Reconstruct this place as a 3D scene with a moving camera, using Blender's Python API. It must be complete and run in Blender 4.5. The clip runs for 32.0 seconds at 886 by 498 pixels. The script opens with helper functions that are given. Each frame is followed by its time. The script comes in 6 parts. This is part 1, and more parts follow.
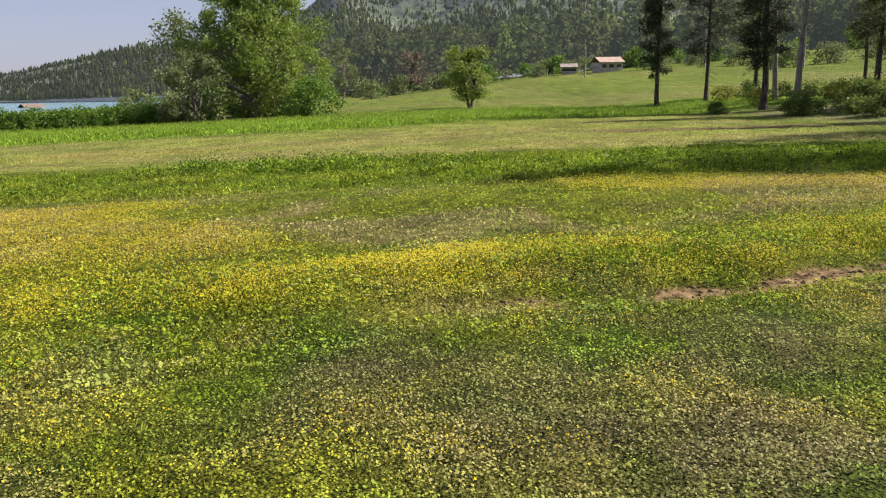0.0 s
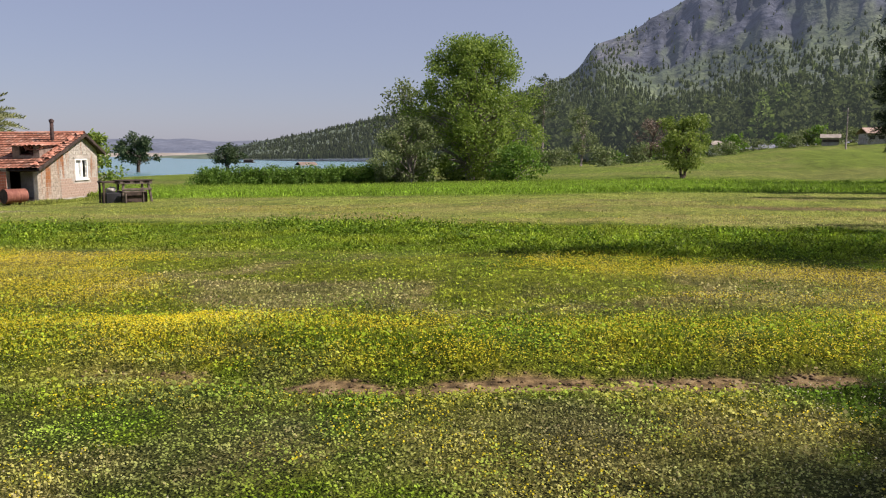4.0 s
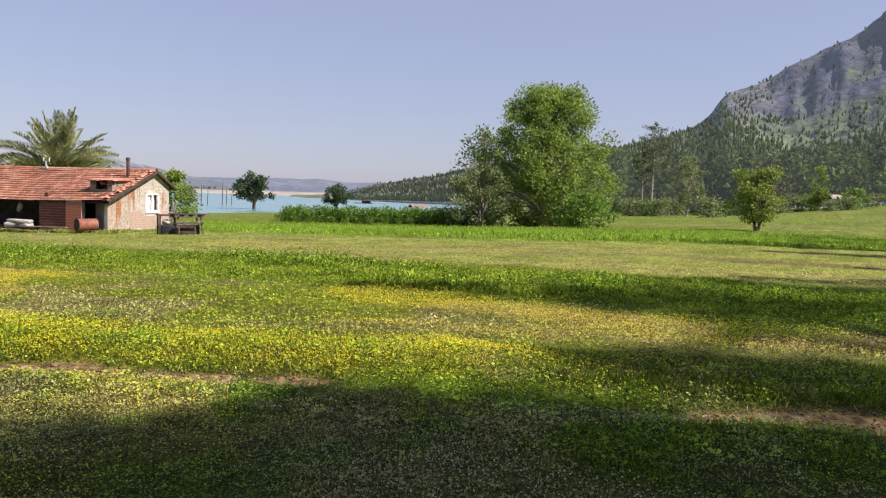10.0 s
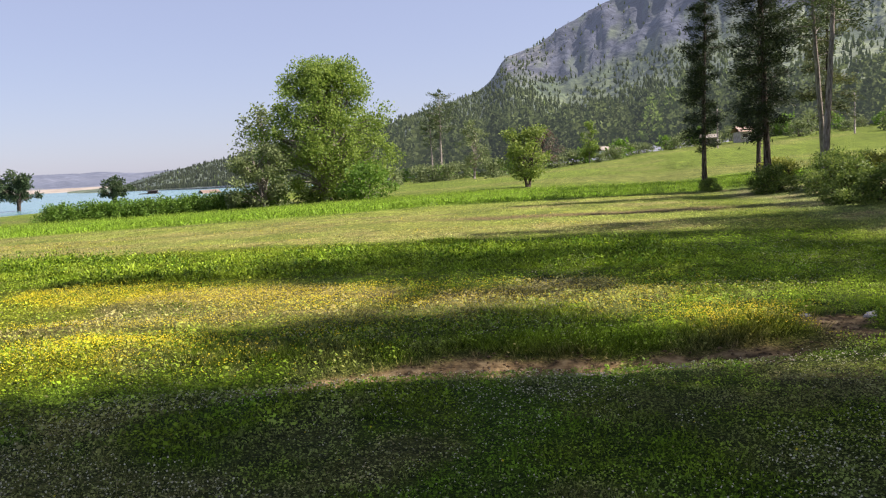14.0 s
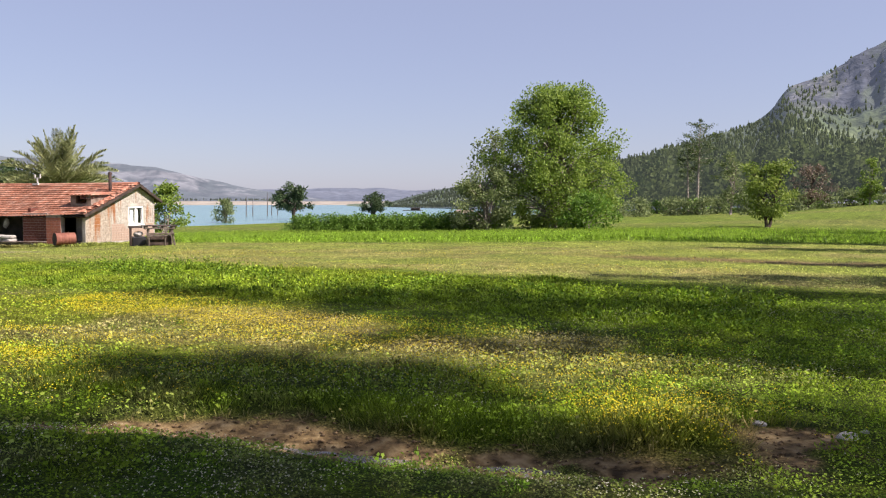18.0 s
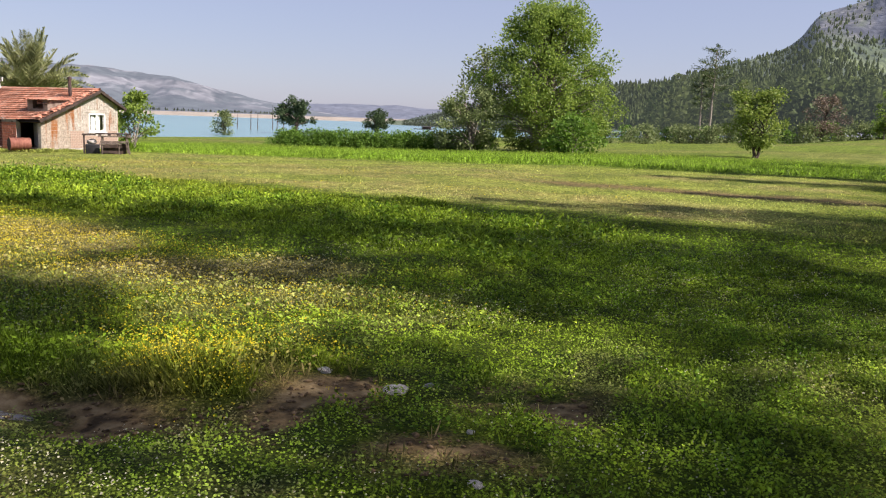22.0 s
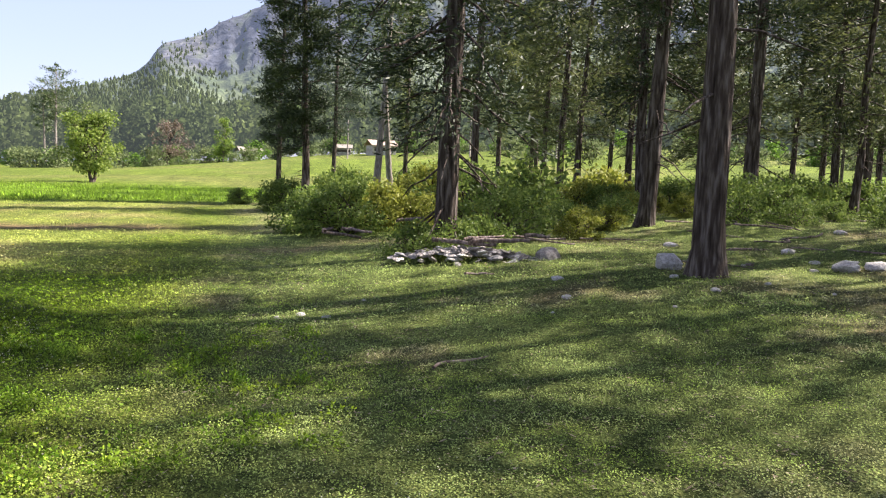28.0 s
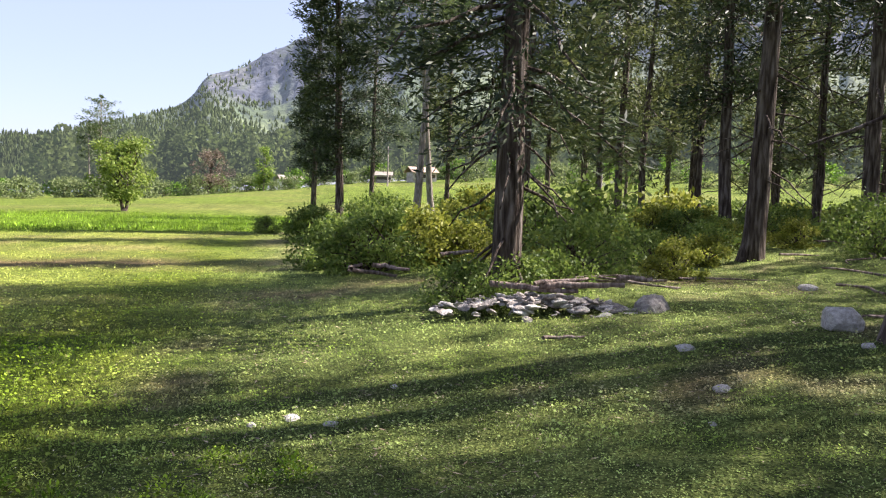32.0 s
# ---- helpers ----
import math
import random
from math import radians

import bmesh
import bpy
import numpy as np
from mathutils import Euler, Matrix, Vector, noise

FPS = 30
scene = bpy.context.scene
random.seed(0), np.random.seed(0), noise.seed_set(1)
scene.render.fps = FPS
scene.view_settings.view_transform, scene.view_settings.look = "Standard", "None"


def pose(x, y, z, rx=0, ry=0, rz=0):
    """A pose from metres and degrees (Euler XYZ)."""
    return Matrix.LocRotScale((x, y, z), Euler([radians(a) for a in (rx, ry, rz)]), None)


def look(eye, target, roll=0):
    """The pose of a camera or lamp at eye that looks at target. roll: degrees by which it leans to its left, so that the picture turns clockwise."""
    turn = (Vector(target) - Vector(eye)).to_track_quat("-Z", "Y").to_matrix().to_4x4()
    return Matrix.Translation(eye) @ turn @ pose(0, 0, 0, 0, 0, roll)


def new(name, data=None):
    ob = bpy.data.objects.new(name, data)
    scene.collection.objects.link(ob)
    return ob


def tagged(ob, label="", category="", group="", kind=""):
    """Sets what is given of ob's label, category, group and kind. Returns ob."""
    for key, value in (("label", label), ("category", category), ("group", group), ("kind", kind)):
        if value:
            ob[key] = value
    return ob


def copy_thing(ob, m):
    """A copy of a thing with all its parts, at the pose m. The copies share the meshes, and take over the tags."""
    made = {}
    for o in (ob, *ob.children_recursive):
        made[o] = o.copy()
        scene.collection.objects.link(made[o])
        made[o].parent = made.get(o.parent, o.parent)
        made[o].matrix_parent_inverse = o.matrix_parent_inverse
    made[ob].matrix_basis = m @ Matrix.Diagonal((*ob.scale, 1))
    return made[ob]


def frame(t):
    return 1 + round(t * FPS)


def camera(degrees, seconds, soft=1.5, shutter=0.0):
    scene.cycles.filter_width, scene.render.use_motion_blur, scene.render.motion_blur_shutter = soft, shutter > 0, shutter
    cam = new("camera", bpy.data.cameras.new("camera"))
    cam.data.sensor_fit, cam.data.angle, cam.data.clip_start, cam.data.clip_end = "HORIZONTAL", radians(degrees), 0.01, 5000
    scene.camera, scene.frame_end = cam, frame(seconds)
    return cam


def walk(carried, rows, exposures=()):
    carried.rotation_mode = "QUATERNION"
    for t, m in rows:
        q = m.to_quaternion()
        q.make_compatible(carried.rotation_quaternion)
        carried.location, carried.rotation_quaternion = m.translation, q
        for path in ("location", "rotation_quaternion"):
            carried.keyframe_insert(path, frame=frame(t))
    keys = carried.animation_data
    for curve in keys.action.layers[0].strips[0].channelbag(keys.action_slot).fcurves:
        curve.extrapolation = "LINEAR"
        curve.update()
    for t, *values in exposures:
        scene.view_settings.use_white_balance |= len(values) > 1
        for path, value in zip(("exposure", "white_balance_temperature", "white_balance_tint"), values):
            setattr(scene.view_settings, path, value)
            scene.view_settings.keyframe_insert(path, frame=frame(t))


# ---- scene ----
EXPOSURES = ((0.0, 0.82, 6600, 19), (1.0, 0.74, 6600, 19), (2.2, 0.54, 6600, 19), (5.0, 0.72, 6600, 19), (6.0, 1.15, 6600, 19), (7.0, 1.12, 6600, 19), (8.0, 0.92, 6600, 19), (12.0, 0.9, 6600, 19), (13.0, 1.15, 6600, 19), (15.0, 1.1, 6600, 19), (18.0, 0.98, 6600, 19), (23.5, 0.95, 6600, 19), (25.0, 0.97, 6600, 19), (26.0, 1.25, 6600, 19), (28.5, 1.9, 6500, 18), (29.5, 2.28, 6500, 18), (30.2, 2.38, 6500, 18), (31.0, 2.38, 6500, 18), (31.5, 2.3, 6500, 18), (32.0, 1.75, 6500, 18))
cam = camera(58.20, 32.0, soft=1.2)
ROWS = [
    (0, -2.889, -0.558, 1.490, -2.23, -11.60, 1.20),
    (0.5, -2.361, -0.473, 1.479, -1.48, -11.78, 1.95),
    (1, -1.815, -0.486, 1.457, 4.04, -11.33, 1.86),
    (1.5, -1.283, -0.381, 1.463, 11.08, -9.41, 1.25),
    (2, -0.778, -0.216, 1.505, 15.89, -7.06, 0.60),
    (2.5, -0.239, -0.123, 1.499, 17.39, -6.41, -0.40),
    (4.5, 1.755, 0.488, 1.487, 14.09, -7.21, 0.18),
    (5, 2.140, 0.599, 1.488, 9.85, -7.84, 0.36),
    (5.5, 2.681, 0.655, 1.490, 3.64, -8.85, 0.41),
    (6, 3.205, 0.731, 1.483, -2.68, -10.08, -0.33),
    (6.5, 3.669, 0.740, 1.475, -3.45, -9.65, -1.68),
    (7, 4.131, 0.731, 1.484, -1.47, -8.91, -2.98),
    (7.5, 4.561, 0.807, 1.492, 6.69, -8.56, -4.23),
    (8, 4.922, 0.831, 1.469, 21.19, -9.32, -5.19),
    (8.5, 5.250, 0.833, 1.461, 26.60, -9.17, -4.45),
    (9, 5.582, 0.739, 1.468, 25.03, -6.67, -3.10),
    (9.5, 5.953, 0.729, 1.493, 24.66, -4.70, -2.50),
    (10, 6.275, 0.714, 1.523, 24.95, -3.74, -1.76),
    (10.5, 6.487, 0.610, 1.540, 26.41, -3.60, -1.28),
    (11, 6.736, 0.607, 1.557, 28.64, -3.30, -1.59),
    (11.5, 6.955, 0.703, 1.551, 28.38, -3.00, -1.86),
    (12, 7.042, 0.757, 1.548, 22.51, -3.15, -0.56),
    (12.5, 7.123, 0.886, 1.542, 13.11, -2.98, 1.52),
    (13, 7.232, 1.051, 1.558, 4.73, -2.33, 2.73),
    (13.5, 7.426, 1.166, 1.562, 4.41, -3.14, 2.93),
    (14, 7.755, 1.235, 1.528, 10.64, -5.78, 3.09),
    (14.5, 8.035, 1.439, 1.493, 16.89, -7.16, 2.48),
    (16.5, 9.430, 2.644, 1.506, 31.94, -6.32, 1.72),
    (17, 9.685, 2.853, 1.493, 29.67, -4.25, 0.24),
    (17.5, 10.104, 3.047, 1.495, 26.83, -3.81, 0.35),
    (18, 10.454, 3.366, 1.493, 29.29, -3.39, -0.06),
    (18.5, 10.666, 3.628, 1.488, 32.14, -3.62, -0.65),
    (19, 10.844, 3.880, 1.473, 32.02, -4.76, -1.35),
    (19.5, 11.152, 4.273, 1.480, 32.49, -5.26, -1.96),
    (20, 11.436, 4.498, 1.481, 32.88, -5.37, -1.08),
    (20.5, 11.724, 4.848, 1.475, 32.05, -5.66, -0.70),
    (21, 12.043, 5.127, 1.467, 33.76, -6.85, -1.69),
    (21.5, 12.380, 5.220, 1.454, 32.76, -9.06, -1.75),
    (22, 12.651, 5.574, 1.462, 30.63, -9.12, -2.02),
    (22.5, 12.875, 5.727, 1.471, 32.91, -8.08, -4.22),
    (23, 13.125, 5.811, 1.493, 35.30, -7.40, -5.38),
    (23.5, 13.286, 5.716, 1.507, 33.72, -7.81, -4.53),
    (24, 13.439, 5.793, 1.541, 31.76, -7.24, -3.47),
    (24.5, 13.580, 5.981, 1.535, 27.67, -5.41, -3.01),
    (25, 13.681, 6.257, 1.538, 20.50, -3.87, -2.88),
    (25.5, 13.740, 6.420, 1.522, 12.47, -3.02, -3.35),
    (26, 13.773, 6.465, 1.517, 3.74, -2.60, -4.67),
    (26.5, 13.807, 6.520, 1.523, -3.21, -2.26, -5.39),
    (28.5, 14.055, 7.427, 1.531, -15.29, -6.82, -1.20),
    (29, 14.126, 7.782, 1.525, -18.18, -6.85, -0.99),
    (29.5, 14.203, 8.216, 1.527, -21.45, -7.28, -0.99),
    (30, 14.342, 8.601, 1.484, -22.51, -7.38, -1.33),
    (30.5, 14.431, 9.021, 1.470, -22.45, -7.03, -1.54),
    (31, 14.462, 9.461, 1.475, -21.23, -4.91, -2.72),
    (31.5, 14.502, 9.907, 1.437, -16.68, -4.01, -3.08),
    (32, 14.484, 10.341, 1.428, -10.13, -3.98, -1.60),
]
walk(cam, [(t, pose(x, y, z, 90 + pitch, roll, yaw)) for t, x, y, z, yaw, pitch, roll in ROWS], EXPOSURES)


# world and sun
SUN_UP, SUN_AZ = 45.0, 82.0
world = bpy.data.worlds.new("sky")
scene.world = world
world.use_nodes = True
wn = world.node_tree.nodes
sky = wn.new("ShaderNodeTexSky")
sky.sky_type = "NISHITA"
sky.sun_disc = False
sky.sun_elevation, sky.sun_rotation = radians(SUN_UP), radians(SUN_AZ)
sky.air_density, sky.dust_density, sky.ozone_density = 1.0, 0.7, 3.0
wn["Background"].inputs["Strength"].default_value = 0.075
haze = wn.new("ShaderNodeMix")
haze.data_type = "RGBA"
haze.inputs[0].default_value = 0.6
haze.inputs[7].default_value = (2.95, 3.22, 4.45, 1)
world.node_tree.links.new(sky.outputs[0], haze.inputs[6])
world.node_tree.links.new(haze.outputs[2], wn["Background"].inputs["Color"])
sun_data = bpy.data.lights.new("sun", "SUN")
sun_data.energy, sun_data.angle, sun_data.color = 5.0, radians(0.6), (1.0, 0.94, 0.85)
sun = new("sun", sun_data)
SUN_DIR = Vector((math.sin(radians(SUN_AZ)) * math.cos(radians(SUN_UP)), math.cos(radians(SUN_AZ)) * math.cos(radians(SUN_UP)), math.sin(radians(SUN_UP))))
sun.matrix_world = look(SUN_DIR * 80, (0, 0, 0))

# ---- materials ----


def material(name, rough=0.8, metal=0.0, spec=0.3):
    m = bpy.data.materials.new(name)
    m.use_nodes = True
    b = m.node_tree.nodes["Principled BSDF"]
    b.inputs["Roughness"].default_value = rough
    b.inputs["Metallic"].default_value = metal
    b.inputs["Specular IOR Level"].default_value = spec
    return m, m.node_tree.nodes, m.node_tree.links, b


def noise_node(n, l, scale, detail=4.0, coords="Object"):
    tc = n.new("ShaderNodeTexCoord")
    t = n.new("ShaderNodeTexNoise")
    t.inputs["Scale"].default_value = scale
    t.inputs["Detail"].default_value = detail
    l.new(tc.outputs[coords], t.inputs["Vector"])
    return t


def ramp(n, l, source, stops):
    r = n.new("ShaderNodeValToRGB")
    while len(r.color_ramp.elements) < len(stops):
        r.color_ramp.elements.new(0.5)
    for e, (p, c) in zip(r.color_ramp.elements, stops):
        e.position, e.color = p, (*c, 1)
    l.new(source, r.inputs["Fac"])
    return r


def mix_rgb(n, l, kind, fac, a, b):
    m = n.new("ShaderNodeMix")
    m.data_type, m.blend_type = "RGBA", kind
    if isinstance(fac, (int, float)):
        m.inputs[0].default_value = fac
    else:
        l.new(fac, m.inputs[0])
    for slot, v in ((6, a), (7, b)):
        if isinstance(v, tuple):
            m.inputs[slot].default_value = (*v, 1)
        else:
            l.new(v, m.inputs[slot])
    return m.outputs[2]


def bump(n, l, b, source, strength, distance):
    k = n.new("ShaderNodeBump")
    k.inputs["Strength"].default_value, k.inputs["Distance"].default_value = strength, distance
    l.new(source, k.inputs["Height"])
    l.new(k.outputs[0], b.inputs["Normal"])


def two_tone(name, c1, c2, scale, rough=0.8, fine=60.0, rel=0.01, c3=None, metal=0.0, spec=0.3):
    """A worn surface: two colours in large patches, fine grain over them, and relief."""
    m, n, l, b = material(name, rough, metal, spec)
    big = noise_node(n, l, scale, 5)
    small = noise_node(n, l, fine, 3)
    stops = [(0.35, c1), (0.65, c2)] if c3 is None else [(0.3, c1), (0.5, c2), (0.68, c3)]
    r = ramp(n, l, big.outputs["Fac"], stops)
    g = ramp(n, l, small.outputs["Fac"], [(0.3, (0.72, 0.72, 0.72)), (0.7, (1.15, 1.15, 1.15))])
    l.new(mix_rgb(n, l, "MULTIPLY", 1.0, r.outputs[0], g.outputs[0]), b.inputs["Base Color"])
    bump(n, l, b, small.outputs["Fac"], 0.6, rel)
    return m


def leafy(name, c1, c2, translucent=0.35, rough=0.55):
    """Leaves: each leaf has its own tone, and light shines through."""
    m, n, l, b = material(name, rough, 0, 0.25)
    geo = n.new("ShaderNodeNewGeometry")
    r = ramp(n, l, geo.outputs["Random Per Island"], [(0.0, c1), (1.0, c2)])
    big = noise_node(n, l, 0.6, 3)
    g = ramp(n, l, big.outputs["Fac"], [(0.3, (0.75, 0.78, 0.7)), (0.7, (1.2, 1.15, 1.1))])
    col = mix_rgb(n, l, "MULTIPLY", 1.0, r.outputs[0], g.outputs[0])
    l.new(col, b.inputs["Base Color"])
    tr = n.new("ShaderNodeBsdfTranslucent")
    l.new(col, tr.inputs["Color"])
    mx = n.new("ShaderNodeMixShader")
    mx.inputs[0].default_value = translucent
    l.new(b.outputs[0], mx.inputs[1])
    l.new(tr.outputs[0], mx.inputs[2])
    l.new(mx.outputs[0], n["Material Output"].inputs["Surface"])
    return m


def tinted(name, rough=0.9, scale=3.0, fine=40.0, rel=0.02, translucent=0.0, island=False, haze_glow=None, spec=0.2, vary=0.4):
    """A surface whose colour is laid down on its points, broken up by grain at two scales."""
    m, n, l, b = material(name, rough, 0, spec)
    at = n.new("ShaderNodeVertexColor")
    at.layer_name = "tint"
    big = noise_node(n, l, scale, 6)
    g1 = ramp(n, l, big.outputs["Fac"], [(0.3, (0.7, 0.7, 0.7)), (0.7, (1.25, 1.25, 1.25))])
    col = mix_rgb(n, l, "MULTIPLY", 1.0, at.outputs["Color"], g1.outputs[0])
    small = noise_node(n, l, fine, 4)
    g2 = ramp(n, l, small.outputs["Fac"], [(0.3, (0.6, 0.6, 0.6)), (0.7, (1.35, 1.35, 1.35))])
    col = mix_rgb(n, l, "MULTIPLY", 1.0, col, g2.outputs[0])
    if island:
        geo = n.new("ShaderNodeNewGeometry")
        g3 = ramp(n, l, geo.outputs["Random Per Island"], [(0.0, (1 - vary, 1 - 0.95 * vary, 1 - 1.1 * vary)), (0.7, (1 + 0.15 * vary,) * 3), (1.0, (1 + vary, 1 + 0.9 * vary, 1 + 0.7 * vary))])
        col = mix_rgb(n, l, "MULTIPLY", 1.0, col, g3.outputs[0])
    l.new(col, b.inputs["Base Color"])
    if rel:
        bump(n, l, b, small.outputs["Fac"], 0.8, rel)
    # emission stands for distance haze; these backdrops are no light source
    if haze_glow:
        b.inputs["Emission Color"].default_value = (*haze_glow[:3], 1)
        b.inputs["Emission Strength"].default_value = haze_glow[3]
    if translucent:
        tr = n.new("ShaderNodeBsdfTranslucent")
        l.new(col, tr.inputs["Color"])
        mx = n.new("ShaderNodeMixShader")
        mx.inputs[0].default_value = translucent
        l.new(b.outputs[0], mx.inputs[1])
        l.new(tr.outputs[0], mx.inputs[2])
        l.new(mx.outputs[0], n["Material Output"].inputs["Surface"])
    return m


def bark_material(name, c1, c2, c3):
    m, n, l, b = material(name, 0.9, 0, 0.15)
    tc = n.new("ShaderNodeTexCoord")
    mp = n.new("ShaderNodeMapping")
    mp.inputs["Scale"].default_value = (19, 19, 2.6)
    l.new(tc.outputs["Object"], mp.inputs["Vector"])
    t = n.new("ShaderNodeTexNoise")
    t.inputs["Scale"].default_value, t.inputs["Detail"].default_value = 1.0, 7
    l.new(mp.outputs[0], t.inputs["Vector"])
    r = ramp(n, l, t.outputs["Fac"], [(0.32, c1), (0.5, c2), (0.68, c3)])
    l.new(r.outputs[0], b.inputs["Base Color"])
    bump(n, l, b, t.outputs["Fac"], 1.0, 0.05)
    return m


def turf_material():
    """Low clover: small leaves of many tones with dark gaps, over patches of soil and straw."""
    m, n, l, b = material("turf", 0.95, 0, 0.1)
    at_ = n.new("ShaderNodeVertexColor")
    at_.layer_name = "tint"
    tc = n.new("ShaderNodeTexCoord")
    vo = n.new("ShaderNodeTexVoronoi")
    vo.inputs["Scale"].default_value = 60.0
    l.new(tc.outputs["Object"], vo.inputs["Vector"])
    sep = n.new("ShaderNodeSeparateColor")
    l.new(vo.outputs["Color"], sep.inputs[0])
    tone = ramp(n, l, sep.outputs[0], [(0.0, (0.35, 0.38, 0.3)), (0.55, (0.9, 0.93, 0.8)), (0.85, (1.2, 1.2, 1.1)), (1.0, (1.6, 1.45, 1.5))])
    # gaps between leaves darkened, their shade put into the colour
    edge = ramp(n, l, vo.outputs["Distance"], [(0.25, (1.06, 1.06, 1.06)), (0.7, (0.72, 0.72, 0.72))])
    big = noise_node(n, l, 0.45, 7)
    g1 = ramp(n, l, big.outputs["Fac"], [(0.3, (0.65, 0.7, 0.6)), (0.7, (1.3, 1.25, 1.25))])
    mid = noise_node(n, l, 5.0, 4)
    g2 = ramp(n, l, mid.outputs["Fac"], [(0.35, (0.6, 0.65, 0.55)), (0.65, (1.3, 1.25, 1.2))])
    col = mix_rgb(n, l, "MULTIPLY", 1.0, at_.outputs["Color"], tone.outputs[0])
    for g in (edge, g1, g2):
        col = mix_rgb(n, l, "MULTIPLY", 1.0, col, g.outputs[0])
    # bare mud, told by its redder colour, is smooth, trodden and lumpy
    rgb = n.new("ShaderNodeSeparateColor")
    l.new(at_.outputs["Color"], rgb.inputs[0])
    ratio = n.new("ShaderNodeMath")
    ratio.operation = "DIVIDE"
    l.new(rgb.outputs[0], ratio.inputs[0])
    l.new(rgb.outputs[1], ratio.inputs[1])
    bare = n.new("ShaderNodeMapRange")
    bare.inputs["From Min"].default_value, bare.inputs["From Max"].default_value = 1.18, 1.42
    l.new(ratio.outputs[0], bare.inputs["Value"])
    lumps = noise_node(n, l, 9.0, 8)
    mud = ramp(n, l, lumps.outputs["Fac"], [(0.34, (0.045, 0.031, 0.016)), (0.5, (0.16, 0.108, 0.05)), (0.68, (0.28, 0.205, 0.105))])
    col = mix_rgb(n, l, "MIX", bare.outputs[0], col, mud.outputs[0])
    l.new(col, b.inputs["Base Color"])
    relief = n.new("ShaderNodeMix")
    l.new(bare.outputs[0], relief.inputs[0])
    soft = n.new("ShaderNodeMath")
    soft.operation = "MULTIPLY"
    soft.inputs[1].default_value = 0.3
    l.new(vo.outputs["Distance"], soft.inputs[0])
    l.new(soft.outputs[0], relief.inputs[2])
    l.new(lumps.outputs["Fac"], relief.inputs[3])
    bump(n, l, b, relief.outputs[0], 1.0, 0.05)
    return m


M_GROUND = turf_material()
M_GRASS = tinted("grass_blades", 0.55, 0.9, 9.0, 0, 0.35, True, None, 0.2, 0.66)
M_CLOVER = tinted("clover_leaves", 0.8, 0.9, 9.0, 0, 0.25, True, None, 0.06, 0.18)
M_EARTH = tinted("trodden_mud", 0.9, 6.0, 60.0, 0.01)
# hills and hill forest emit a faint blue that imitates haze
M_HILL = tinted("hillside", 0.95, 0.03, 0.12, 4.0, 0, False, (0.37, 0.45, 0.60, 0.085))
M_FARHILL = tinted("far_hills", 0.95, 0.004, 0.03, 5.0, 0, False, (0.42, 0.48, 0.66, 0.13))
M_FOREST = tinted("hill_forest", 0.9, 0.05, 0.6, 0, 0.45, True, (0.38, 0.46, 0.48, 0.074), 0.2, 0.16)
M_YELLOW = leafy("yellow_petals", (0.49, 0.41, 0.012), (0.76, 0.63, 0.025), 0.3)
M_WHITE = leafy("white_petals", (0.38, 0.37, 0.24), (0.62, 0.60, 0.46), 0.3)
M_SAPLING = leafy("olive_green_leaves", (0.115, 0.185, 0.032), (0.27, 0.34, 0.072), 0.45)
# cypress foliage in two copies: toned as shaded, then as sunlit
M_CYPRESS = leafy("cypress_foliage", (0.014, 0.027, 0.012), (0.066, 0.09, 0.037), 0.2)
M_CYPRESS_LIT = leafy("sunlit_cypress_foliage", (0.042, 0.06, 0.022), (0.15, 0.17, 0.065), 0.38)
M_PINE = leafy("pine_foliage", (0.045, 0.075, 0.025), (0.12, 0.16, 0.06), 0.3)
M_POPLAR = leafy("broad_leaves", (0.10, 0.175, 0.03), (0.29, 0.39, 0.075), 0.45)
M_SILVER = leafy("grey_green_leaves", (0.11, 0.155, 0.055), (0.22, 0.265, 0.12), 0.35, 0.75)
M_HEDGE = leafy("hedge_leaves", (0.065, 0.145, 0.018), (0.18, 0.31, 0.045), 0.4)
M_BUSH = leafy("shrub_leaves", (0.065, 0.12, 0.022), (0.22, 0.29, 0.065), 0.45)
# yellower leaf tone, also used to colour shrubs as if sunlit
M_BUSH_Y = leafy("yellowish_shrub_leaves", (0.125, 0.16, 0.02), (0.34, 0.355, 0.065), 0.45)
M_DARKTREE = leafy("dark_leaves", (0.025, 0.05, 0.02), (0.07, 0.11, 0.045), 0.3)
M_RUSSET = leafy("russet_twigs", (0.12, 0.09, 0.068), (0.22, 0.17, 0.13), 0.2)
M_PALM = leafy("palm_leaflets", (0.15, 0.175, 0.075), (0.33, 0.35, 0.17), 0.3, 0.45)
M_BARK = bark_material("dark_bark", (0.018, 0.012, 0.009), (0.066, 0.05, 0.039), (0.17, 0.145, 0.125))
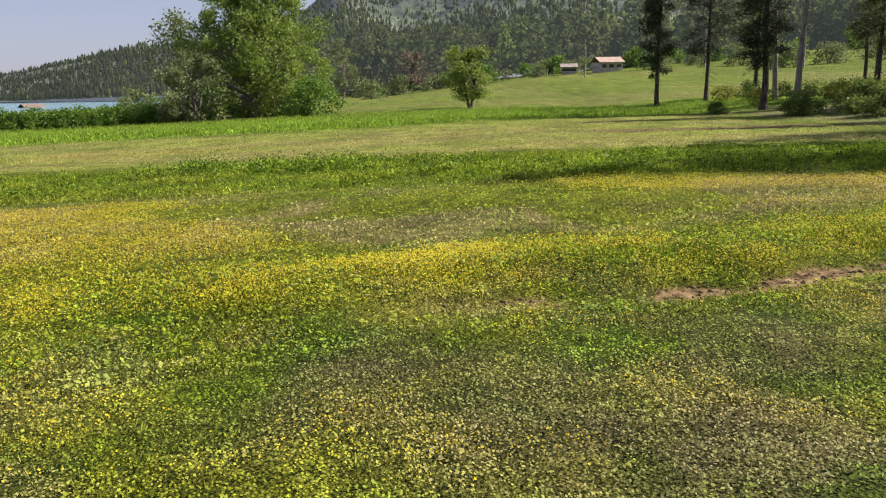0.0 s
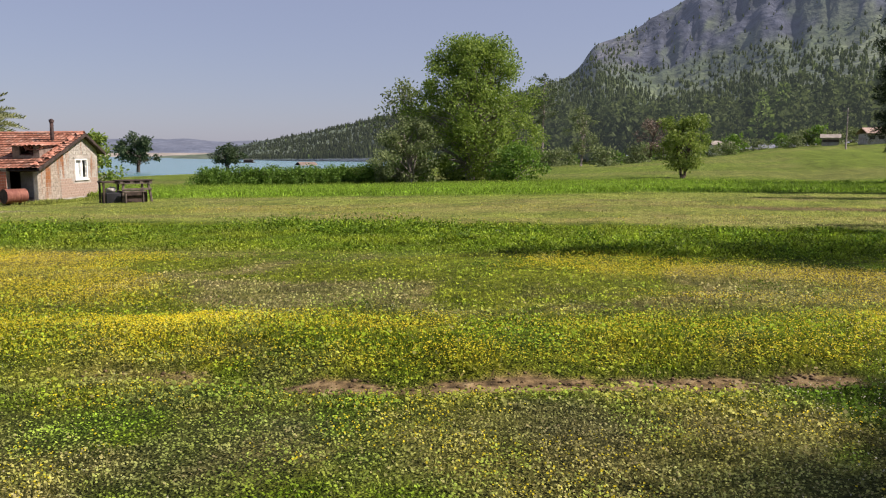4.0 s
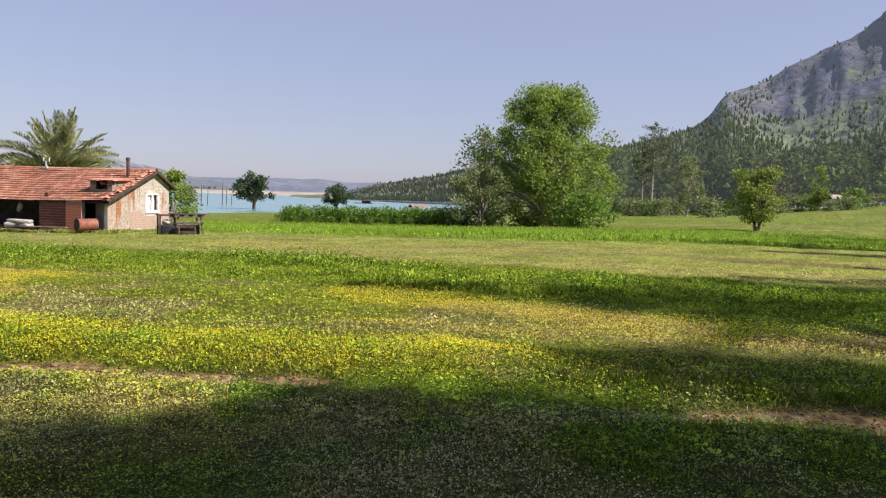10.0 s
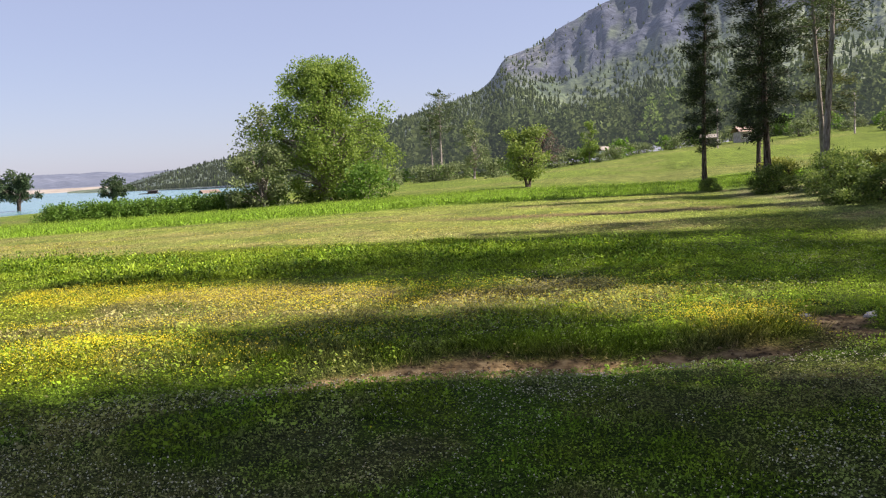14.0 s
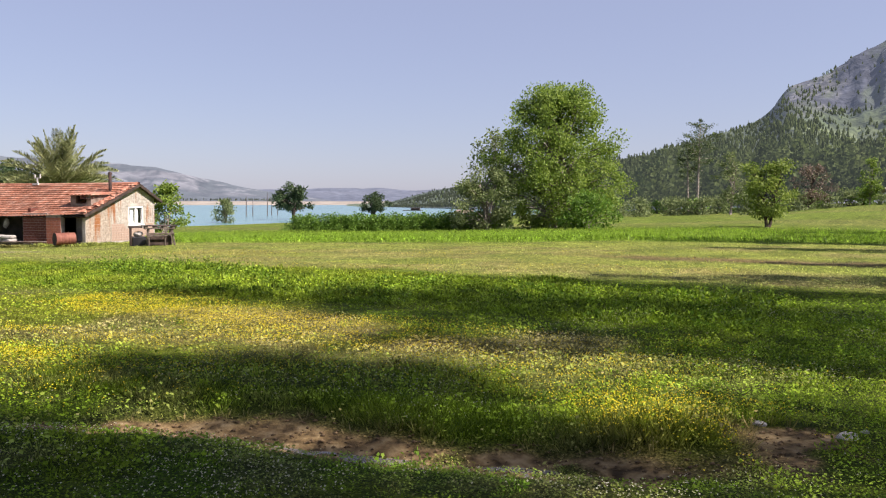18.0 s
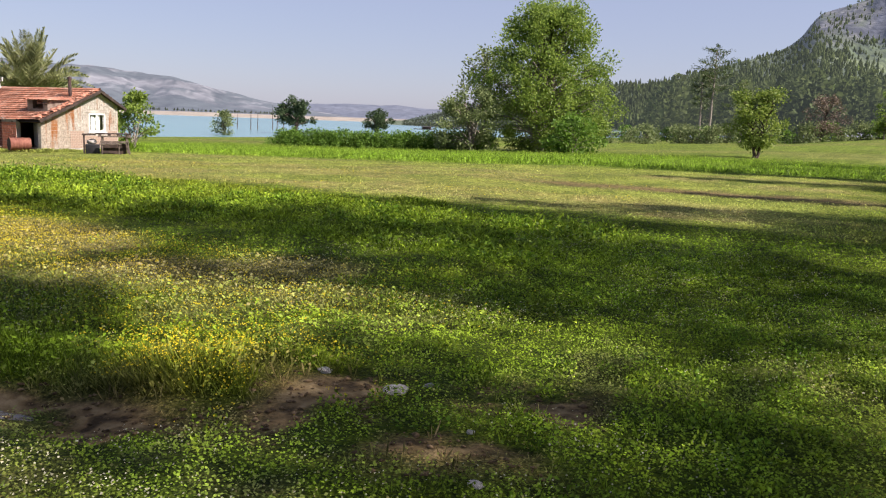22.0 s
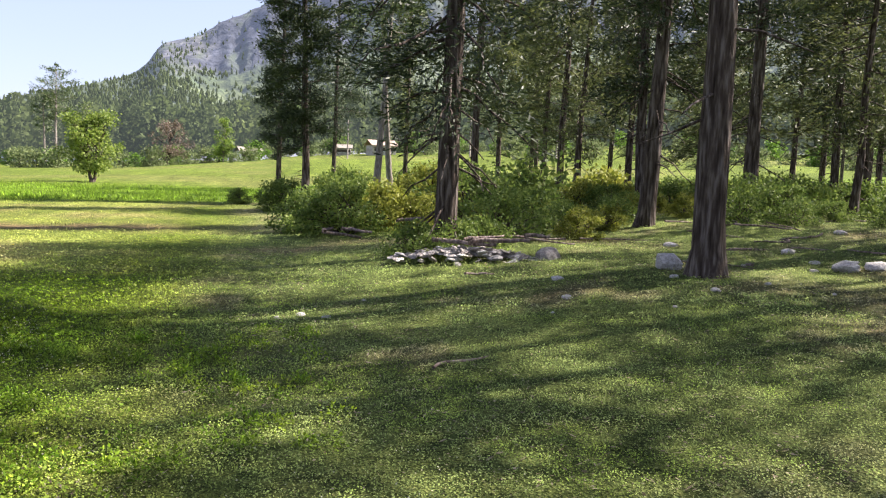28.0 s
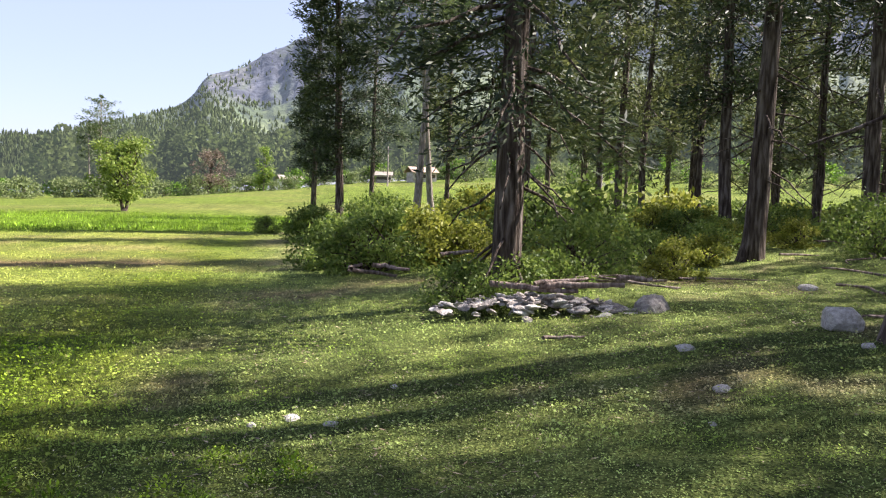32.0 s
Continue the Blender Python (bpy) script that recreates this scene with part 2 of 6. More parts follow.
def plated_bark():
    """Old pine bark: long grey-brown plates parted by dark cracks."""
    m, n, l, b = material("plated_bark", 0.9, 0, 0.15)
    tc = n.new("ShaderNodeTexCoord")
    mp = n.new("ShaderNodeMapping")
    mp.inputs["Scale"].default_value = (15, 15, 2.2)
    l.new(tc.outputs["Object"], mp.inputs["Vector"])
    wob = noise_node(n, l, 7.0, 6)
    warp = mix_rgb(n, l, "ADD", 1.0, mp.outputs[0], wob.outputs["Color"])
    vo = n.new("ShaderNodeTexVoronoi")
    vo.feature = "DISTANCE_TO_EDGE"
    vo.inputs["Scale"].default_value = 1.0
    l.new(warp, vo.inputs["Vector"])
    g = noise_node(n, l, 26.0, 6)
    plate = ramp(n, l, g.outputs["Fac"], [(0.3, (0.075, 0.052, 0.042)), (0.55, (0.17, 0.13, 0.11)), (0.75, (0.27, 0.22, 0.19))])
    crack = ramp(n, l, vo.outputs["Distance"], [(0.0, (0.3, 0.27, 0.25)), (0.3, (1, 1, 1))])
    l.new(mix_rgb(n, l, "MULTIPLY", 1.0, plate.outputs[0], crack.outputs[0]), b.inputs["Base Color"])
    bump(n, l, b, crack.outputs[0], 1.0, 0.04)
    return m


M_PLATE = plated_bark()
M_PALEBARK = bark_material("pale_bark", (0.10, 0.085, 0.07), (0.22, 0.19, 0.16), (0.36, 0.33, 0.29))
M_DEADWOOD = bark_material("dead_wood", (0.07, 0.052, 0.045), (0.17, 0.13, 0.11), (0.30, 0.25, 0.22))
M_PALEROCK = two_tone("pale_limestone", (0.34, 0.32, 0.29), (0.60, 0.57, 0.53), 5.0, 0.9, 40, 0.02)
M_ROCK = two_tone("limestone", (0.17, 0.15, 0.135), (0.36, 0.33, 0.30), 5.0, 0.9, 40, 0.02)


def stained(name, c1, c2, rust):
    """Weathered wall blocks with rust running down them in streaks that cross the joints."""
    m, n, l, b = material(name, 0.92, 0, 0.15)
    geo = n.new("ShaderNodeNewGeometry")
    mp = n.new("ShaderNodeMapping")
    mp.inputs["Scale"].default_value = (1.7, 1.7, 0.22)
    l.new(geo.outputs["Position"], mp.inputs["Vector"])
    t = n.new("ShaderNodeTexNoise")
    t.inputs["Scale"].default_value, t.inputs["Detail"].default_value = 1.6, 5
    l.new(mp.outputs[0], t.inputs["Vector"])
    g = n.new("ShaderNodeTexNoise")
    g.inputs["Scale"].default_value, g.inputs["Detail"].default_value = 9.0, 6
    l.new(geo.outputs["Position"], g.inputs["Vector"])
    base = ramp(n, l, g.outputs["Fac"], [(0.35, c1), (0.65, c2)])
    mask = ramp(n, l, t.outputs["Fac"], [(0.55, (0, 0, 0)), (0.66, (1, 1, 1))])
    oi = n.new("ShaderNodeObjectInfo")
    tone = ramp(n, l, oi.outputs["Random"], [(0.0, (0.92, 0.92, 0.92)), (1.0, (1.05, 1.05, 1.05))])
    col = mix_rgb(n, l, "MIX", mask.outputs[0], base.outputs[0], rust)
    l.new(mix_rgb(n, l, "MULTIPLY", 1.0, col, tone.outputs[0]), b.inputs["Base Color"])
    bump(n, l, b, g.outputs["Fac"], 0.5, 0.01)
    return m


M_GABLE = stained("stained_gable_block", (0.29, 0.26, 0.22), (0.46, 0.425, 0.37), (0.27, 0.12, 0.055))
M_GABLE2 = stained("stained_beige_block", (0.27, 0.22, 0.17), (0.42, 0.36, 0.29), (0.28, 0.12, 0.05))
M_RENDER = two_tone("whitewashed_render", (0.33, 0.295, 0.25), (0.50, 0.46, 0.40), 1.6, 0.9, 25, 0.01)
M_PINKBRICK = two_tone("pink_brick", (0.33, 0.23, 0.175), (0.45, 0.345, 0.275), 3.0, 0.9, 30, 0.01)
M_BRICK = two_tone("red_hollow_brick", (0.33, 0.10, 0.06), (0.48, 0.20, 0.13), 3.0, 0.9, 30, 0.01)
M_DARKBRICK = two_tone("dark_red_brick", (0.12, 0.04, 0.03), (0.21, 0.075, 0.052), 3.0, 0.9, 30, 0.01)
M_MORTAR = two_tone("mortar", (0.30, 0.25, 0.21), (0.42, 0.37, 0.32), 3.0, 0.95, 50, 0.01)
M_ROOF = tinted("roof_tiles", 0.85, 0.8, 9.0, 0.01)
M_TILE = two_tone("terracotta_tiles", (0.28, 0.105, 0.065), (0.42, 0.18, 0.115), 1.3, 0.85, 7.0, 0.01, (0.50, 0.28, 0.20))
M_OLDWOOD = two_tone("grey_old_wood", (0.13, 0.09, 0.07), (0.27, 0.21, 0.17), 4.0, 0.9, 40, 0.01)
M_PALLET = two_tone("weathered_pallet_wood", (0.085, 0.065, 0.052), (0.19, 0.155, 0.125), 5.0, 0.9, 40, 0.01)
M_DARKWOOD = two_tone("dark_wood", (0.03, 0.022, 0.018), (0.08, 0.055, 0.045), 4.0, 0.85, 40, 0.01)
M_RUST = two_tone("rusty_steel", (0.17, 0.06, 0.042), (0.28, 0.115, 0.08), 3.0, 0.75, 30, 0.005, None, 0.2)
M_PIPE = two_tone("sooty_pipe", (0.03, 0.02, 0.018), (0.085, 0.05, 0.042), 6.0, 0.7, 30, 0.004, None, 0.3)
M_WHITE_PAINT = two_tone("white_paint", (0.70, 0.69, 0.66), (0.82, 0.81, 0.78), 4.0, 0.5, 30, 0.002)
M_OLDPAINT = two_tone("weathered_white_paint", (0.36, 0.34, 0.32), (0.56, 0.54, 0.51), 4.0, 0.7, 30, 0.004)
M_SACK = two_tone("pale_sacking", (0.26, 0.24, 0.22), (0.48, 0.45, 0.41), 5.0, 0.85, 40, 0.01)
M_BLUE = two_tone("blue_paint", (0.08, 0.14, 0.25), (0.15, 0.24, 0.38), 4.0, 0.6, 30, 0.004)
M_TARP = two_tone("black_tarpaulin", (0.012, 0.012, 0.014), (0.04, 0.04, 0.045), 3.0, 0.45, 20, 0.01)
M_SAND = two_tone("shore_sand", (0.25, 0.22, 0.18), (0.34, 0.30, 0.25), 0.05, 0.95, 1.0, 0.05)
M_CURTAIN = two_tone("white_curtain", (0.62, 0.62, 0.60), (0.78, 0.78, 0.76), 6.0, 0.9, 50, 0.004)
# plaster darkened to stand for the shade inside porch and rooms
M_DARK = two_tone("shade_dark_plaster", (0.05, 0.042, 0.036), (0.11, 0.09, 0.075), 2.0, 0.95, 20, 0.01)


def glass_material():
    m, n, l, b = material("window_glass", 0.04, 0, 0.5)
    b.inputs["Transmission Weight"].default_value = 1.0
    b.inputs["Base Color"].default_value = (0.9, 0.95, 0.95, 1)
    return m


def water_material(name, c1, c2, scale, rough, wave):
    m, n, l, b = material(name, rough, 0, 0.5)
    big = noise_node(n, l, scale, 4)
    r = ramp(n, l, big.outputs["Fac"], [(0.35, c1), (0.65, c2)])
    l.new(r.outputs[0], b.inputs["Base Color"])
    small = noise_node(n, l, wave, 4)
    bump(n, l, b, small.outputs["Fac"], 0.25, 0.15)
    return m


M_GLASS = glass_material()
M_LAKE = water_material("lake_water", (0.115, 0.225, 0.24), (0.145, 0.265, 0.275), 0.004, 0.25, 0.6)
M_PUDDLE = water_material("puddle_water", (0.11, 0.095, 0.075), (0.19, 0.165, 0.13), 2.0, 0.16, 9.0)

# ---- mesh helpers ----


def mesh_of(name, v, f, mat, smooth=False, tint=None):
    """A mesh from arrays of points and of faces that all have the same number of corners."""
    v, f = np.asarray(v, dtype=np.float32), np.asarray(f, dtype=np.int32)
    me = bpy.data.meshes.new(name)
    k = f.shape[1]
    me.vertices.add(len(v))
    me.vertices.foreach_set("co", v.ravel())
    me.loops.add(f.size)
    me.loops.foreach_set("vertex_index", f.ravel())
    me.polygons.add(len(f))
    me.polygons.foreach_set("loop_start", np.arange(0, f.size, k, dtype=np.int32))
    if tint is not None:
        a = me.color_attributes.new("tint", "FLOAT_COLOR", "POINT")
        a.data.foreach_set("color", np.concatenate([tint, np.ones((len(v), 1))], axis=1).astype(np.float32).ravel())
    me.materials.append(mat)
    me.update(calc_edges=True)
    me.polygons.foreach_set("use_smooth", np.full(len(f), smooth))
    return me


def part(name, me, parent, label=""):
    ob = new(name, me)
    ob.parent = parent
    return tagged(ob, label)


def thing(name, m, label, category, group="", kind=""):
    ob = new(name)
    ob.matrix_world = m
    return tagged(ob, label, category, group, kind)


def join(pieces):
    """Joins (points, faces) pairs into one."""
    vs, fs, o = [], [], 0
    for v, f in pieces:
        vs.append(np.asarray(v, float))
        fs.append(np.asarray(f, int) + o)
        o += len(v)
    return np.concatenate(vs), np.concatenate(fs)


def box(x0, x1, y0, y1, z0, z1):
    v = [(x, y, z) for z in (z0, z1) for x, y in ((x0, y0), (x1, y0), (x1, y1), (x0, y1))]
    f = [(0, 3, 2, 1), (4, 5, 6, 7), (0, 1, 5, 4), (1, 2, 6, 5), (2, 3, 7, 6), (3, 0, 4, 7)]
    return np.array(v, float), np.array(f)


def worn_box(x0, x1, y0, y1, z0, z1, c=0.01):
    """A box with chamfered edges, as a joined set of quads."""
    bm = bmesh.new()
    v, f = box(x0, x1, y0, y1, z0, z1)
    vs = [bm.verts.new(p) for p in v]
    for q in f:
        bm.faces.new([vs[i] for i in q])
    bmesh.ops.bevel(bm, geom=bm.edges[:], offset=c, segments=1, affect="EDGES")
    return bm


def mesh_bm(name, bm, mat, smooth=False):
    me = bpy.data.meshes.new(name)
    bm.to_mesh(me)
    bm.free()
    me.materials.append(mat)
    if smooth:
        me.polygons.foreach_set("use_smooth", np.full(len(me.polygons), True))
    return me


def board(name, parent, dims, mat, label="", c=0.008, turn=None):
    ob = part(name, mesh_bm(name, worn_box(*dims, c), mat), parent, label)
    if turn is not None:
        ob.matrix_basis = turn
    return ob


def tube(pts, radii, sides=8, wobble=0.0, rng=None):
    """A tapered tube along points, closed by a tip."""
    pts, radii = np.asarray(pts, float), np.asarray(radii, float)
    d = np.gradient(pts, axis=0)
    d /= np.linalg.norm(d, axis=1, keepdims=True) + 1e-9
    ref = np.where(np.abs(d[:, 2:3]) > 0.9, np.array([[1.0, 0, 0]]), np.array([[0, 0, 1.0]]))
    a = np.cross(d, ref)
    a /= np.linalg.norm(a, axis=1, keepdims=True) + 1e-9
    b = np.cross(d, a)
    th = np.linspace(0, 2 * np.pi, sides, endpoint=False)
    r = np.repeat(radii[:, None], sides, 1)
    if wobble:
        r = r * (1 + wobble * (rng.random((len(pts), sides)) - 0.5))
    v = pts[:, None, :] + r[..., None] * (np.cos(th)[None, :, None] * a[:, None, :] + np.sin(th)[None, :, None] * b[:, None, :])
    n = len(pts)
    i, j = np.meshgrid(np.arange(n - 1), np.arange(sides), indexing="ij")
    j2 = (j + 1) % sides
    f = np.stack([i * sides + j, i * sides + j2, (i + 1) * sides + j2, (i + 1) * sides + j], -1).reshape(-1, 4)
    caps = [[base + k, base + k + 1, base + k + 2, base + k + 3] for base in (0, (n - 1) * sides) for k in range(0, sides - 3, 2)]
    return v.reshape(-1, 3), np.concatenate([f, np.array(caps)]) if caps else f


def unit(v):
    return v / (np.linalg.norm(v, axis=-1, keepdims=True) + 1e-9)


def leaves(c, d, length, width, rng):
    """Pointed leaves, a quad each, from centres and directions."""
    n = len(c)
    d = unit(d)
    s = unit(np.cross(d, rng.normal(size=(n, 3))))
    length = np.broadcast_to(np.asarray(length, float).reshape(-1, 1), (n, 1))
    width = np.broadcast_to(np.asarray(width, float).reshape(-1, 1), (n, 1))
    v = np.stack([c, c + d * length * 0.5 + s * width * 0.5, c + d * length, c + d * length * 0.5 - s * width * 0.5], 1)
    return v.reshape(-1, 3), np.arange(4 * n).reshape(n, 4)


def vnoise(x, y, s, seed=0):
    """Smooth noise from 0 to 1 with cells of s metres."""
    x, y = np.asarray(x, float) / s, np.asarray(y, float) / s
    i, j = np.floor(x), np.floor(y)
    u, w = x - i, y - j
    u, w = u * u * (3 - 2 * u), w * w * (3 - 2 * w)

    def h(a, b):
        q = np.sin(a * 127.1 + b * 311.7 + seed * 74.7) * 43758.5453
        return q - np.floor(q)
    return (h(i, j) * (1 - u) + h(i + 1, j) * u) * (1 - w) + (h(i, j + 1) * (1 - u) + h(i + 1, j + 1) * u) * w


def fbm(x, y, s, seed=0, octaves=4):
    t, a, n = 0, 0.5, 0
    for k in range(octaves):
        t = t + a * vnoise(x, y, s / 2 ** k, seed + k * 13)
        n += a
        a *= 0.55
    return t / n


def step(a, b, x):
    t = np.clip((np.asarray(x, float) - a) / (b - a), 0, 1)
    return t * t * (3 - 2 * t)

# ---- the land ----
WATER = -2.2


def ditch_y(x):
    """The line of the shallow muddy ditch."""
    return np.interp(x, (-4, -2.5, 0, 1.7, 4, 6, 9, 11), (4.75, 4.85, 5.1, 5.75, 6.45, 6.95, 7.6, 7.9)) + 0.06 * np.sin(x * 2.3)


def shore_x(y):
    return -97 - 22 * step(120, 190, y) + 12 * step(190, 230, y) + 6 * (vnoise(y, 0 * y, 25, 5) - 0.5)


def lie(x, y):
    """The height of the ground."""
    x, y = np.asarray(x, float), np.asarray(y, float)
    z = -0.027 * np.clip(-x, 0, 30) - 0.0175 * np.clip(-x - 30, 0, 70)
    z = z - 0.0065 * np.clip(y, 0, 75)
    z = z + np.clip(y - 72, 0, 110) * (0.034 * step(-18, 40, x) + 0.011 * step(30, 60, x) + 0.02 * step(60, 95, x))
    z = z + 0.4 * step(13.5, 20, x) * step(6, 16, y) + 0.012 * np.clip(x - 20, 0, 80) + 0.38 * step(20, 25, x) * step(9, 14, y) * step(36, 22, y)
    z = z + 0.07 * (fbm(x, y, 3.0, 2, 3) - 0.5) * step(400, 60, np.hypot(x, y))
    d = np.abs(y - ditch_y(x) - 0.25 - 0.2 * step(5, 7, x))
    z = z - (0.05 + 0.10 * step(4.5, 6, x)) * np.exp(-(d / 0.42) ** 2) * step(-4, -2, x) * step(10.2, 9.0, x)
    z = z + 0.09 * np.exp(-((y - ditch_y(x) - 1.15) / 0.6) ** 2) * step(-7, -3, x) * step(6.5, 4, x)
    z = z + (0.05 * (vnoise(x, y, 0.22, 41) - 0.5) + 0.03 * (vnoise(x, y, 0.09, 43) - 0.5)) * np.exp(-(d / 0.5) ** 2) * step(4.5, 6, x) * step(10.2, 9.0, x)
    lake = step(2, -14, x - shore_x(y)) * step(-2600, -1200, x)
    far = np.hypot(x, y)
    lake = np.maximum(lake, step(240, 262, y) * step(-118, -140, x + 0 * far))
    return z - 4.5 * lake


def cover(x, y):
    """What grows where: shares of dry stuff, yellow flowers, lush weeds, tall grass, bare soil, shade-side green; colour; height."""
    x, y = np.asarray(x, float), np.asarray(y, float)
    n1, n2, n3 = fbm(x, y, 2.2, 11), fbm(x, y, 0.8, 23), fbm(x + 0.3 * y, y * 2.2, 5.0, 31)
    v = y - ditch_y(x)
    soil = np.exp(-((v - 0.25 - 0.2 * step(5, 7, x) - 0.12 * (n2 - 0.5)) / (0.12 + 0.21 * step(4, 7, x) + 0.5 * (n2 - 0.5))) ** 4) * step(10.2, 9.0, x) * step(-4, -1, x) * step(0.46, 0.58, n2 + 0.2 * step(4.5, 6, x))
    soil = np.maximum(soil, 0.5 * step(0.58, 0.66, n1) * step(0.42, 0.6, fbm(x, y, 0.3, 49)) * step(12.5, 14, x) * step(40, 20, y))
    soil = np.maximum(soil, 0.85 * step(1.4, 0.8, np.hypot((x - 10.5) / 1.1, (y - 9.0) / 0.65) + 0.9 * (n2 - 0.5)) * step(0.42, 0.54, fbm(x, y, 0.45, 47)))
    west = step(11, 6, x)
    yellow = step(0.15, 0.7, v) * step(2.9, 1.2, v + 1.2 * (n1 - 0.5)) * (0.45 + 0.55 * step(0.38, 0.6, n2)) * (0.35 + 0.65 * step(0.3, 0.55, n1)) * step(6.5, 4.0, x) * (1 - 0.3 * step(-1.0, 1.5, x))
    yellow = np.maximum(yellow, 0.5 * step(1.2, 2.0, v) * step(4.6, 3.0, v + 1.2 * (n1 - 0.5)) * step(0.4, 0.56, n3) * step(10, 8, x))
    yellow = np.maximum(yellow, 0.55 * step(2, 3, v) * step(13.0, 11.0, y) * step(0.48, 0.62, n3) * west) * (1 - 0.55 * step(2.5, 6.5, x))
    yellow = np.maximum(yellow, 0.6 * step(1.5, 0.5, np.hypot((x - 9.3) / 0.9, (y - 8.9) / 0.55) + 0.5 * (n2 - 0.5)))
    yellow = np.maximum(yellow, 0.2 * step(0, -0.5, v) * step(0.45, 0.62, n2) * step(5, 1, x))
    yellow = np.maximum(yellow, 0.7 * step(1.3, 0.6, np.hypot((x + 13) / 5, (y - 25.5) / 1.3) + 0.6 * (n1 - 0.5)))
    yellow = np.maximum(yellow, 0.35 * step(18, 20, y) * step(34, 24, y) * step(0.55, 0.68, n3) * west)
    dry = step(0.43, 0.56, n1) * (0.45 * step(0.2, -0.8, v) * step(14, 8, x) + 0.9 * step(2.2, 3.5, v) * step(13.5, 11.5, y) * west)
    hay = step(18.6, 20.5, y + 0.05 * x) * step(1.5, -1.0, y - 36.5 - 0.36 * np.maximum(x + 4, 0)) * step(14, 10, x)
    dry = np.maximum(dry, hay * (0.12 + 0.88 * step(0.46, 0.62, n3) * (0.5 + 0.5 * step(0.4, 0.6, n2))))
    dry = np.maximum(dry, 0.5 * step(13, 15, x) * step(0.5, 0.64, n1))
    lush = (0.45 + 0.55 * step(0.4, 0.55, n3)) * step(12.2, 13.6, y + 0.6 * (n1 - 0.5) * 4) * step(19.5, 17.8, y + 0.05 * x + 2 * (n1 - 0.5)) * step(12, 6, x)
    lush = np.maximum(lush, 0.45 * step(0.5, 0.62, n1) * step(0.3, 1.0, v) * step(12, 10, y))
    lush = np.maximum(lush, 0.8 * step(0.1, 0.3, v) * step(1.0, 0.7, v) * step(4, 6, x) * step(9.5, 8.5, x) * step(0.35, 0.5, n2))
    edge = y - 36.5 - 0.36 * np.maximum(x + 4, 0)
    tall = step(-1.0, 1.2, edge) * step(30, 22, edge)
    field = step(18, 30, edge)
    green, olive = np.array((0.135, 0.21, 0.014)), np.array((0.235, 0.275, 0.026))
    dryc, lushc, tallc = np.array((0.34, 0.26, 0.155)), np.array((0.21, 0.31, 0.022)), np.array((0.23, 0.37, 0.035))
    fieldc, soilc, yelc = np.array((0.21, 0.285, 0.05)), np.array((0.27, 0.175, 0.105)), np.array((0.42, 0.40, 0.02))

    def mix(c, d, a):
        return c + (d - c) * np.clip(a, 0, 1)[..., None]
    c = mix(np.broadcast_to(green, x.shape + (3,)), olive, np.maximum(step(0.35, 0.65, n2), 0.8 * step(2, 3, v) * step(13, 11, y)))
    c = mix(c, np.array((0.36, 0.43, 0.095)), hay * 0.85)
    # green darkened towards the grove, deepening the tree shade by colour
    c = mix(c, np.array((0.105, 0.185, 0.012)) * (0.8 + 0.4 * n1)[..., None], 0.75 * step(1.5, 6, x) * step(13.5, 12, x) * (1 - hay))
    c = mix(c, dryc * np.where(hay > 0.5, 1.2, 1.0)[..., None], dry * 0.85 * (1 - 0.3 * hay))
    c = mix(c, np.array((0.255, 0.322, 0.114)) * (0.75 + 0.5 * n2)[..., None], 0.8 * step(12, 14.5, x))
    c = mix(c, np.array((0.33, 0.29, 0.17)), 0.75 * step(12.5, 14, x) * step(0.5, 0.62, 0.6 * n1 + 0.4 * fbm(x, y, 0.5, 53)))
    c = mix(c, lushc, lush * (0.45 + 0.5 * n2))
    c = mix(c, tallc, tall)
    c = mix(c, fieldc * (0.75 + 0.5 * fbm(x, y, 14, 91))[..., None], field)
    c = mix(c, np.array((0.33, 0.32, 0.13)), 0.5 * field * step(0.56, 0.64, fbm(x * 0.4, y, 11, 95)))
    c = c * (0.62 + 0.76 * fbm(x, y, 0.4, 61))[..., None]
    c = mix(c, np.array((0.25, 0.195, 0.12)), 0.35 * step(0.52, 0.66, fbm(x, y, 1.3, 63)) * step(0.4, 0.6, fbm(x, y, 0.3, 65)) * step(13, 11, y) * (1 - tall))
    c = mix(c, np.array((0.09, 0.18, 0.012)), 0.8 * step(0.5, 0.62, fbm(x, y, 0.9, 67)) * step(1, 0, v) * step(10, 7, x))
    c = mix(c, np.array((0.20, 0.165, 0.10)), 0.35 * step(0.53, 0.63, fbm(x, y, 1.0, 69)) * step(0.2, -0.4, v) * step(12, 9, x))
    # brown strip: bare soil together with tree shadow put into the colour
    c = mix(c, np.array((0.21, 0.15, 0.095)), 0.85 * step(1.15, 0.7, np.hypot((x - 7.5) / 5.5, (y - 27.3 - 0.12 * (x - 7)) / 1.1) + 0.7 * (n2 - 0.5)))
    c = mix(c, np.array((0.36, 0.31, 0.22)), 0.8 * step(1.2, 0.7, np.hypot((x + 24.5) / 2.2, (y - 25.6) / 0.8) + 0.8 * (n2 - 0.5)))
    c = mix(c, yelc, yellow * 0.32)
    c = mix(c, soilc, soil)
    height = 0.045 + 0.03 * n2 + 0.065 * lush * (0.4 + n2) + 0.13 * tall + 0.14 * field + 0.03 * yellow - 0.015 * step(12.5, 14, x) * step(20, 17, y)
    height = height * (1 - 0.2 * dry)
    return dict(dry=dry, yellow=yellow, lush=lush, tall=tall, field=field, soil=soil, colour=c, height=height)


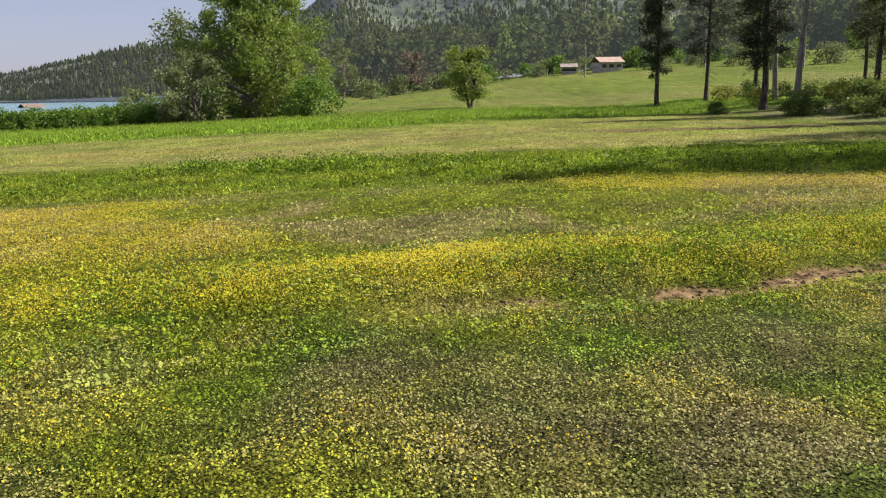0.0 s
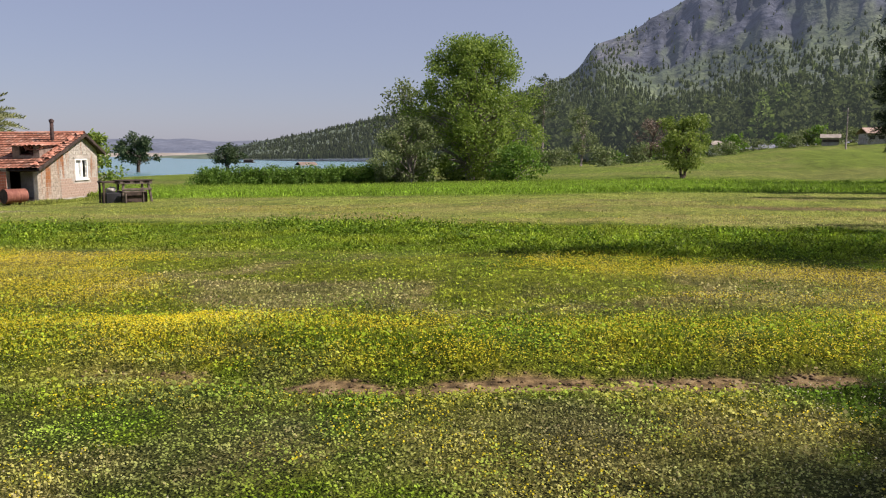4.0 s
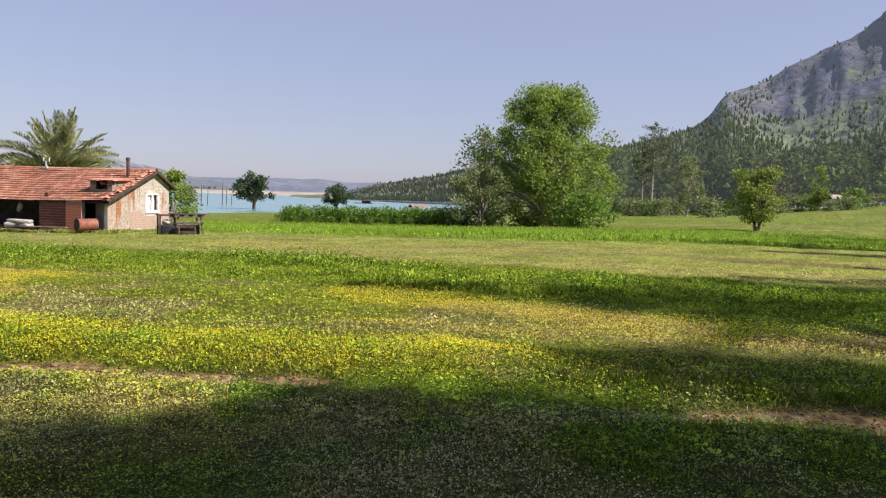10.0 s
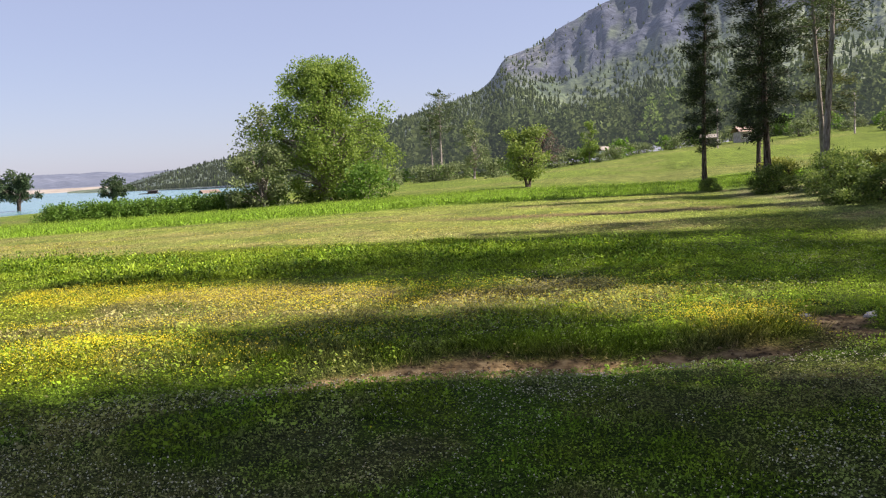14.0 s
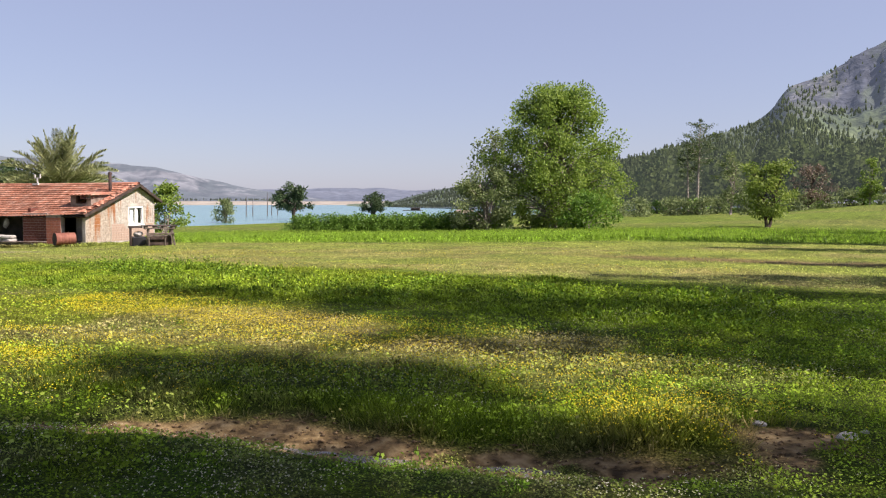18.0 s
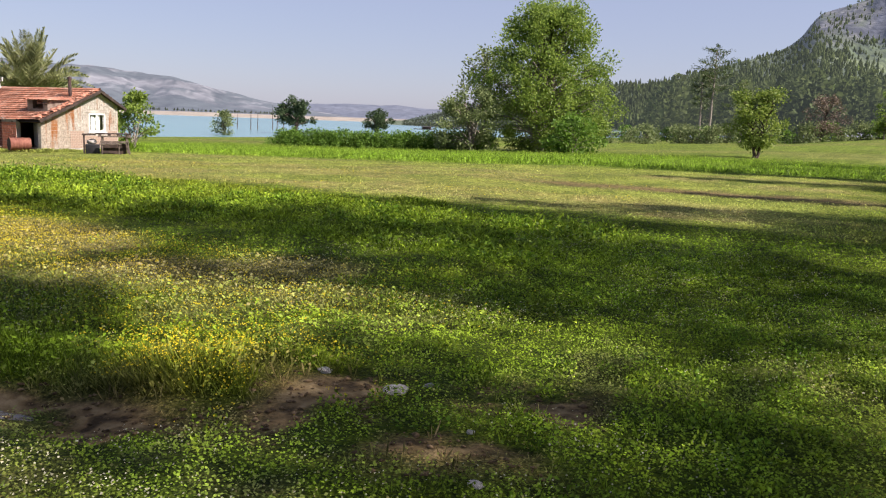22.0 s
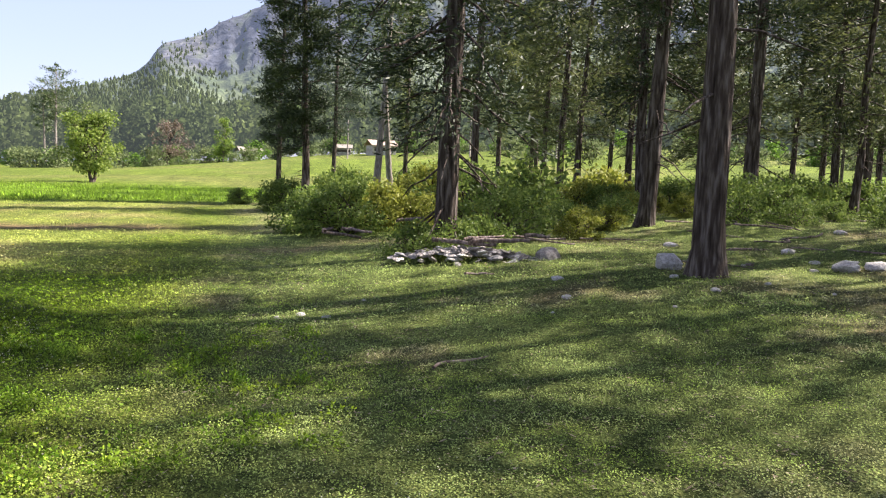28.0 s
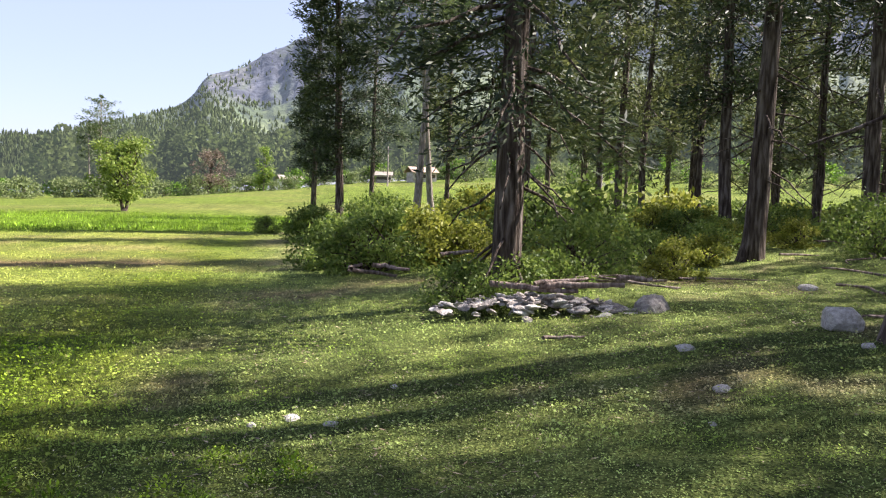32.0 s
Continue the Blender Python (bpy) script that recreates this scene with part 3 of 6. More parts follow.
def spread(lo, hi, fine, grow, far_lo, far_hi):
    """Steps of one width in the middle, growing wider outwards."""
    mid = np.arange(lo, hi + fine / 2, fine)

    def out(a, limit, s):
        r, w = [], fine
        while abs(a) < abs(limit) or (a - limit) * s < 0:
            w = min(w * grow, 160)
            a = a + s * w
            r.append(a)
        return r
    return np.concatenate([out(lo, far_lo, -1)[::-1], mid, out(hi, far_hi, 1)])


def walk_gap(x, y):
    """Distance from the trodden line across the meadow."""
    p = np.array(((-3.2, -0.5), (1.8, 0.5), (7.0, 0.8), (9.5, 2.7), (12.2, 5.1), (14.0, 6.6), (14.5, 10.3)))
    best = np.full(x.shape, 1e9)
    for a, b in zip(p[:-1], p[1:]):
        d = b - a
        t = np.clip(((x - a[0]) * d[0] + (y - a[1]) * d[1]) / (d @ d), 0, 1)
        best = np.minimum(best, np.hypot(x - a[0] - t * d[0], y - a[1] - t * d[1]))
    return best


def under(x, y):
    """Tint for thatch and painted shade between plants, deepest where thick; bare soil kept."""
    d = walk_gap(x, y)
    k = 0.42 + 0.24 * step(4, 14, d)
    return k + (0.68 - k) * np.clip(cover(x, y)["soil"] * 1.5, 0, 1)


gx, gy = spread(-12, 23, 0.36, 1.08, -3000, 3000), spread(1, 22, 0.36, 1.08, -900, 3400)
gx, gy = np.unique(np.concatenate([gx, np.arange(-2, 11.6, 0.1)])), np.unique(np.concatenate([gy, np.arange(4.9, 9.6, 0.075)]))
X, Y = np.meshgrid(gx, gy)
Z = lie(X, Y)
gi, gj = np.meshgrid(np.arange(len(gy) - 1), np.arange(len(gx) - 1), indexing="ij")
nx = len(gx)
quads = np.stack([gi * nx + gj, gi * nx + gj + 1, (gi + 1) * nx + gj + 1, (gi + 1) * nx + gj], -1).reshape(-1, 4)
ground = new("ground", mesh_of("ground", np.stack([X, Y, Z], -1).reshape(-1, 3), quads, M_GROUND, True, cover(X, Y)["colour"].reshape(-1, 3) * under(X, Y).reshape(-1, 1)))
tagged(ground, "meadow ground of green, yellow and dry patches with a muddy ditch", "ground", "", "structure")

# the lake
lake = new("water", mesh_of("water", [(-3000, -400, WATER), (-80, -400, WATER), (-80, 1500, WATER), (-3000, 1500, WATER)], [(0, 1, 2, 3)], M_LAKE))
tagged(lake, "calm turquoise lake reaching to a pale sandy shore", "lake", "", "structure")


def puddle(x0, x1, waves, seed):
    """A strip of water that winds along the bottom of the ditch."""
    x = np.linspace(x0, x1, 60)
    mid = ditch_y(x) + 0.32 + 0.05 * np.sin(x * waves + seed)
    w = (0.05 + 0.13 * fbm(x, 0 * x, 0.45, seed)) * np.sin(np.pi * np.clip((x - x0) / (x1 - x0), 0.02, 0.98)) ** 0.5
    w2 = (0.05 + 0.09 * fbm(x, 0 * x, 0.3, seed + 9)) * w / w.max()
    z = np.minimum(lie(x, mid - 0.03), lie(x, mid + 0.05)).mean() + 0.004
    v = np.concatenate([np.stack([x, mid - w2, 0 * x + z], -1), np.stack([x, mid + w, 0 * x + z], -1)])
    f = [(k, k + 1, 61 + k, 60 + k) for k in range(59)]
    ob = new("water_puddle", mesh_of("water_puddle", v, f, M_PUDDLE))
    tagged(ob, "shallow puddle of muddy water in the ditch", "puddle", "", "structure")


puddle(6.35, 7.9, 2.45, 1)
puddle(8.15, 8.75, 1.3, 2)

# ---- hills ----


def polar(b, r):
    return np.sin(np.radians(b)) * r, np.cos(np.radians(b)) * r


def ridge_line(b):
    """How high the near mountain stands above the horizon, in degrees, by bearing."""
    p = ((-36, -0.3), (-33, 0.0), (-32, 0.25), (-30, 0.8), (-27.5, 1.2), (-24, 1.85), (-21, 2.6), (-19, 2.95), (-17, 2.95), (-15, 3.2), (-12, 4.1), (-9.5, 4.75), (-7.9, 5.3), (-7.2, 5.8), (-6.8, 6.15), (-6.4, 6.8), (-5.9, 7.45), (-4.2, 8.0), (-3, 8.4), (-1.3, 9.5), (0, 10.2), (1.6, 10.7), (2.7, 11.6), (4.6, 13), (6.4, 14.2), (12, 17), (22, 18), (40, 15), (75, 9))
    return np.interp(b, [q[0] for q in p], [q[1] for q in p])


HB, HS = np.linspace(-36, 75, 380), np.linspace(0, 1, 70)
BB, SS = np.meshgrid(HB, HS)


def hill(b, s):
    """Point of the near mountain: bearing, and how far up its flank from 0 to 1."""
    r0 = np.interp(b, (-36, -28, -14, 0, 20, 75), (620, 420, 300, 260, 250, 220))
    r1 = np.interp(b, (-36, -28, -14, -4, 5, 75), (760, 640, 700, 950, 1000, 900))
    top = 1.5 + r1 * np.tan(np.radians(ridge_line(b)))
    cliff = step(-5.5, -1.5, b)
    prof = (1 - cliff) * s ** 1.25 + cliff * (0.55 * s ** 1.3 + 0.45 * step(0.55, 0.95, s + 0.06 * (fbm(b * 20, s * 100, 14, 3) - 0.5)))
    r = r0 + (r1 - r0) * s
    x, y = polar(b, r)
    x, y = x + 8, y + 3
    base = np.interp(b, (-36, -20, 5, 40), (-2.5, -0.5, 5.5, 6.5))
    z = base + (top - base) * prof
    rough = (fbm(x, y, 70, 7, 5) - 0.5) * (8 + 34 * cliff * step(0.5, 0.7, s)) * step(0, 0.25, s) * (1 - 0.75 * step(0.85, 1.0, s))
    gully = (fbm(b * 9 + 6 * s, s * 40, 5, 27, 5) - 0.5) * 14 * cliff * step(0.45, 0.65, s) * (1 - 0.7 * step(0.85, 1.0, s))
    return x, y, z + rough + gully


hx, hy, hz = hill(BB, SS)


def rocky(x, y, z):
    """Share of bare rock, by how high a place stands above the meadow's horizon."""
    e = np.degrees(np.arctan2(z - 1.5, np.hypot(x - 7, y - 1)))
    b = np.degrees(np.arctan2(x - 7, y - 1))
    low = np.interp(b, (-9, -7, -2.4, 1.9, 5.9, 9.5, 20, 60), (7, 5.8, 5.7, 6.8, 7.5, 8.4, 9.5, 9))
    return step(-0.5, 0.5, e - low + 1.6 * (fbm(x, y, 60, 17) - 0.5))


cliffy = rocky(hx, hy, hz)
# rock colour darkened and blued to stand for the cliff's shade
shaded_rockc, woodc, scrub = np.array((0.044, 0.049, 0.066)), np.array((0.046, 0.064, 0.028)), np.array((0.078, 0.098, 0.042))
greenish = fbm(hx, hz * 3, 40, 41)
hc = woodc + (scrub - woodc) * np.clip(step(0.4, 0.65, greenish), 0, 1)[..., None]
# flank paler to the right, sunlit haze put into the colour
hc = hc + (np.array((0.15, 0.175, 0.09)) - hc) * (0.6 * step(4, 14, BB) * step(0.25, 0.6, greenish))[..., None]
hc = hc + (shaded_rockc - hc) * (cliffy * (0.35 + 0.65 * step(0.36, 0.5, fbm(hx * 1.5, hz * 1.2, 30, 19))))[..., None]
# left spurs speckled paler, sunlit rock put into the tint
spurs = step(-2.0, -3.4, BB) * cliffy
hc = hc + (np.array((0.13, 0.13, 0.125)) - hc) * (spurs * (0.05 + 0.7 * step(0.42, 0.6, fbm(hx * 2, hz * 2, 14, 43))))[..., None]
nb = len(HB)
hi, hj = np.meshgrid(np.arange(len(HS) - 1), np.arange(nb - 1), indexing="ij")
hq = np.stack([hi * nb + hj, hi * nb + hj + 1, (hi + 1) * nb + hj + 1, (hi + 1) * nb + hj], -1).reshape(-1, 4)
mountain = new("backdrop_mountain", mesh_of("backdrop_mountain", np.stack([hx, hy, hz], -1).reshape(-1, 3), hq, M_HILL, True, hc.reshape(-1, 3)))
tagged(mountain, "forested mountain with a grey limestone cliff", "mountain", "", "structure")


def far_range(name, table, r, depth, colour, rock, seed, label):
    b = np.linspace(table[0][0], table[-1][0], 260)
    s = np.linspace(0, 1, 24)
    B2, S2 = np.meshgrid(b, s)
    e = np.interp(B2, [q[0] for q in table], [q[1] for q in table])
    rr = r + depth * S2
    x, y = polar(B2, rr)
    z = WATER + (1.5 + (r + depth) * np.tan(np.radians(e)) - WATER) * S2 ** 1.1
    z = z + (fbm(x, y, r * 0.06, seed, 5) - 0.5) * r * 0.03 * step(0.05, 0.3, S2) * (1 - 0.7 * step(0.8, 1, S2)) * np.minimum(e / 2, 1)
    n = len(b)
    i, j = np.meshgrid(np.arange(len(s) - 1), np.arange(n - 1), indexing="ij")
    q = np.stack([i * n + j, i * n + j + 1, (i + 1) * n + j + 1, (i + 1) * n + j], -1).reshape(-1, 4)
    k = step(0.5, 0.62, fbm(x, z * 5, r * 0.035, seed + 3)) * rock * step(0.25, 0.5, S2)
    c = np.array(colour) + (np.array((0.165, 0.165, 0.17)) - np.array(colour)) * k[..., None]
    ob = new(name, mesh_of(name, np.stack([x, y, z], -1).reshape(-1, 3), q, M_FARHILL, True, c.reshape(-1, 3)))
    tagged(ob, label, "hills", "", "structure")


far_range("backdrop_far_range", ((-95, 3.2), (-70, 2.9), (-61, 2.9), (-57, 2.75), (-54, 2.85), (-51, 2.5), (-48.5, 2.2), (-46, 1.6), (-43, 1.0), (-40, 0.5), (-37, 0.1)), 1500, 900, (0.05, 0.06, 0.06), 0.75, 51, "hazy rocky mountains across the lake")
# blue-grey base colour carries the haze of distance
far_range("backdrop_low_hills", ((-52, 0.2), (-48, 0.7), (-42, 0.85), (-38, 0.95), (-34, 1.0), (-31, 0.8), (-28, 0.9), (-24, 0.6)), 2600, 1200, (0.07, 0.08, 0.10), 0.1, 61, "hills tinted pale blue for haze, far behind the lake")


def bank():
    """The pale sandy bank along the far side of the lake."""
    b = np.linspace(-80, -27, 160)
    r = 860 + 120 * fbm(b, 0 * b, 9, 71)
    x, y = polar(b, r)
    x2, y2 = polar(b, r + 60)
    hgt = 0.2 + 1.3 * fbm(b, 0 * b, 5, 77)
    v = np.concatenate([np.stack([x, y, 0 * x + WATER - 0.3], -1), np.stack([x2, y2, hgt + 1.0], -1), np.stack([x2 * 1.1, y2 * 1.1, hgt * 0 + WATER - 1], -1)])
    n = len(b)
    f = [(k + o, k + 1 + o, n + k + 1 + o, n + k + o) for o in (0, n) for k in range(n - 1)]
    tagged(new("backdrop_sand_bank", mesh_of("backdrop_sand_bank", v, f, M_SAND, True)), "bare sandy bank on the far side of the lake", "shore", "", "structure")


bank()

# ---- trees ----


def stem(h, r, lean, rng, n=14, flare=1.5):
    t = np.linspace(0, 1, n)
    p = np.stack([lean[0] * t + 0.12 * np.cumsum(rng.normal(size=n)) * 0.25, lean[1] * t + 0.12 * np.cumsum(rng.normal(size=n)) * 0.25, h * t - 0.15], -1)
    p[0, :2] = 0
    rad = r * ((1 - t) ** 0.8 * 0.95 + 0.05)
    rad[0] *= flare
    rad[1] *= 1 + (flare - 1) * 0.2
    return p, rad


def along(p, t):
    k = np.linspace(0, 1, len(p))
    return np.stack([np.interp(t, k, p[:, c]) for c in range(3)], -1)


def conifer(seed, h, r, low, wide, lean=(0, 0), branches=70, needles=6000, size=0.22, droop=0.1, sides=10, top=0.25, bare=10, single=False):
    """Meshes of a tall conifer: trunk, limbs, crown. low: where the crown begins; wide: its half width; bare: dead twigs below it."""
    rng = np.random.default_rng(seed)
    p, rad = stem(h, r, lean, rng, 14, 1.0)
    tt = np.concatenate([(0, 0.006, 0.014, 0.026, 0.045), np.linspace(0.075, 1, 15)])
    rr = np.interp(tt, np.linspace(0, 1, len(rad)), rad) * (1 + 0.75 * np.exp(-tt * h / 0.3))
    trunk = tube(along(p, tt), rr, sides, 0.14, rng)
    limbs, cs, ds = [], [], []
    per = needles // branches
    for k in range(branches + bare):
        dead = k >= branches
        t = low * (0.25 + 0.8 * rng.random()) / h if dead else (low + (h - low) * (k + rng.random()) / branches) / h
        s = (t * h - low) / (h - low)
        reach = wide * (0.35 if dead else (0.55 + 0.6 * rng.random()) * (min(1, (1 - s) / (1 - top)) * 0.9 + 0.1) * min(1, 0.55 + s * 3))
        az = rng.random() * 2 * np.pi
        o = along(p, np.array([t]))[0]
        up = rng.normal(0.25, 0.25) - droop * 2 * (1 - s)
        d = np.array((np.cos(az), np.sin(az), up))
        u = np.linspace(0, 1, 5)[:, None]
        q = o + d * reach * u + np.array((0, 0, -1)) * droop * reach * u ** 2 + rng.normal(size=(5, 3)) * 0.05 * reach * u
        limbs.append(tube(q, r * (0.16 if not dead else 0.1) * (1 - 0.85 * u[:, 0]) + 0.006, 5 if single else 3))
        if dead:
            continue
        m = max(4, int(per * (0.4 + reach / wide)))
        a = rng.random(m) ** 0.6
        c = along(q, a) + rng.normal(size=(m, 3)) * (0.10 + 0.16 * reach * (1 - 0.5 * a))[:, None] * np.array((1, 1, 0.6))
        cs.append(c)
        ds.append(d / np.linalg.norm(d) + rng.normal(size=(m, 3)) * 0.55 + np.array((0, 0, 0.15)))
    c, d = np.concatenate(cs), np.concatenate(ds)
    crown = leaves(c, d, size * (0.7 + 0.9 * rng.random(len(c))), size * 0.27, rng)
    return trunk, limbs if single else join(limbs), crown


def crown_mesh(pts, radii, count, size, rng, shape=0.55, flat=0.8):
    """Leaves in clumps round many centres."""
    k = rng.integers(0, len(pts), count)
    off = unit(rng.normal(size=(count, 3))) * (rng.random((count, 1)) ** shape) * radii[k][:, None] * np.array((1, 1, flat))
    d = rng.normal(size=(count, 3)) + np.array((0, 0, -0.2)) + unit(off) * 0.8
    return leaves(pts[k] + off, d, size * (0.6 + 0.8 * rng.random(count)), size * 0.6, rng)


def broadleaf(seed, h, r, wide, low, clumps, count, size, stems=1, lumps=0.16, spread_at=0.5, limb_r=0.3):
    """Meshes of a broad-leaved tree or shrub: trunk, limbs, crown."""
    rng = np.random.default_rng(seed)
    trunks, limbs, tips, tr = [], [], [], []
    for k in range(stems):
        az = rng.random() * 6.28
        ln = (np.cos(az) * wide * 0.25 * (stems > 1), np.sin(az) * wide * 0.25 * (stems > 1))
        p, rad = stem(h * 0.8, r, ln, rng, 10 if h > 4.5 else 6, 1.4)
        trunks.append(tube(p, rad, 8 if h > 4.5 else 5, 0.2, rng))
        for j in range(clumps // stems):
            s = rng.random()
            z = low + (h - low) * s
            prof = np.sin(np.pi * np.clip(0.18 + 0.72 * s ** (spread_at * 1.6), 0, 1))
            rr = wide * prof * np.sqrt(rng.random()) * 1.02
            a = rng.random() * 6.28
            tip = np.array((np.cos(a) * rr + ln[0] * 0.5, np.sin(a) * rr + ln[1] * 0.5, z))
            o = along(p, np.array([min(0.95, max(0.12, (z - 0.25 * rr) / h * 0.9))]))[0]
            u = np.linspace(0, 1, 5)[:, None]
            q = o + (tip - o) * u + np.array((0, 0, 1)) * 0.12 * rr * np.sin(np.pi * u) + rng.normal(size=(5, 3)) * 0.04 * rr * u
            limbs.append(tube(q, r * limb_r * (1 - 0.9 * u[:, 0]) + 0.008, 3))
            tips.append(tip)
            tr.append(wide * lumps * (0.7 + 0.8 * rng.random()))
    crown = crown_mesh(np.array(tips), np.array(tr), count, size, rng)
    return join(trunks), join(limbs), crown


def plant(name, meshes, m, label, category, group="", leaf=None, bark=None, crown="crown"):
    """A tree thing from its meshes."""
    root = thing(name, m, label, category, group)
    t, l, c = meshes
    part("trunk", mesh_of("trunk", *t, bark, True), root)
    if isinstance(l, list):
        for q in l:
            part("branch", mesh_of("branch", *q, bark, True), root)
    else:
        tagged(part("branchwork", mesh_of("branchwork", *l, bark, True), root), "", "", "", "stuff")
    part(crown, mesh_of(crown, *c, leaf), root)
    return root


def at(x, y, turn=0.0, s=1.0, dz=-0.05):
    return pose(x, y, float(lie(x, y)) + dz, 0, 0, turn) @ Matrix.Scale(s, 4)


def repeat(root, m, label=""):
    """Another of the same kind at the pose m, which may carry a scale."""
    ob = copy_thing(root, Matrix.Identity(4))
    ob.matrix_basis = m
    return tagged(ob, label)


GROVE = "cypresses of the grove"
T_COLUMN = conifer(101, 17, 0.18, 2.6, 1.4, (0.3, 0.2), 120, 21000, 0.19, 0.10, 10, 0.5, 6)
T_GROVE = conifer(102, 17, 0.165, 3.6, 2.15, (0.4, -0.2), 84, 19000, 0.165, 0.22, 10, 0.4, 14)
T_GROVE2 = conifer(103, 18, 0.18, 4.6, 2.5, (-0.5, 0.3), 70, 17000, 0.16, 0.22, 10, 0.4, 16)
T_NEAR = conifer(104, 16, 0.2, 2.8, 2.5, (0.35, 0.1), 84, 24000, 0.135, 0.28, 14, 0.45, 18, True)
T_BARE = conifer(105, 20.5, 0.195, 6.2, 2.6, (-0.9, 0.1), 62, 8200, 0.23, 0.2, 14, 0.4, 5, True)
T_FAR = conifer(109, 17, 0.165, 4.0, 2.1, (0.4, -0.2), 60, 8000, 0.26, 0.22, 7, 0.4, 8)
T_FAR2 = conifer(110, 18, 0.18, 5.0, 2.2, (-0.5, 0.3), 56, 7600, 0.26, 0.22, 7, 0.4, 8)
T_SHADE = conifer(107, 18.5, 0.19, 7.0, 2.1, (0.3, 0.3), 70, 3000, 0.56, 0.2, 8, 0.72, 4)
T_HIGH = conifer(108, 18.5, 0.15, 8.5, 2.6, (0.2, -0.3), 34, 900, 0.44, 0.15, 8, 0.35, 6)
T_PINE = conifer(106, 16, 0.19, 8.0, 2.6, (1.6, 0.6), 36, 3600, 0.26, 0.05, 9, 0.6, 6)

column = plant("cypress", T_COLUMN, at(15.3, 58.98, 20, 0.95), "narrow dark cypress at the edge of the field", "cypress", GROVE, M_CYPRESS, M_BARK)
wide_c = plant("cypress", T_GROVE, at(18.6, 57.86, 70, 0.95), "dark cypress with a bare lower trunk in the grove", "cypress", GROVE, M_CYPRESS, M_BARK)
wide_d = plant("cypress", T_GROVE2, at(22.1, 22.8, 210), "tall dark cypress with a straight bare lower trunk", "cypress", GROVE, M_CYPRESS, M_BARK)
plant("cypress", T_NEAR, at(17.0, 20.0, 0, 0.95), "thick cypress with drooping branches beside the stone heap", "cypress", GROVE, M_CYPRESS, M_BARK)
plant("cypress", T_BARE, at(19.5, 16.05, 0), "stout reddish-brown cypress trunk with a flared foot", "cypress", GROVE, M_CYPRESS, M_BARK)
pine_d = plant("pine", T_PINE, at(19.6, 46.0, 30), "slender leaning pine with pale bark", "pine", "pines of the grove", M_PINE, M_PALEBARK)
repeat(pine_d, at(21.5, 52.9, 200, 1.0))
repeat(column, at(15.95, 42.2, 110, 1.0), "dense dark cypress standing at the edge of the field")
far_c = plant("cypress", T_FAR, at(27.3, 51.0, 70, 0.95), "slim dark cypress deeper in the grove", "cypress", GROVE, M_CYPRESS_LIT, M_BARK)
far_d = plant("cypress", T_FAR2, at(33.5, 47.0, 70, 1.0), "slim dark cypress deeper in the grove", "cypress", GROVE, M_CYPRESS_LIT, M_BARK)
for k, (x, y, which, s) in enumerate((
        (22.0, 37.0, 0, 1.05), (26.4, 25.4, 1, 1.0), (25.2, 29.0, 0, 1.0), (28.0, 43.0, 1, 1.05), (29.0, 48.0, 0, 0.95), (35.0, 66.0, 1, 1.0), (44.0, 80.0, 0, 1.0),
        (37.0, 57.0, 1, 1.0), (29.3, 38.5, 1, 0.95), (55.0, 76.0, 0, 1.05), (37.2, 38.5, 0, 0.85), (44.0, 45.0, 1, 1.0), (46.4, 42.0, 1, 0.9), (41.8, 32.8, 0, 1.0),
        (33.0, 30.5, 0, 0.9), (48.0, 58.0, 1, 1.0), (60.0, 60.0, 0, 1.0), (52.0, 36.0, 1, 1.05), (39.0, 48.5, 0, 0.9), (64.0, 48.0, 1, 1.0), (24.0, 62.0, 0, 1.0), (31.0, 56.0, 0, 0.9), (70.0, 75.0, 1, 1.0))):
    repeat((wide_c, wide_d, far_c, far_d)[which + 2 * (y > 31)], at(x, y, 67 * k + 15, s))
# the rest of the grove, beside and behind the walk, unseen and set for its shade
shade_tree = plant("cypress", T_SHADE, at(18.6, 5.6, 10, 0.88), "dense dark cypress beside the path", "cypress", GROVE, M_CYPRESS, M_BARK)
high_tree = plant("cypress", T_HIGH, at(23.6, 14.6, 10, 0.9), "tall cypress with a high crown in the grove", "cypress", GROVE, M_CYPRESS, M_BARK)
for k, (x, y, which, s) in enumerate(((18.0, 6.2, 0, 0.86), (17.7, 5.0, 0, 0.92), (17.6, 3.5, 0, 0.86), (20.6, 5.6, 0, 1.0), (21.4, 5.0, 0, 1.0), (22.9, 13.2, 1, 0.95), (18.5, 1.9, 0, 0.84), (18.2, 0.2, 0, 0.82), (20.6, 1.6, 0, 0.95), (25.5, 10.2, 1, 1.0), (26.8, 10.8, 1, 1.0), (31.5, 16.7, 1, 1.0), (33.0, 19.6, 1, 1.05), (28.3, 15.8, 1, 0.85), (30.5, 13.5, 1, 0.9), (36.0, 24.0, 1, 1.1), (38.0, 21.5, 1, 1.1))):
    repeat((shade_tree, high_tree)[which], at(x, y, 83 * k + 40, s))

# unseen pine, its small crown set to cast one round patch of shade
plant("pine", conifer(112, 18.6, 0.17, 15.8, 0.9, (0.1, 0.1), 40, 1200, 0.45, 0.0, 9, 0.7, 6), at(22.9, 11.05, 30), "tall pine with a small high crown in the grove", "pine", "pines of the grove", M_PINE, M_BARK)


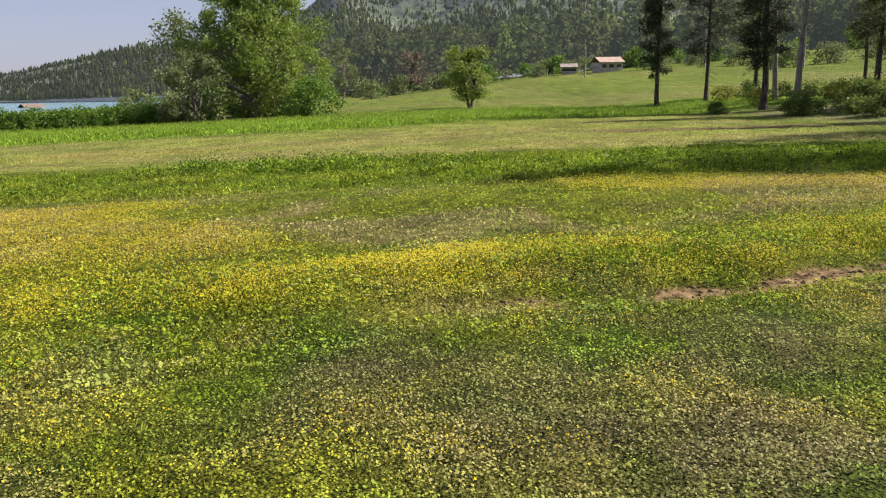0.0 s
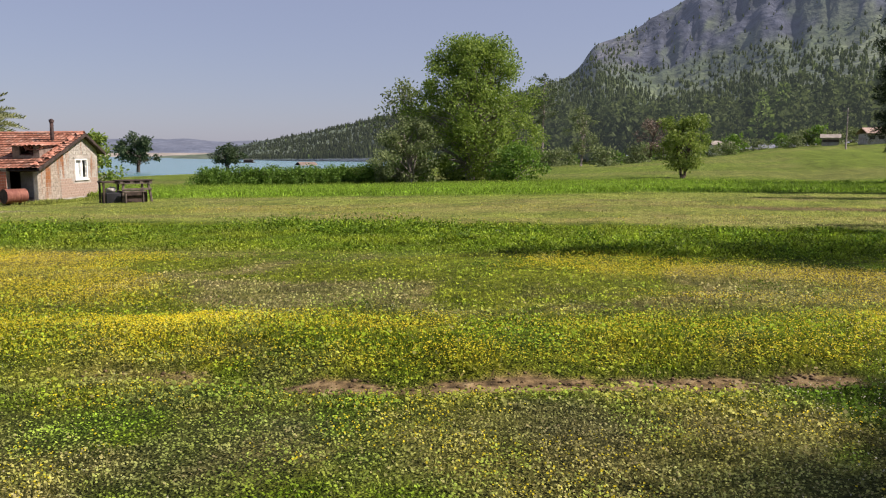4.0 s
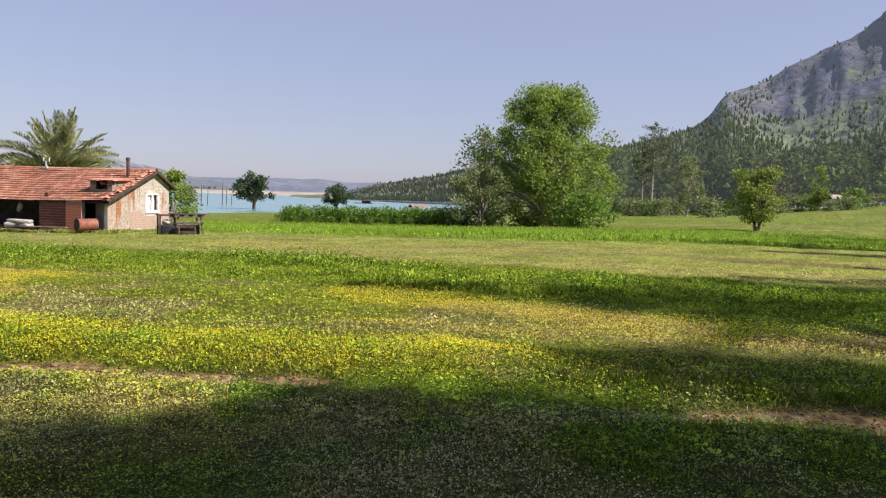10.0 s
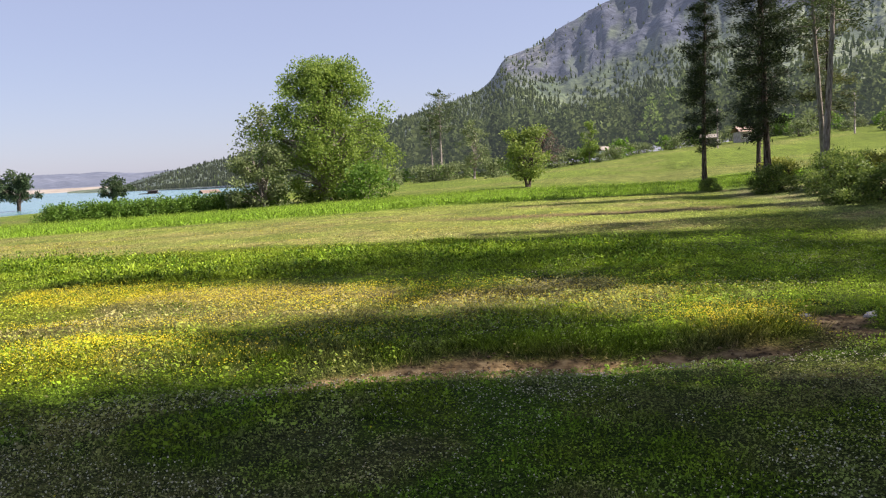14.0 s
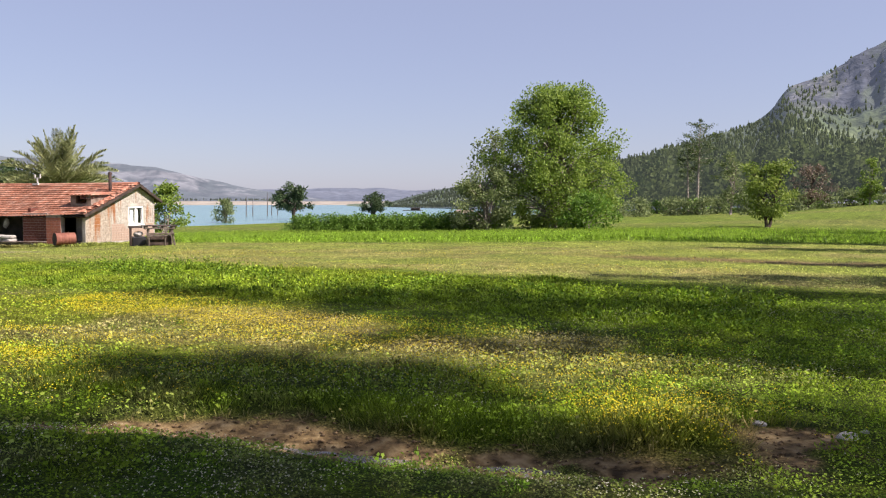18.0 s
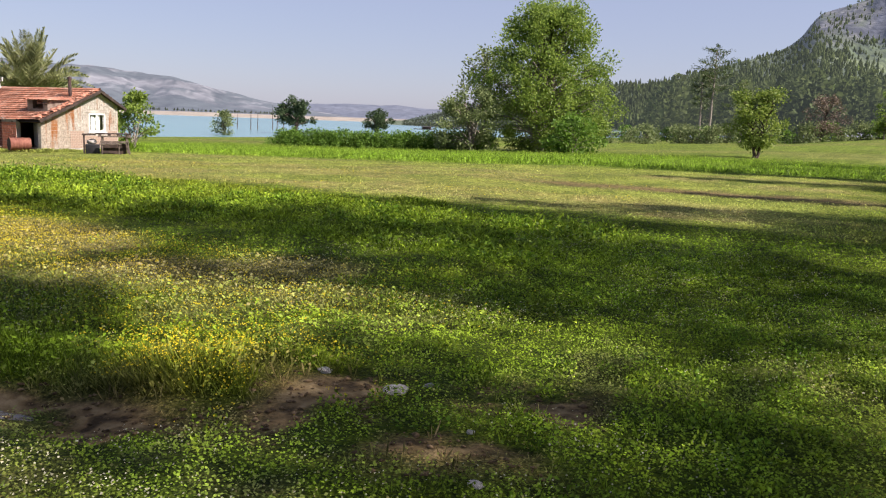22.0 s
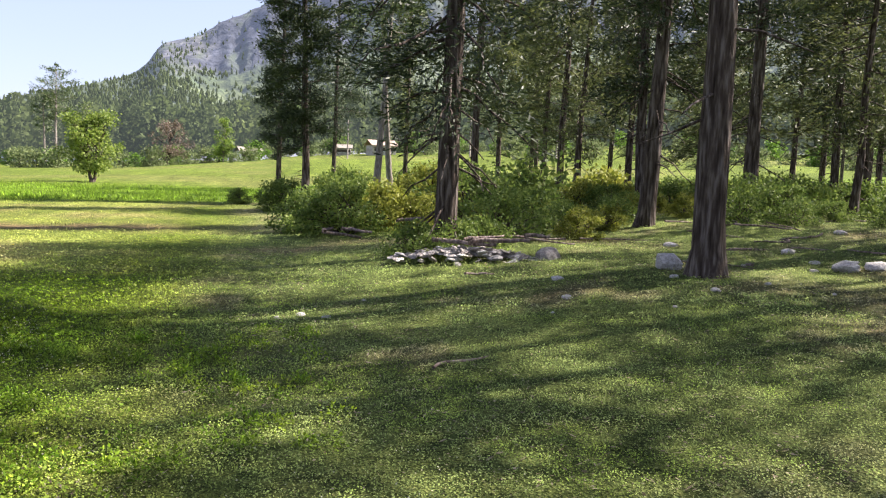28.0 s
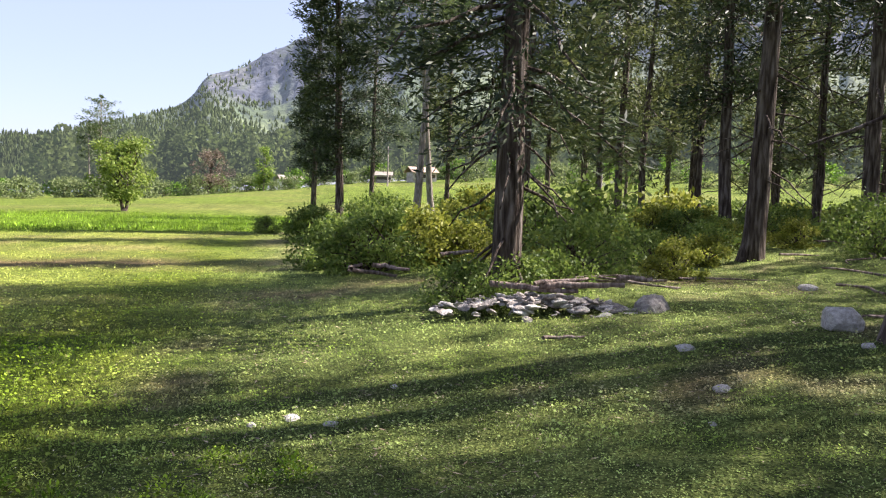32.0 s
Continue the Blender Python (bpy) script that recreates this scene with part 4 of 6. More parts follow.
def old_pine(x, y):
    """The massive pine: a trunk with raised plates of bark, high limbs and a broad crown."""
    rng = np.random.default_rng(114)
    trunk, limbs, crown = conifer(114, 21, 0.34, 13.5, 2.4, (-0.9, 0.3), 30, 1500, 0.36, 0.12, 12, 0.6, 5)
    p, rad = stem(21, 0.34, (-0.9, 0.3), np.random.default_rng(114), 14, 1.0)
    t = np.concatenate([np.linspace(0, 0.3, 70), np.linspace(0.32, 1, 16)])
    rr = np.interp(t, np.linspace(0, 1, 14), rad) * (1 + 0.45 * np.exp(-t * 21 / 0.45))
    v, f = tube(along(p, t), rr, 44, 0.0)
    ang = np.tile(np.arange(44), len(t)) * 6.283 / 44
    zz = np.repeat(t * 21, 44)
    seam = np.abs(vnoise(np.cos(ang) * 2.6 + 9, np.sin(ang) * 2.6 + 0.45 * zz, 0.42, 4) - 0.5) * 2
    axis = np.repeat(along(p, t), 44, 0)
    v = axis + (v - axis) * (1 + 0.13 * (step(0.05, 0.4, seam) - 0.6) + 0.05 * (rng.random(len(v)) - 0.5))[:, None]
    return plant("pine", ((v, f), limbs, crown), at(x, y, 0), "massive old pine with deeply plated grey-brown bark", "pine", "pines of the grove", M_PINE, M_PLATE)


old_pine(24.2, 17.3)
T_LOW = conifer(113, 14, 0.13, 2.4, 2.2, (0.3, 0.2), 64, 6500, 0.21, 0.22, 8, 0.25, 10)
low_tree = plant("cypress", T_LOW, at(29.5, 25.4, 15, 0.9), "cypress with sunlit-toned foliage hanging low in the grove", "cypress", GROVE, M_CYPRESS_LIT, M_BARK)
for k, (x, y, s) in enumerate(((28.0, 29.5, 0.95), (34.0, 27.5, 1.0), (36.5, 33.0, 1.1), (41.5, 38.0, 1.15), (26.6, 37.5, 1.0), (33.5, 40.0, 1.0), (46.0, 34.5, 1.1))):
    repeat(low_tree, at(x, y, 61 * k + 40, s))

# unseen slim cypresses, crowns shaped to shade a strip and leave a gap
plant("cypress", conifer(116, 17.0, 0.14, 11.8, 0.8, (0.1, 0.1), 46, 1700, 0.36, 0.1, 9, 0.6, 4), at(19.4, 8.15, 0), "slender cypress with a high narrow crown beside the path", "cypress", GROVE, M_CYPRESS, M_BARK)
plant("cypress", conifer(115, 11.5, 0.13, 3.0, 0.6, (0.1, 0.1), 60, 2400, 0.34, 0.1, 9, 0.6, 4), at(19.0, 7.9, 0), "very slim dark cypress beside the path", "cypress", GROVE, M_CYPRESS, M_BARK)

# broad-leaved trees of the meadow
big = plant("poplar", broadleaf(201, 12.6, 0.3, 6.3, 0.1, 250, 60000, 0.23, 5, 0.16, 0.5), at(-16.7, 72.5), "large full-leaved green tree with several stems", "tree", "", M_POPLAR, M_PALEBARK)
plant("willow", broadleaf(202, 5.6, 0.12, 3.2, 0.2, 60, 6500, 0.24, 5, 0.2), at(-20.5, 66.5), "greyish-green willow bush in front of the large tree", "tree", "", M_SILVER, M_PALEBARK)
plant("slender_tree", broadleaf(203, 9.5, 0.16, 3.0, 4.5, 46, 1500, 0.32, 2, 0.28), at(-24.5, 76.0), "thin half-bare grey tree beside the large tree", "tree", "", M_SILVER, M_PALEBARK)
plant("round_bush", broadleaf(204, 3.0, 0.06, 2.1, 0.1, 40, 2600, 0.26, 4, 0.3), at(-11.0, 66.0), "dark green round bush at the foot of the large tree", "bush", "", M_HEDGE, M_PALEBARK)
plant("sapling", broadleaf(205, 5.0, 0.13, 2.7, 1.1, 60, 5200, 0.22, 2, 0.22), at(2.15, 69.96, 40), "small round olive-green tree alone in the field", "tree", "", M_SAPLING, M_BARK)

# trees towards the lake
shore_tree = plant("shore_tree", broadleaf(206, 7.6, 0.3, 4.2, 2.4, 60, 4200, 0.45, 2, 0.2), at(-99.0, 134.0), "dark round tree on the lake shore", "tree", "trees on the shore", M_DARKTREE, M_BARK)
repeat(shore_tree, at(-84.0, 142.0, 120, 0.72), "small dark tree behind the hedge by the lake")
plant("shore_bush", broadleaf(207, 4.0, 0.08, 2.0, 0.2, 30, 1500, 0.35, 3, 0.3), at(-90.5, 106.0), "grey-green bush at the water's edge", "bush", "", M_SILVER, M_BARK)
hedge_bush = plant("hedge_bush", broadleaf(208, 2.1, 0.04, 1.8, 0.05, 34, 1900, 0.24, 4, 0.34), at(-38.5, 62.6, 0, 0.72), "low leafy green bush of the hedge row", "bush", "hedge row", M_HEDGE, M_BARK)
for k in range(1, 27):
    x = -38.5 + k * 0.71
    repeat(hedge_bush, at(x, 62.6 + 0.23 * k + 0.2 * math.sin(k * 2.1), 71 * k, 0.72 + 0.06 * math.sin(k * 1.7)))
plant("house_tree", broadleaf(209, 3.7, 0.09, 1.7, 0.6, 40, 2400, 0.22, 3, 0.24), at(-33.1, 41.8), "bright green small tree behind the farmhouse gable", "tree", "", M_POPLAR, M_PALEBARK)


def palm(m):
    rng = np.random.default_rng(210)
    root = thing("palm_tree", m, "date palm with arching grey-green fronds behind the farmhouse", "palm")
    p, rad = stem(3.6, 0.32, (0.2, 0), rng, 12, 1.1)
    part("trunk", mesh_of("trunk", *tube(p, rad * 0 + np.linspace(0.36, 0.28, 12), 10, 0.25, rng), M_DEADWOOD, True), root)
    for k in range(70):
        az, el = k * 2.4, radians(8 + 76 * rng.random() ** 0.8)
        ln = 3.9 + 0.8 * rng.random()
        u = np.linspace(0, 1, 9)[:, None]
        d = np.array((np.cos(az) * np.cos(el), np.sin(az) * np.cos(el), np.sin(el)))
        q = p[-1] + d * ln * u - np.array((0, 0, 1)) * ln * 0.36 * u ** 2.4 * np.cos(el)
        rib = tube(q, 0.035 * (1 - 0.8 * u[:, 0]), 4)
        n = 46
        a = np.repeat(np.linspace(0.12, 1, n), 2)
        side = np.cross(d, (0, 0, 1.0))
        side /= np.linalg.norm(side)
        sg = np.tile((1, -1), n)[:, None]
        lf = leaves(along(q, a), side * sg * 0.8 + d * 0.75 + np.array((0, 0, 0.25)) + rng.normal(size=(2 * n, 3)) * 0.12, 0.6 * np.sin(np.pi * np.clip(a * 0.8 + 0.15, 0, 1)) + 0.12, 0.065, rng)
        part("frond", mesh_of("frond", *join((rib, lf)), M_PALM), root)
    return root


palm(at(-41.9, 40.2, 0, 1.08))
tall_con = plant("tall_conifer", conifer(211, 19, 0.35, 1.5, 3.1, (0, 0), 130, 15000, 0.34, 0.5, 10, 0.5, 2), at(-92.5, 59.5, 0, 1.65), "tall dark conifer with hanging branch tips behind the farmhouse", "conifer", "", M_CYPRESS, M_BARK)
repeat(tall_con, at(-94.0, 54.5, 100, 1.5))
for k, (x, y, s) in enumerate(((-84.0, 63.0, 0.95), (-80.0, 66.5, 0.8), (-88.0, 64.5, 1.1), (-78.0, 71.0, 0.7))):
    repeat(shore_tree, at(x, y, 77 * k, s), "dark tree behind the farmhouse near the lake")
plant("orchard_tree", broadleaf(212, 3.6, 0.1, 2.4, 0.5, 40, 2400, 0.3, 3, 0.26), at(-48.5, 31.5), "yellow-green low tree at the end of the farmhouse", "tree", "", M_BUSH_Y, M_BARK)

# trees at the far side of the field
plant("stone_pine", conifer(213, 23.0, 0.42, 11.5, 4.2, (0.5, 0), 40, 2600, 0.5, 0.0, 8, 0.75, 10), at(-31.0, 205.0), "tall pine with a thin flat crown before the forest", "pine", "", M_PINE, M_PALEBARK)
plant("stone_pine", conifer(214, 17.5, 0.34, 8.0, 3.2, (-0.4, 0), 36, 1700, 0.5, 0.0, 8, 0.75, 10), at(-33.5, 206.0), "thinner pine beside the tall pine", "pine", "", M_PINE, M_PALEBARK)
plant("budding_tree", broadleaf(215, 12.0, 0.22, 3.6, 3.0, 50, 1700, 0.45, 2, 0.24), at(-17.0, 168.0), "half-bare pale green tree at the field's end", "tree", "", M_SILVER, M_PALEBARK)
plant("russet_tree", broadleaf(216, 8.5, 0.2, 4.2, 1.6, 60, 2300, 0.34, 2, 0.22), at(-3.5, 172.0), "bare reddish-brown tree at the field's end", "tree", "", M_RUSSET, M_BARK)
plant("young_poplar", broadleaf(217, 9.0, 0.12, 1.8, 0.8, 40, 2000, 0.4, 2, 0.35), at(7.0, 180.0), "slim light green poplar at the field's end", "tree", "", M_POPLAR, M_PALEBARK)

# ---- shrubs, stones and dead wood of the grove ----
shrub_a = plant("shrub", broadleaf(301, 1.05, 0.03, 0.95, 0.03, 44, 5000, 0.085, 6, 0.24, 0.5, 0.4), at(15.8, 24.8), "olive-green shrub at the edge of the grove", "shrub", "shrubs of the grove", M_BUSH, M_BARK)
# shrub_y and under_y take the yellower leaves, sunlight put into their colour
shrub_y = plant("shrub", broadleaf(302, 1.05, 0.03, 0.9, 0.03, 44, 4600, 0.085, 6, 0.24, 0.5, 0.4), at(16.8, 25.4), "yellow-green shrub in the sun at the grove's edge", "shrub", "shrubs of the grove", M_BUSH_Y, M_BARK)
shrub_low = plant("shrub", broadleaf(303, 1.3, 0.025, 1.5, 0.02, 36, 2200, 0.13, 6, 0.3, 0.5, 0.4), at(19.5, 27.5), "low green undergrowth among the cypresses", "shrub", "shrubs of the grove", M_BUSH, M_BARK)
under_a = plant("shrub", broadleaf(304, 1.5, 0.025, 1.5, 0.02, 20, 900, 0.22, 4, 0.34, 0.5, 0.4), at(22.5, 31.0), "low green undergrowth deeper in the grove", "shrub", "shrubs of the grove", M_BUSH, M_BARK)
under_y = plant("shrub", broadleaf(305, 1.5, 0.025, 1.4, 0.02, 20, 900, 0.22, 4, 0.34, 0.5, 0.4), at(26.0, 34.5), "sunlit yellow-green undergrowth deeper in the grove", "shrub", "shrubs of the grove", M_BUSH_Y, M_BARK)
repeat(shrub_y, at(17.5, 25.1, 80, 0.75))
repeat(shrub_a, at(15.1, 26.3, 160, 0.85))
repeat(shrub_a, at(14.9, 35.5, 40, 1.0))
repeat(shrub_a, at(16.9, 34.0, 130, 1.25))
repeat(shrub_a, at(16.2, 31.5, 210, 1.1))
repeat(shrub_y, at(18.9, 30.5, 30, 1.3))
repeat(shrub_a, at(13.2, 41.5, 300, 0.6))
rng = np.random.default_rng(310)
spots = []
while len(spots) < 74:
    x, y = rng.uniform(17.5, 58), rng.uniform(23.5, 66)
    if y < 22 + 0.28 * (x - 17) or (x > 27 and y < 27 + 0.1 * x and rng.random() < 0.6):
        continue
    if all((x - a) ** 2 + (y - b) ** 2 > 3.2 for a, b in spots):
        spots.append((x, y))
for k, (x, y) in enumerate(spots):
    repeat((under_a, under_y)[k % 2] if y > 29 else (shrub_low, shrub_y)[k % 2], at(x, y, 53 * k, 0.32 + 0.32 * rng.random() + 0.005 * (y - 23)))
for k, (x, y, s) in enumerate(((17.2, 19.9, 0.42), (17.7, 20.2, 0.4), (16.5, 20.0, 0.42), (16.75, 19.35, 0.3), (20.4, 23.2, 0.45), (25.5, 19.4, 0.4), (27.0, 20.5, 0.45), (24.2, 20.6, 0.35), (28.5, 22.5, 0.5))):
    repeat(shrub_low, at(x, y, 97 * k, s), "small dark undergrowth at the foot of the trees")


rng = np.random.default_rng(311)
spots = []
while len(spots) < 64:
    x, y = rng.uniform(18.6, 36), rng.uniform(20.4, 33)
    if y < 20.2 + 0.10 * (x - 18) or abs(y - 16.5 - 0.42 * (x - 10)) < 0.5:
        continue
    if all((x - a) ** 2 + (y - b) ** 2 > 0.9 for a, b in spots):
        spots.append((x, y))
for k, (x, y) in enumerate(spots):
    repeat((shrub_low, shrub_a, shrub_low, shrub_y)[k % 4], at(x, y, 67 * k, 0.3 + 0.4 * rng.random() + 0.015 * (y - 20)))


def stone_mesh(seed, rough=0.35, cuts=2):
    bm = bmesh.new()
    bmesh.ops.create_icosphere(bm, subdivisions=cuts, radius=1)
    rng = np.random.default_rng(seed)
    planes = [(Vector(unit(rng.normal(size=3))), 0.55 + 0.35 * rng.random()) for _ in range(9)]
    for v in bm.verts:
        for nrm, d in planes:
            k = v.co.dot(nrm)
            if k > d:
                v.co -= nrm * (k - d)
        v.co *= 1 + rough * 0.25 * (noise.noise(v.co * 2.2 + Vector((seed, 0, 0))))
    return mesh_bm("stone", bm, M_ROCK)


STONES = [stone_mesh(400 + k) for k in range(6)]
PALE_STONES = [m.copy() for m in STONES]
for m in PALE_STONES:
    m.materials[0] = M_PALEROCK


def stone(name, x, y, size, k, label, group="", parent=None, dz=0.3):
    ob = new(name, PALE_STONES[k % 6])
    s = np.array(size)
    s = s * (1 if name == "boulder" else 0.75)
    ob.matrix_basis = pose(x, y, float(lie(x, y)) + s[2] * (dz if name == "boulder" else 0.15), 0, 0, 47 * k) @ Matrix.Diagonal((*s, 1))
    return tagged(ob, label, "stone", group)


stone("boulder", 19.35, 16.8, (0.23, 0.18, 0.17), 3, "pale grey boulder beside the stout trunk", "stones in the grass", None, 0.5)
for k, (x, y, s) in enumerate(((17.66, 16.45, 0.14), (19.03, 16.0, 0.12), (18.95, 14.95, 0.10), (20.6, 16.9, 0.09), (21.45, 15.95, 0.36), (21.8, 15.8, 0.30), (19.85, 15.3, 0.08), (21.1, 16.1, 0.09), (17.3, 15.2, 0.11), (14.45, 15.6, 0.10), (14.2, 15.5, 0.07), (14.7, 15.4, 0.08),
        (21.8, 17.6, 0.22), (23.2, 17.0, 0.15), (21.5, 16.6, 0.12), (18.1, 14.3, 0.05), (20.2, 14.6, 0.06), (21.9, 16.3, 0.1), (23.8, 18.9, 0.2), (9.7, 9.25, 0.08), (10.25, 9.2, 0.12), (10.35, 9.4, 0.06), (10.9, 8.9, 0.05), (11.2, 8.4, 0.06), (12.3, 7.9, 0.05), (16.9, 14.6, 0.05), (20.9, 19.5, 0.2), (24.5, 17.8, 0.14), (22.0, 15.6, 0.08), (15.2, 16.2, 0.06))):
    stone("field_stone", x, y, (s * 0.95, s * 0.7, s * 0.45), k, "small pale stone lying in the grass", "stones in the grass")


def heap():
    rng = np.random.default_rng(420)
    root = thing("stone_heap", pose(17.2, 18.85, float(lie(17.2, 18.85)) - 0.02, 0, 0, -18) @ Matrix.Scale(0.92, 4), "low heap of broken pale stones topped with old logs", "stone heap")
    for k in range(290):
        a, b = rng.normal(0, 0.72), rng.normal(0, 0.3)
        z = max(0.0, 0.24 * (1 - (a / 1.35) ** 2 - (b / 0.6) ** 2))
        if abs(a) > 1.35 or abs(b) > 0.62:
            continue
        s = 0.03 + 0.065 * rng.random() ** 1.5
        ob = new("stone", (PALE_STONES if k % 5 < 2 else STONES)[k % 6])
        ob.parent = root
        ob.matrix_basis = pose(a, b, z * (0.5 + 0.5 * rng.random()) + 0.015, *(rng.normal(size=3) * (16, 16, 180))) @ Matrix.Diagonal((s * 1.6, s * 1.1, s * 0.38, 1))
    ob = new("stone", STONES[2])
    ob.parent = root
    ob.matrix_basis = pose(1.28, -0.1, 0.12, 0, 0, 40) @ Matrix.Diagonal((0.26, 0.22, 0.20, 1))


heap()


def log(name, x, y, z, ln, r, turn, tilt, seed, label, bend=0.05, mat=None):
    rng = np.random.default_rng(seed)
    u = np.linspace(0, 1, 8)
    p = np.stack([(u - 0.5) * ln, bend * ln * np.sin(u * 3.1 * (1 + seed % 2)) + rng.normal(size=8) * r * 0.2, rng.normal(size=8) * r * 0.2], -1)
    ob = new(name, mesh_of(name, *tube(p, r * (1 - 0.35 * u), 8, 0.3, rng), mat or M_DEADWOOD, True))
    ob.matrix_world = pose(x, y, float(lie(x, y)) + z, 0, tilt, turn)
    return tagged(ob, label, "log")


log("log", 17.1, 19.0, 0.27, 1.0, 0.04, -20, 2, 1, "weathered reddish log on the stone heap")
log("log", 17.6, 18.78, 0.28, 0.95, 0.042, -14, -2, 2, "old grey-brown log lying on the stone heap")
log("log", 17.4, 18.9, 0.335, 0.7, 0.025, 15, -4, 3, "thin dead branch lying across the logs")
log("log", 18.2, 18.72, 0.32, 0.4, 0.035, -5, 3, 4, "short flat piece of dead wood on the heap")
log("stick", 15.6, 13.15, 0.014, 0.72, 0.013, 36, 0, 5, "crooked dry stick in the grass", 0.09)
for k, (x, y, ln, tu) in enumerate(((15.7, 23.5, 0.9, 20), (16.0, 23.6, 0.7, -30), (15.4, 23.4, 0.6, 70), (17.2, 24.0, 0.6, 5))):
    log("dead_branch", x, y, 0.12 + 0.06 * k % 3, ln, 0.04, tu, 8 - 5 * k, 10 + k, "bleached dead branch at the foot of the shrubs", 0.12)
for k, (x, y, ln, tu) in enumerate(((21.6, 18.0, 1.2, 10), (23.5, 20.2, 1.6, -25), (26.5, 22.0, 1.8, 15), (20.7, 16.9, 0.7, 60), (22.9, 22.3, 1.3, 8), (16.9, 17.3, 0.5, 20), (25.0, 24.0, 1.5, -10))):
    log("fallen_branch", x, y, 0.025, ln, 0.02, tu, 2, 30 + k, "dry fallen branch on the grove floor", 0.08)

rng = np.random.default_rng(430)
for k in range(26):
    x, y = (rng.uniform(17.0, 19.0), rng.uniform(19.4, 21.0)) if k < 9 else (rng.uniform(20.0, 26.5), rng.uniform(15.6, 21.5))
    log("fallen_branch", x, y, 0.03 + 0.10 * rng.random() * (k < 9), 0.5 + 0.9 * rng.random(), 0.012 + 0.012 * rng.random(), 360 * rng.random(), rng.normal() * (9 if k < 9 else 3), 60 + k, "dry fallen branch on the grove floor", 0.12)

# ---- the farmhouse ----
HOUSE = pose(-27.84, 31.73, -0.78, 0, 0, 13.8)
house = thing("farmhouse", HOUSE, "low old block farmhouse with red tiled roof and open porch", "house")
APEX, NEAR_EAVE, FAR_EAVE, DEEP, LONG = 4.4, 1.66, 2.42, 6.25, 14.6


def roof_z(y):
    return np.where(np.asarray(y) < APEX, NEAR_EAVE + (3.30 - NEAR_EAVE) * np.asarray(y) / APEX, 3.30 - (3.30 - FAR_EAVE) * (np.asarray(y) - APEX) / (DEEP - APEX))


def prism(y0, y1, z0, x0, x1, top=None, n=1):
    """A wall piece along y whose top follows the roof, or is flat at top."""
    ys = [y0, y1] if top is not None or not (y0 < APEX < y1) else [y0, APEX, y1]
    out = []
    for a, b in zip(ys[:-1], ys[1:]):
        za, zb = (top, top) if top is not None else (float(roof_z(a)) - 0.05, float(roof_z(b)) - 0.05)
        v = [(x0, a, z0), (x1, a, z0), (x1, b, z0), (x0, b, z0), (x0, a, za), (x1, a, za), (x1, b, zb), (x0, b, zb)]
        out.append((v, [(0, 3, 2, 1), (4, 5, 6, 7), (0, 1, 5, 4), (1, 2, 6, 5), (2, 3, 7, 6), (3, 0, 4, 7)]))
    return join(out)


WY0, WY1, WZ0, WZ1 = 3.62, 4.98, 0.90, 1.98
gable = part("gable_wall", mesh_of("gable_wall", *join([prism(0, 2.1, -0.1, -0.22, -0.02), prism(2.1, WY0, -0.1, -0.20, 0), prism(WY0, WY1, -0.1, -0.20, 0, WZ0), prism(WY0, WY1, WZ1, -0.20, 0), prism(WY1, 6.1, -0.1, -0.20, 0)]), M_RENDER), house, "whitewashed block gable wall with rust stains")
part("back_wall", mesh_of("back_wall", *box(-LONG, -0.2, 5.9, 6.1, -0.1, 2.4), M_RENDER), house)
# inner surfaces take the dark plaster, interior shade put into their colour
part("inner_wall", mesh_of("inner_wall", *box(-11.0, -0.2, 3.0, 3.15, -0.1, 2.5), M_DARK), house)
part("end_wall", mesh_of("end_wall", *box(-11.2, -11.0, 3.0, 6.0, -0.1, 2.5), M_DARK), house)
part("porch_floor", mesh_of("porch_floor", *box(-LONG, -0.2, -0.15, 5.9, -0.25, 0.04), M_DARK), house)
part("partition", mesh_of("partition", *box(-3.9, -3.7, 0.1, 3.0, -0.1, 1.9), M_DARKBRICK), house)
part("store_wall", mesh_of("store_wall", *box(-1.36, -0.22, 0.9, 1.0, -0.1, 1.6), M_RENDER), house)
part("lintel", mesh_of("lintel", *box(-1.38, -0.22, 0.02, 0.2, 1.42, 1.6), M_OLDWOOD), house)
pier = part("brick_pier", mesh_of("brick_pier", *box(-2.32, -1.36, -0.30, 0.0, -0.1, 1.56), M_MORTAR), house, "pier of red hollow brick")
panel = part("brick_panel", mesh_of("brick_panel", *box(-3.95, -2.32, -0.22, 0.10, -0.1, 1.60), M_MORTAR), house, "dark red brick wall panel")


def coursed(parent, x0, x1, z0, z1, y, ln, hgt, mat, name, axis="x", keep=None, seed=0):
    """Courses of bricks or blocks standing proud of a wall, an object each on shared meshes."""
    rng = np.random.default_rng(seed)
    j = 0.012
    full = mesh_bm(name, worn_box(0, ln - j, -0.012, 0.03, 0, hgt - j, 0.006), mat)
    half = mesh_bm(name, worn_box(0, ln / 2 - j, -0.012, 0.03, 0, hgt - j, 0.006), mat)
    row, z = 0, z0
    while z + hgt <= z1 + 1e-6:
        x = x0
        first = row % 2 == 1
        while x < x1 - 0.05:
            w = ln / 2 if first or x + ln > x1 + 0.01 else ln
            first = False
            if keep is None or keep(x, x + w, z, z + hgt):
                ob = new(name, full if w == ln else half)
                ob.parent = parent
                q = rng.normal() * 0.002
                ob.matrix_basis = pose(x, y + q, z) if axis == "x" else pose(y - q, x, z, 0, 0, 90)
            x += w
        z, row = z + hgt, row + 1


coursed(pier, -2.31, -1.38, -0.05, 1.54, -0.302, 0.24, 0.145, M_BRICK, "brick", seed=1)
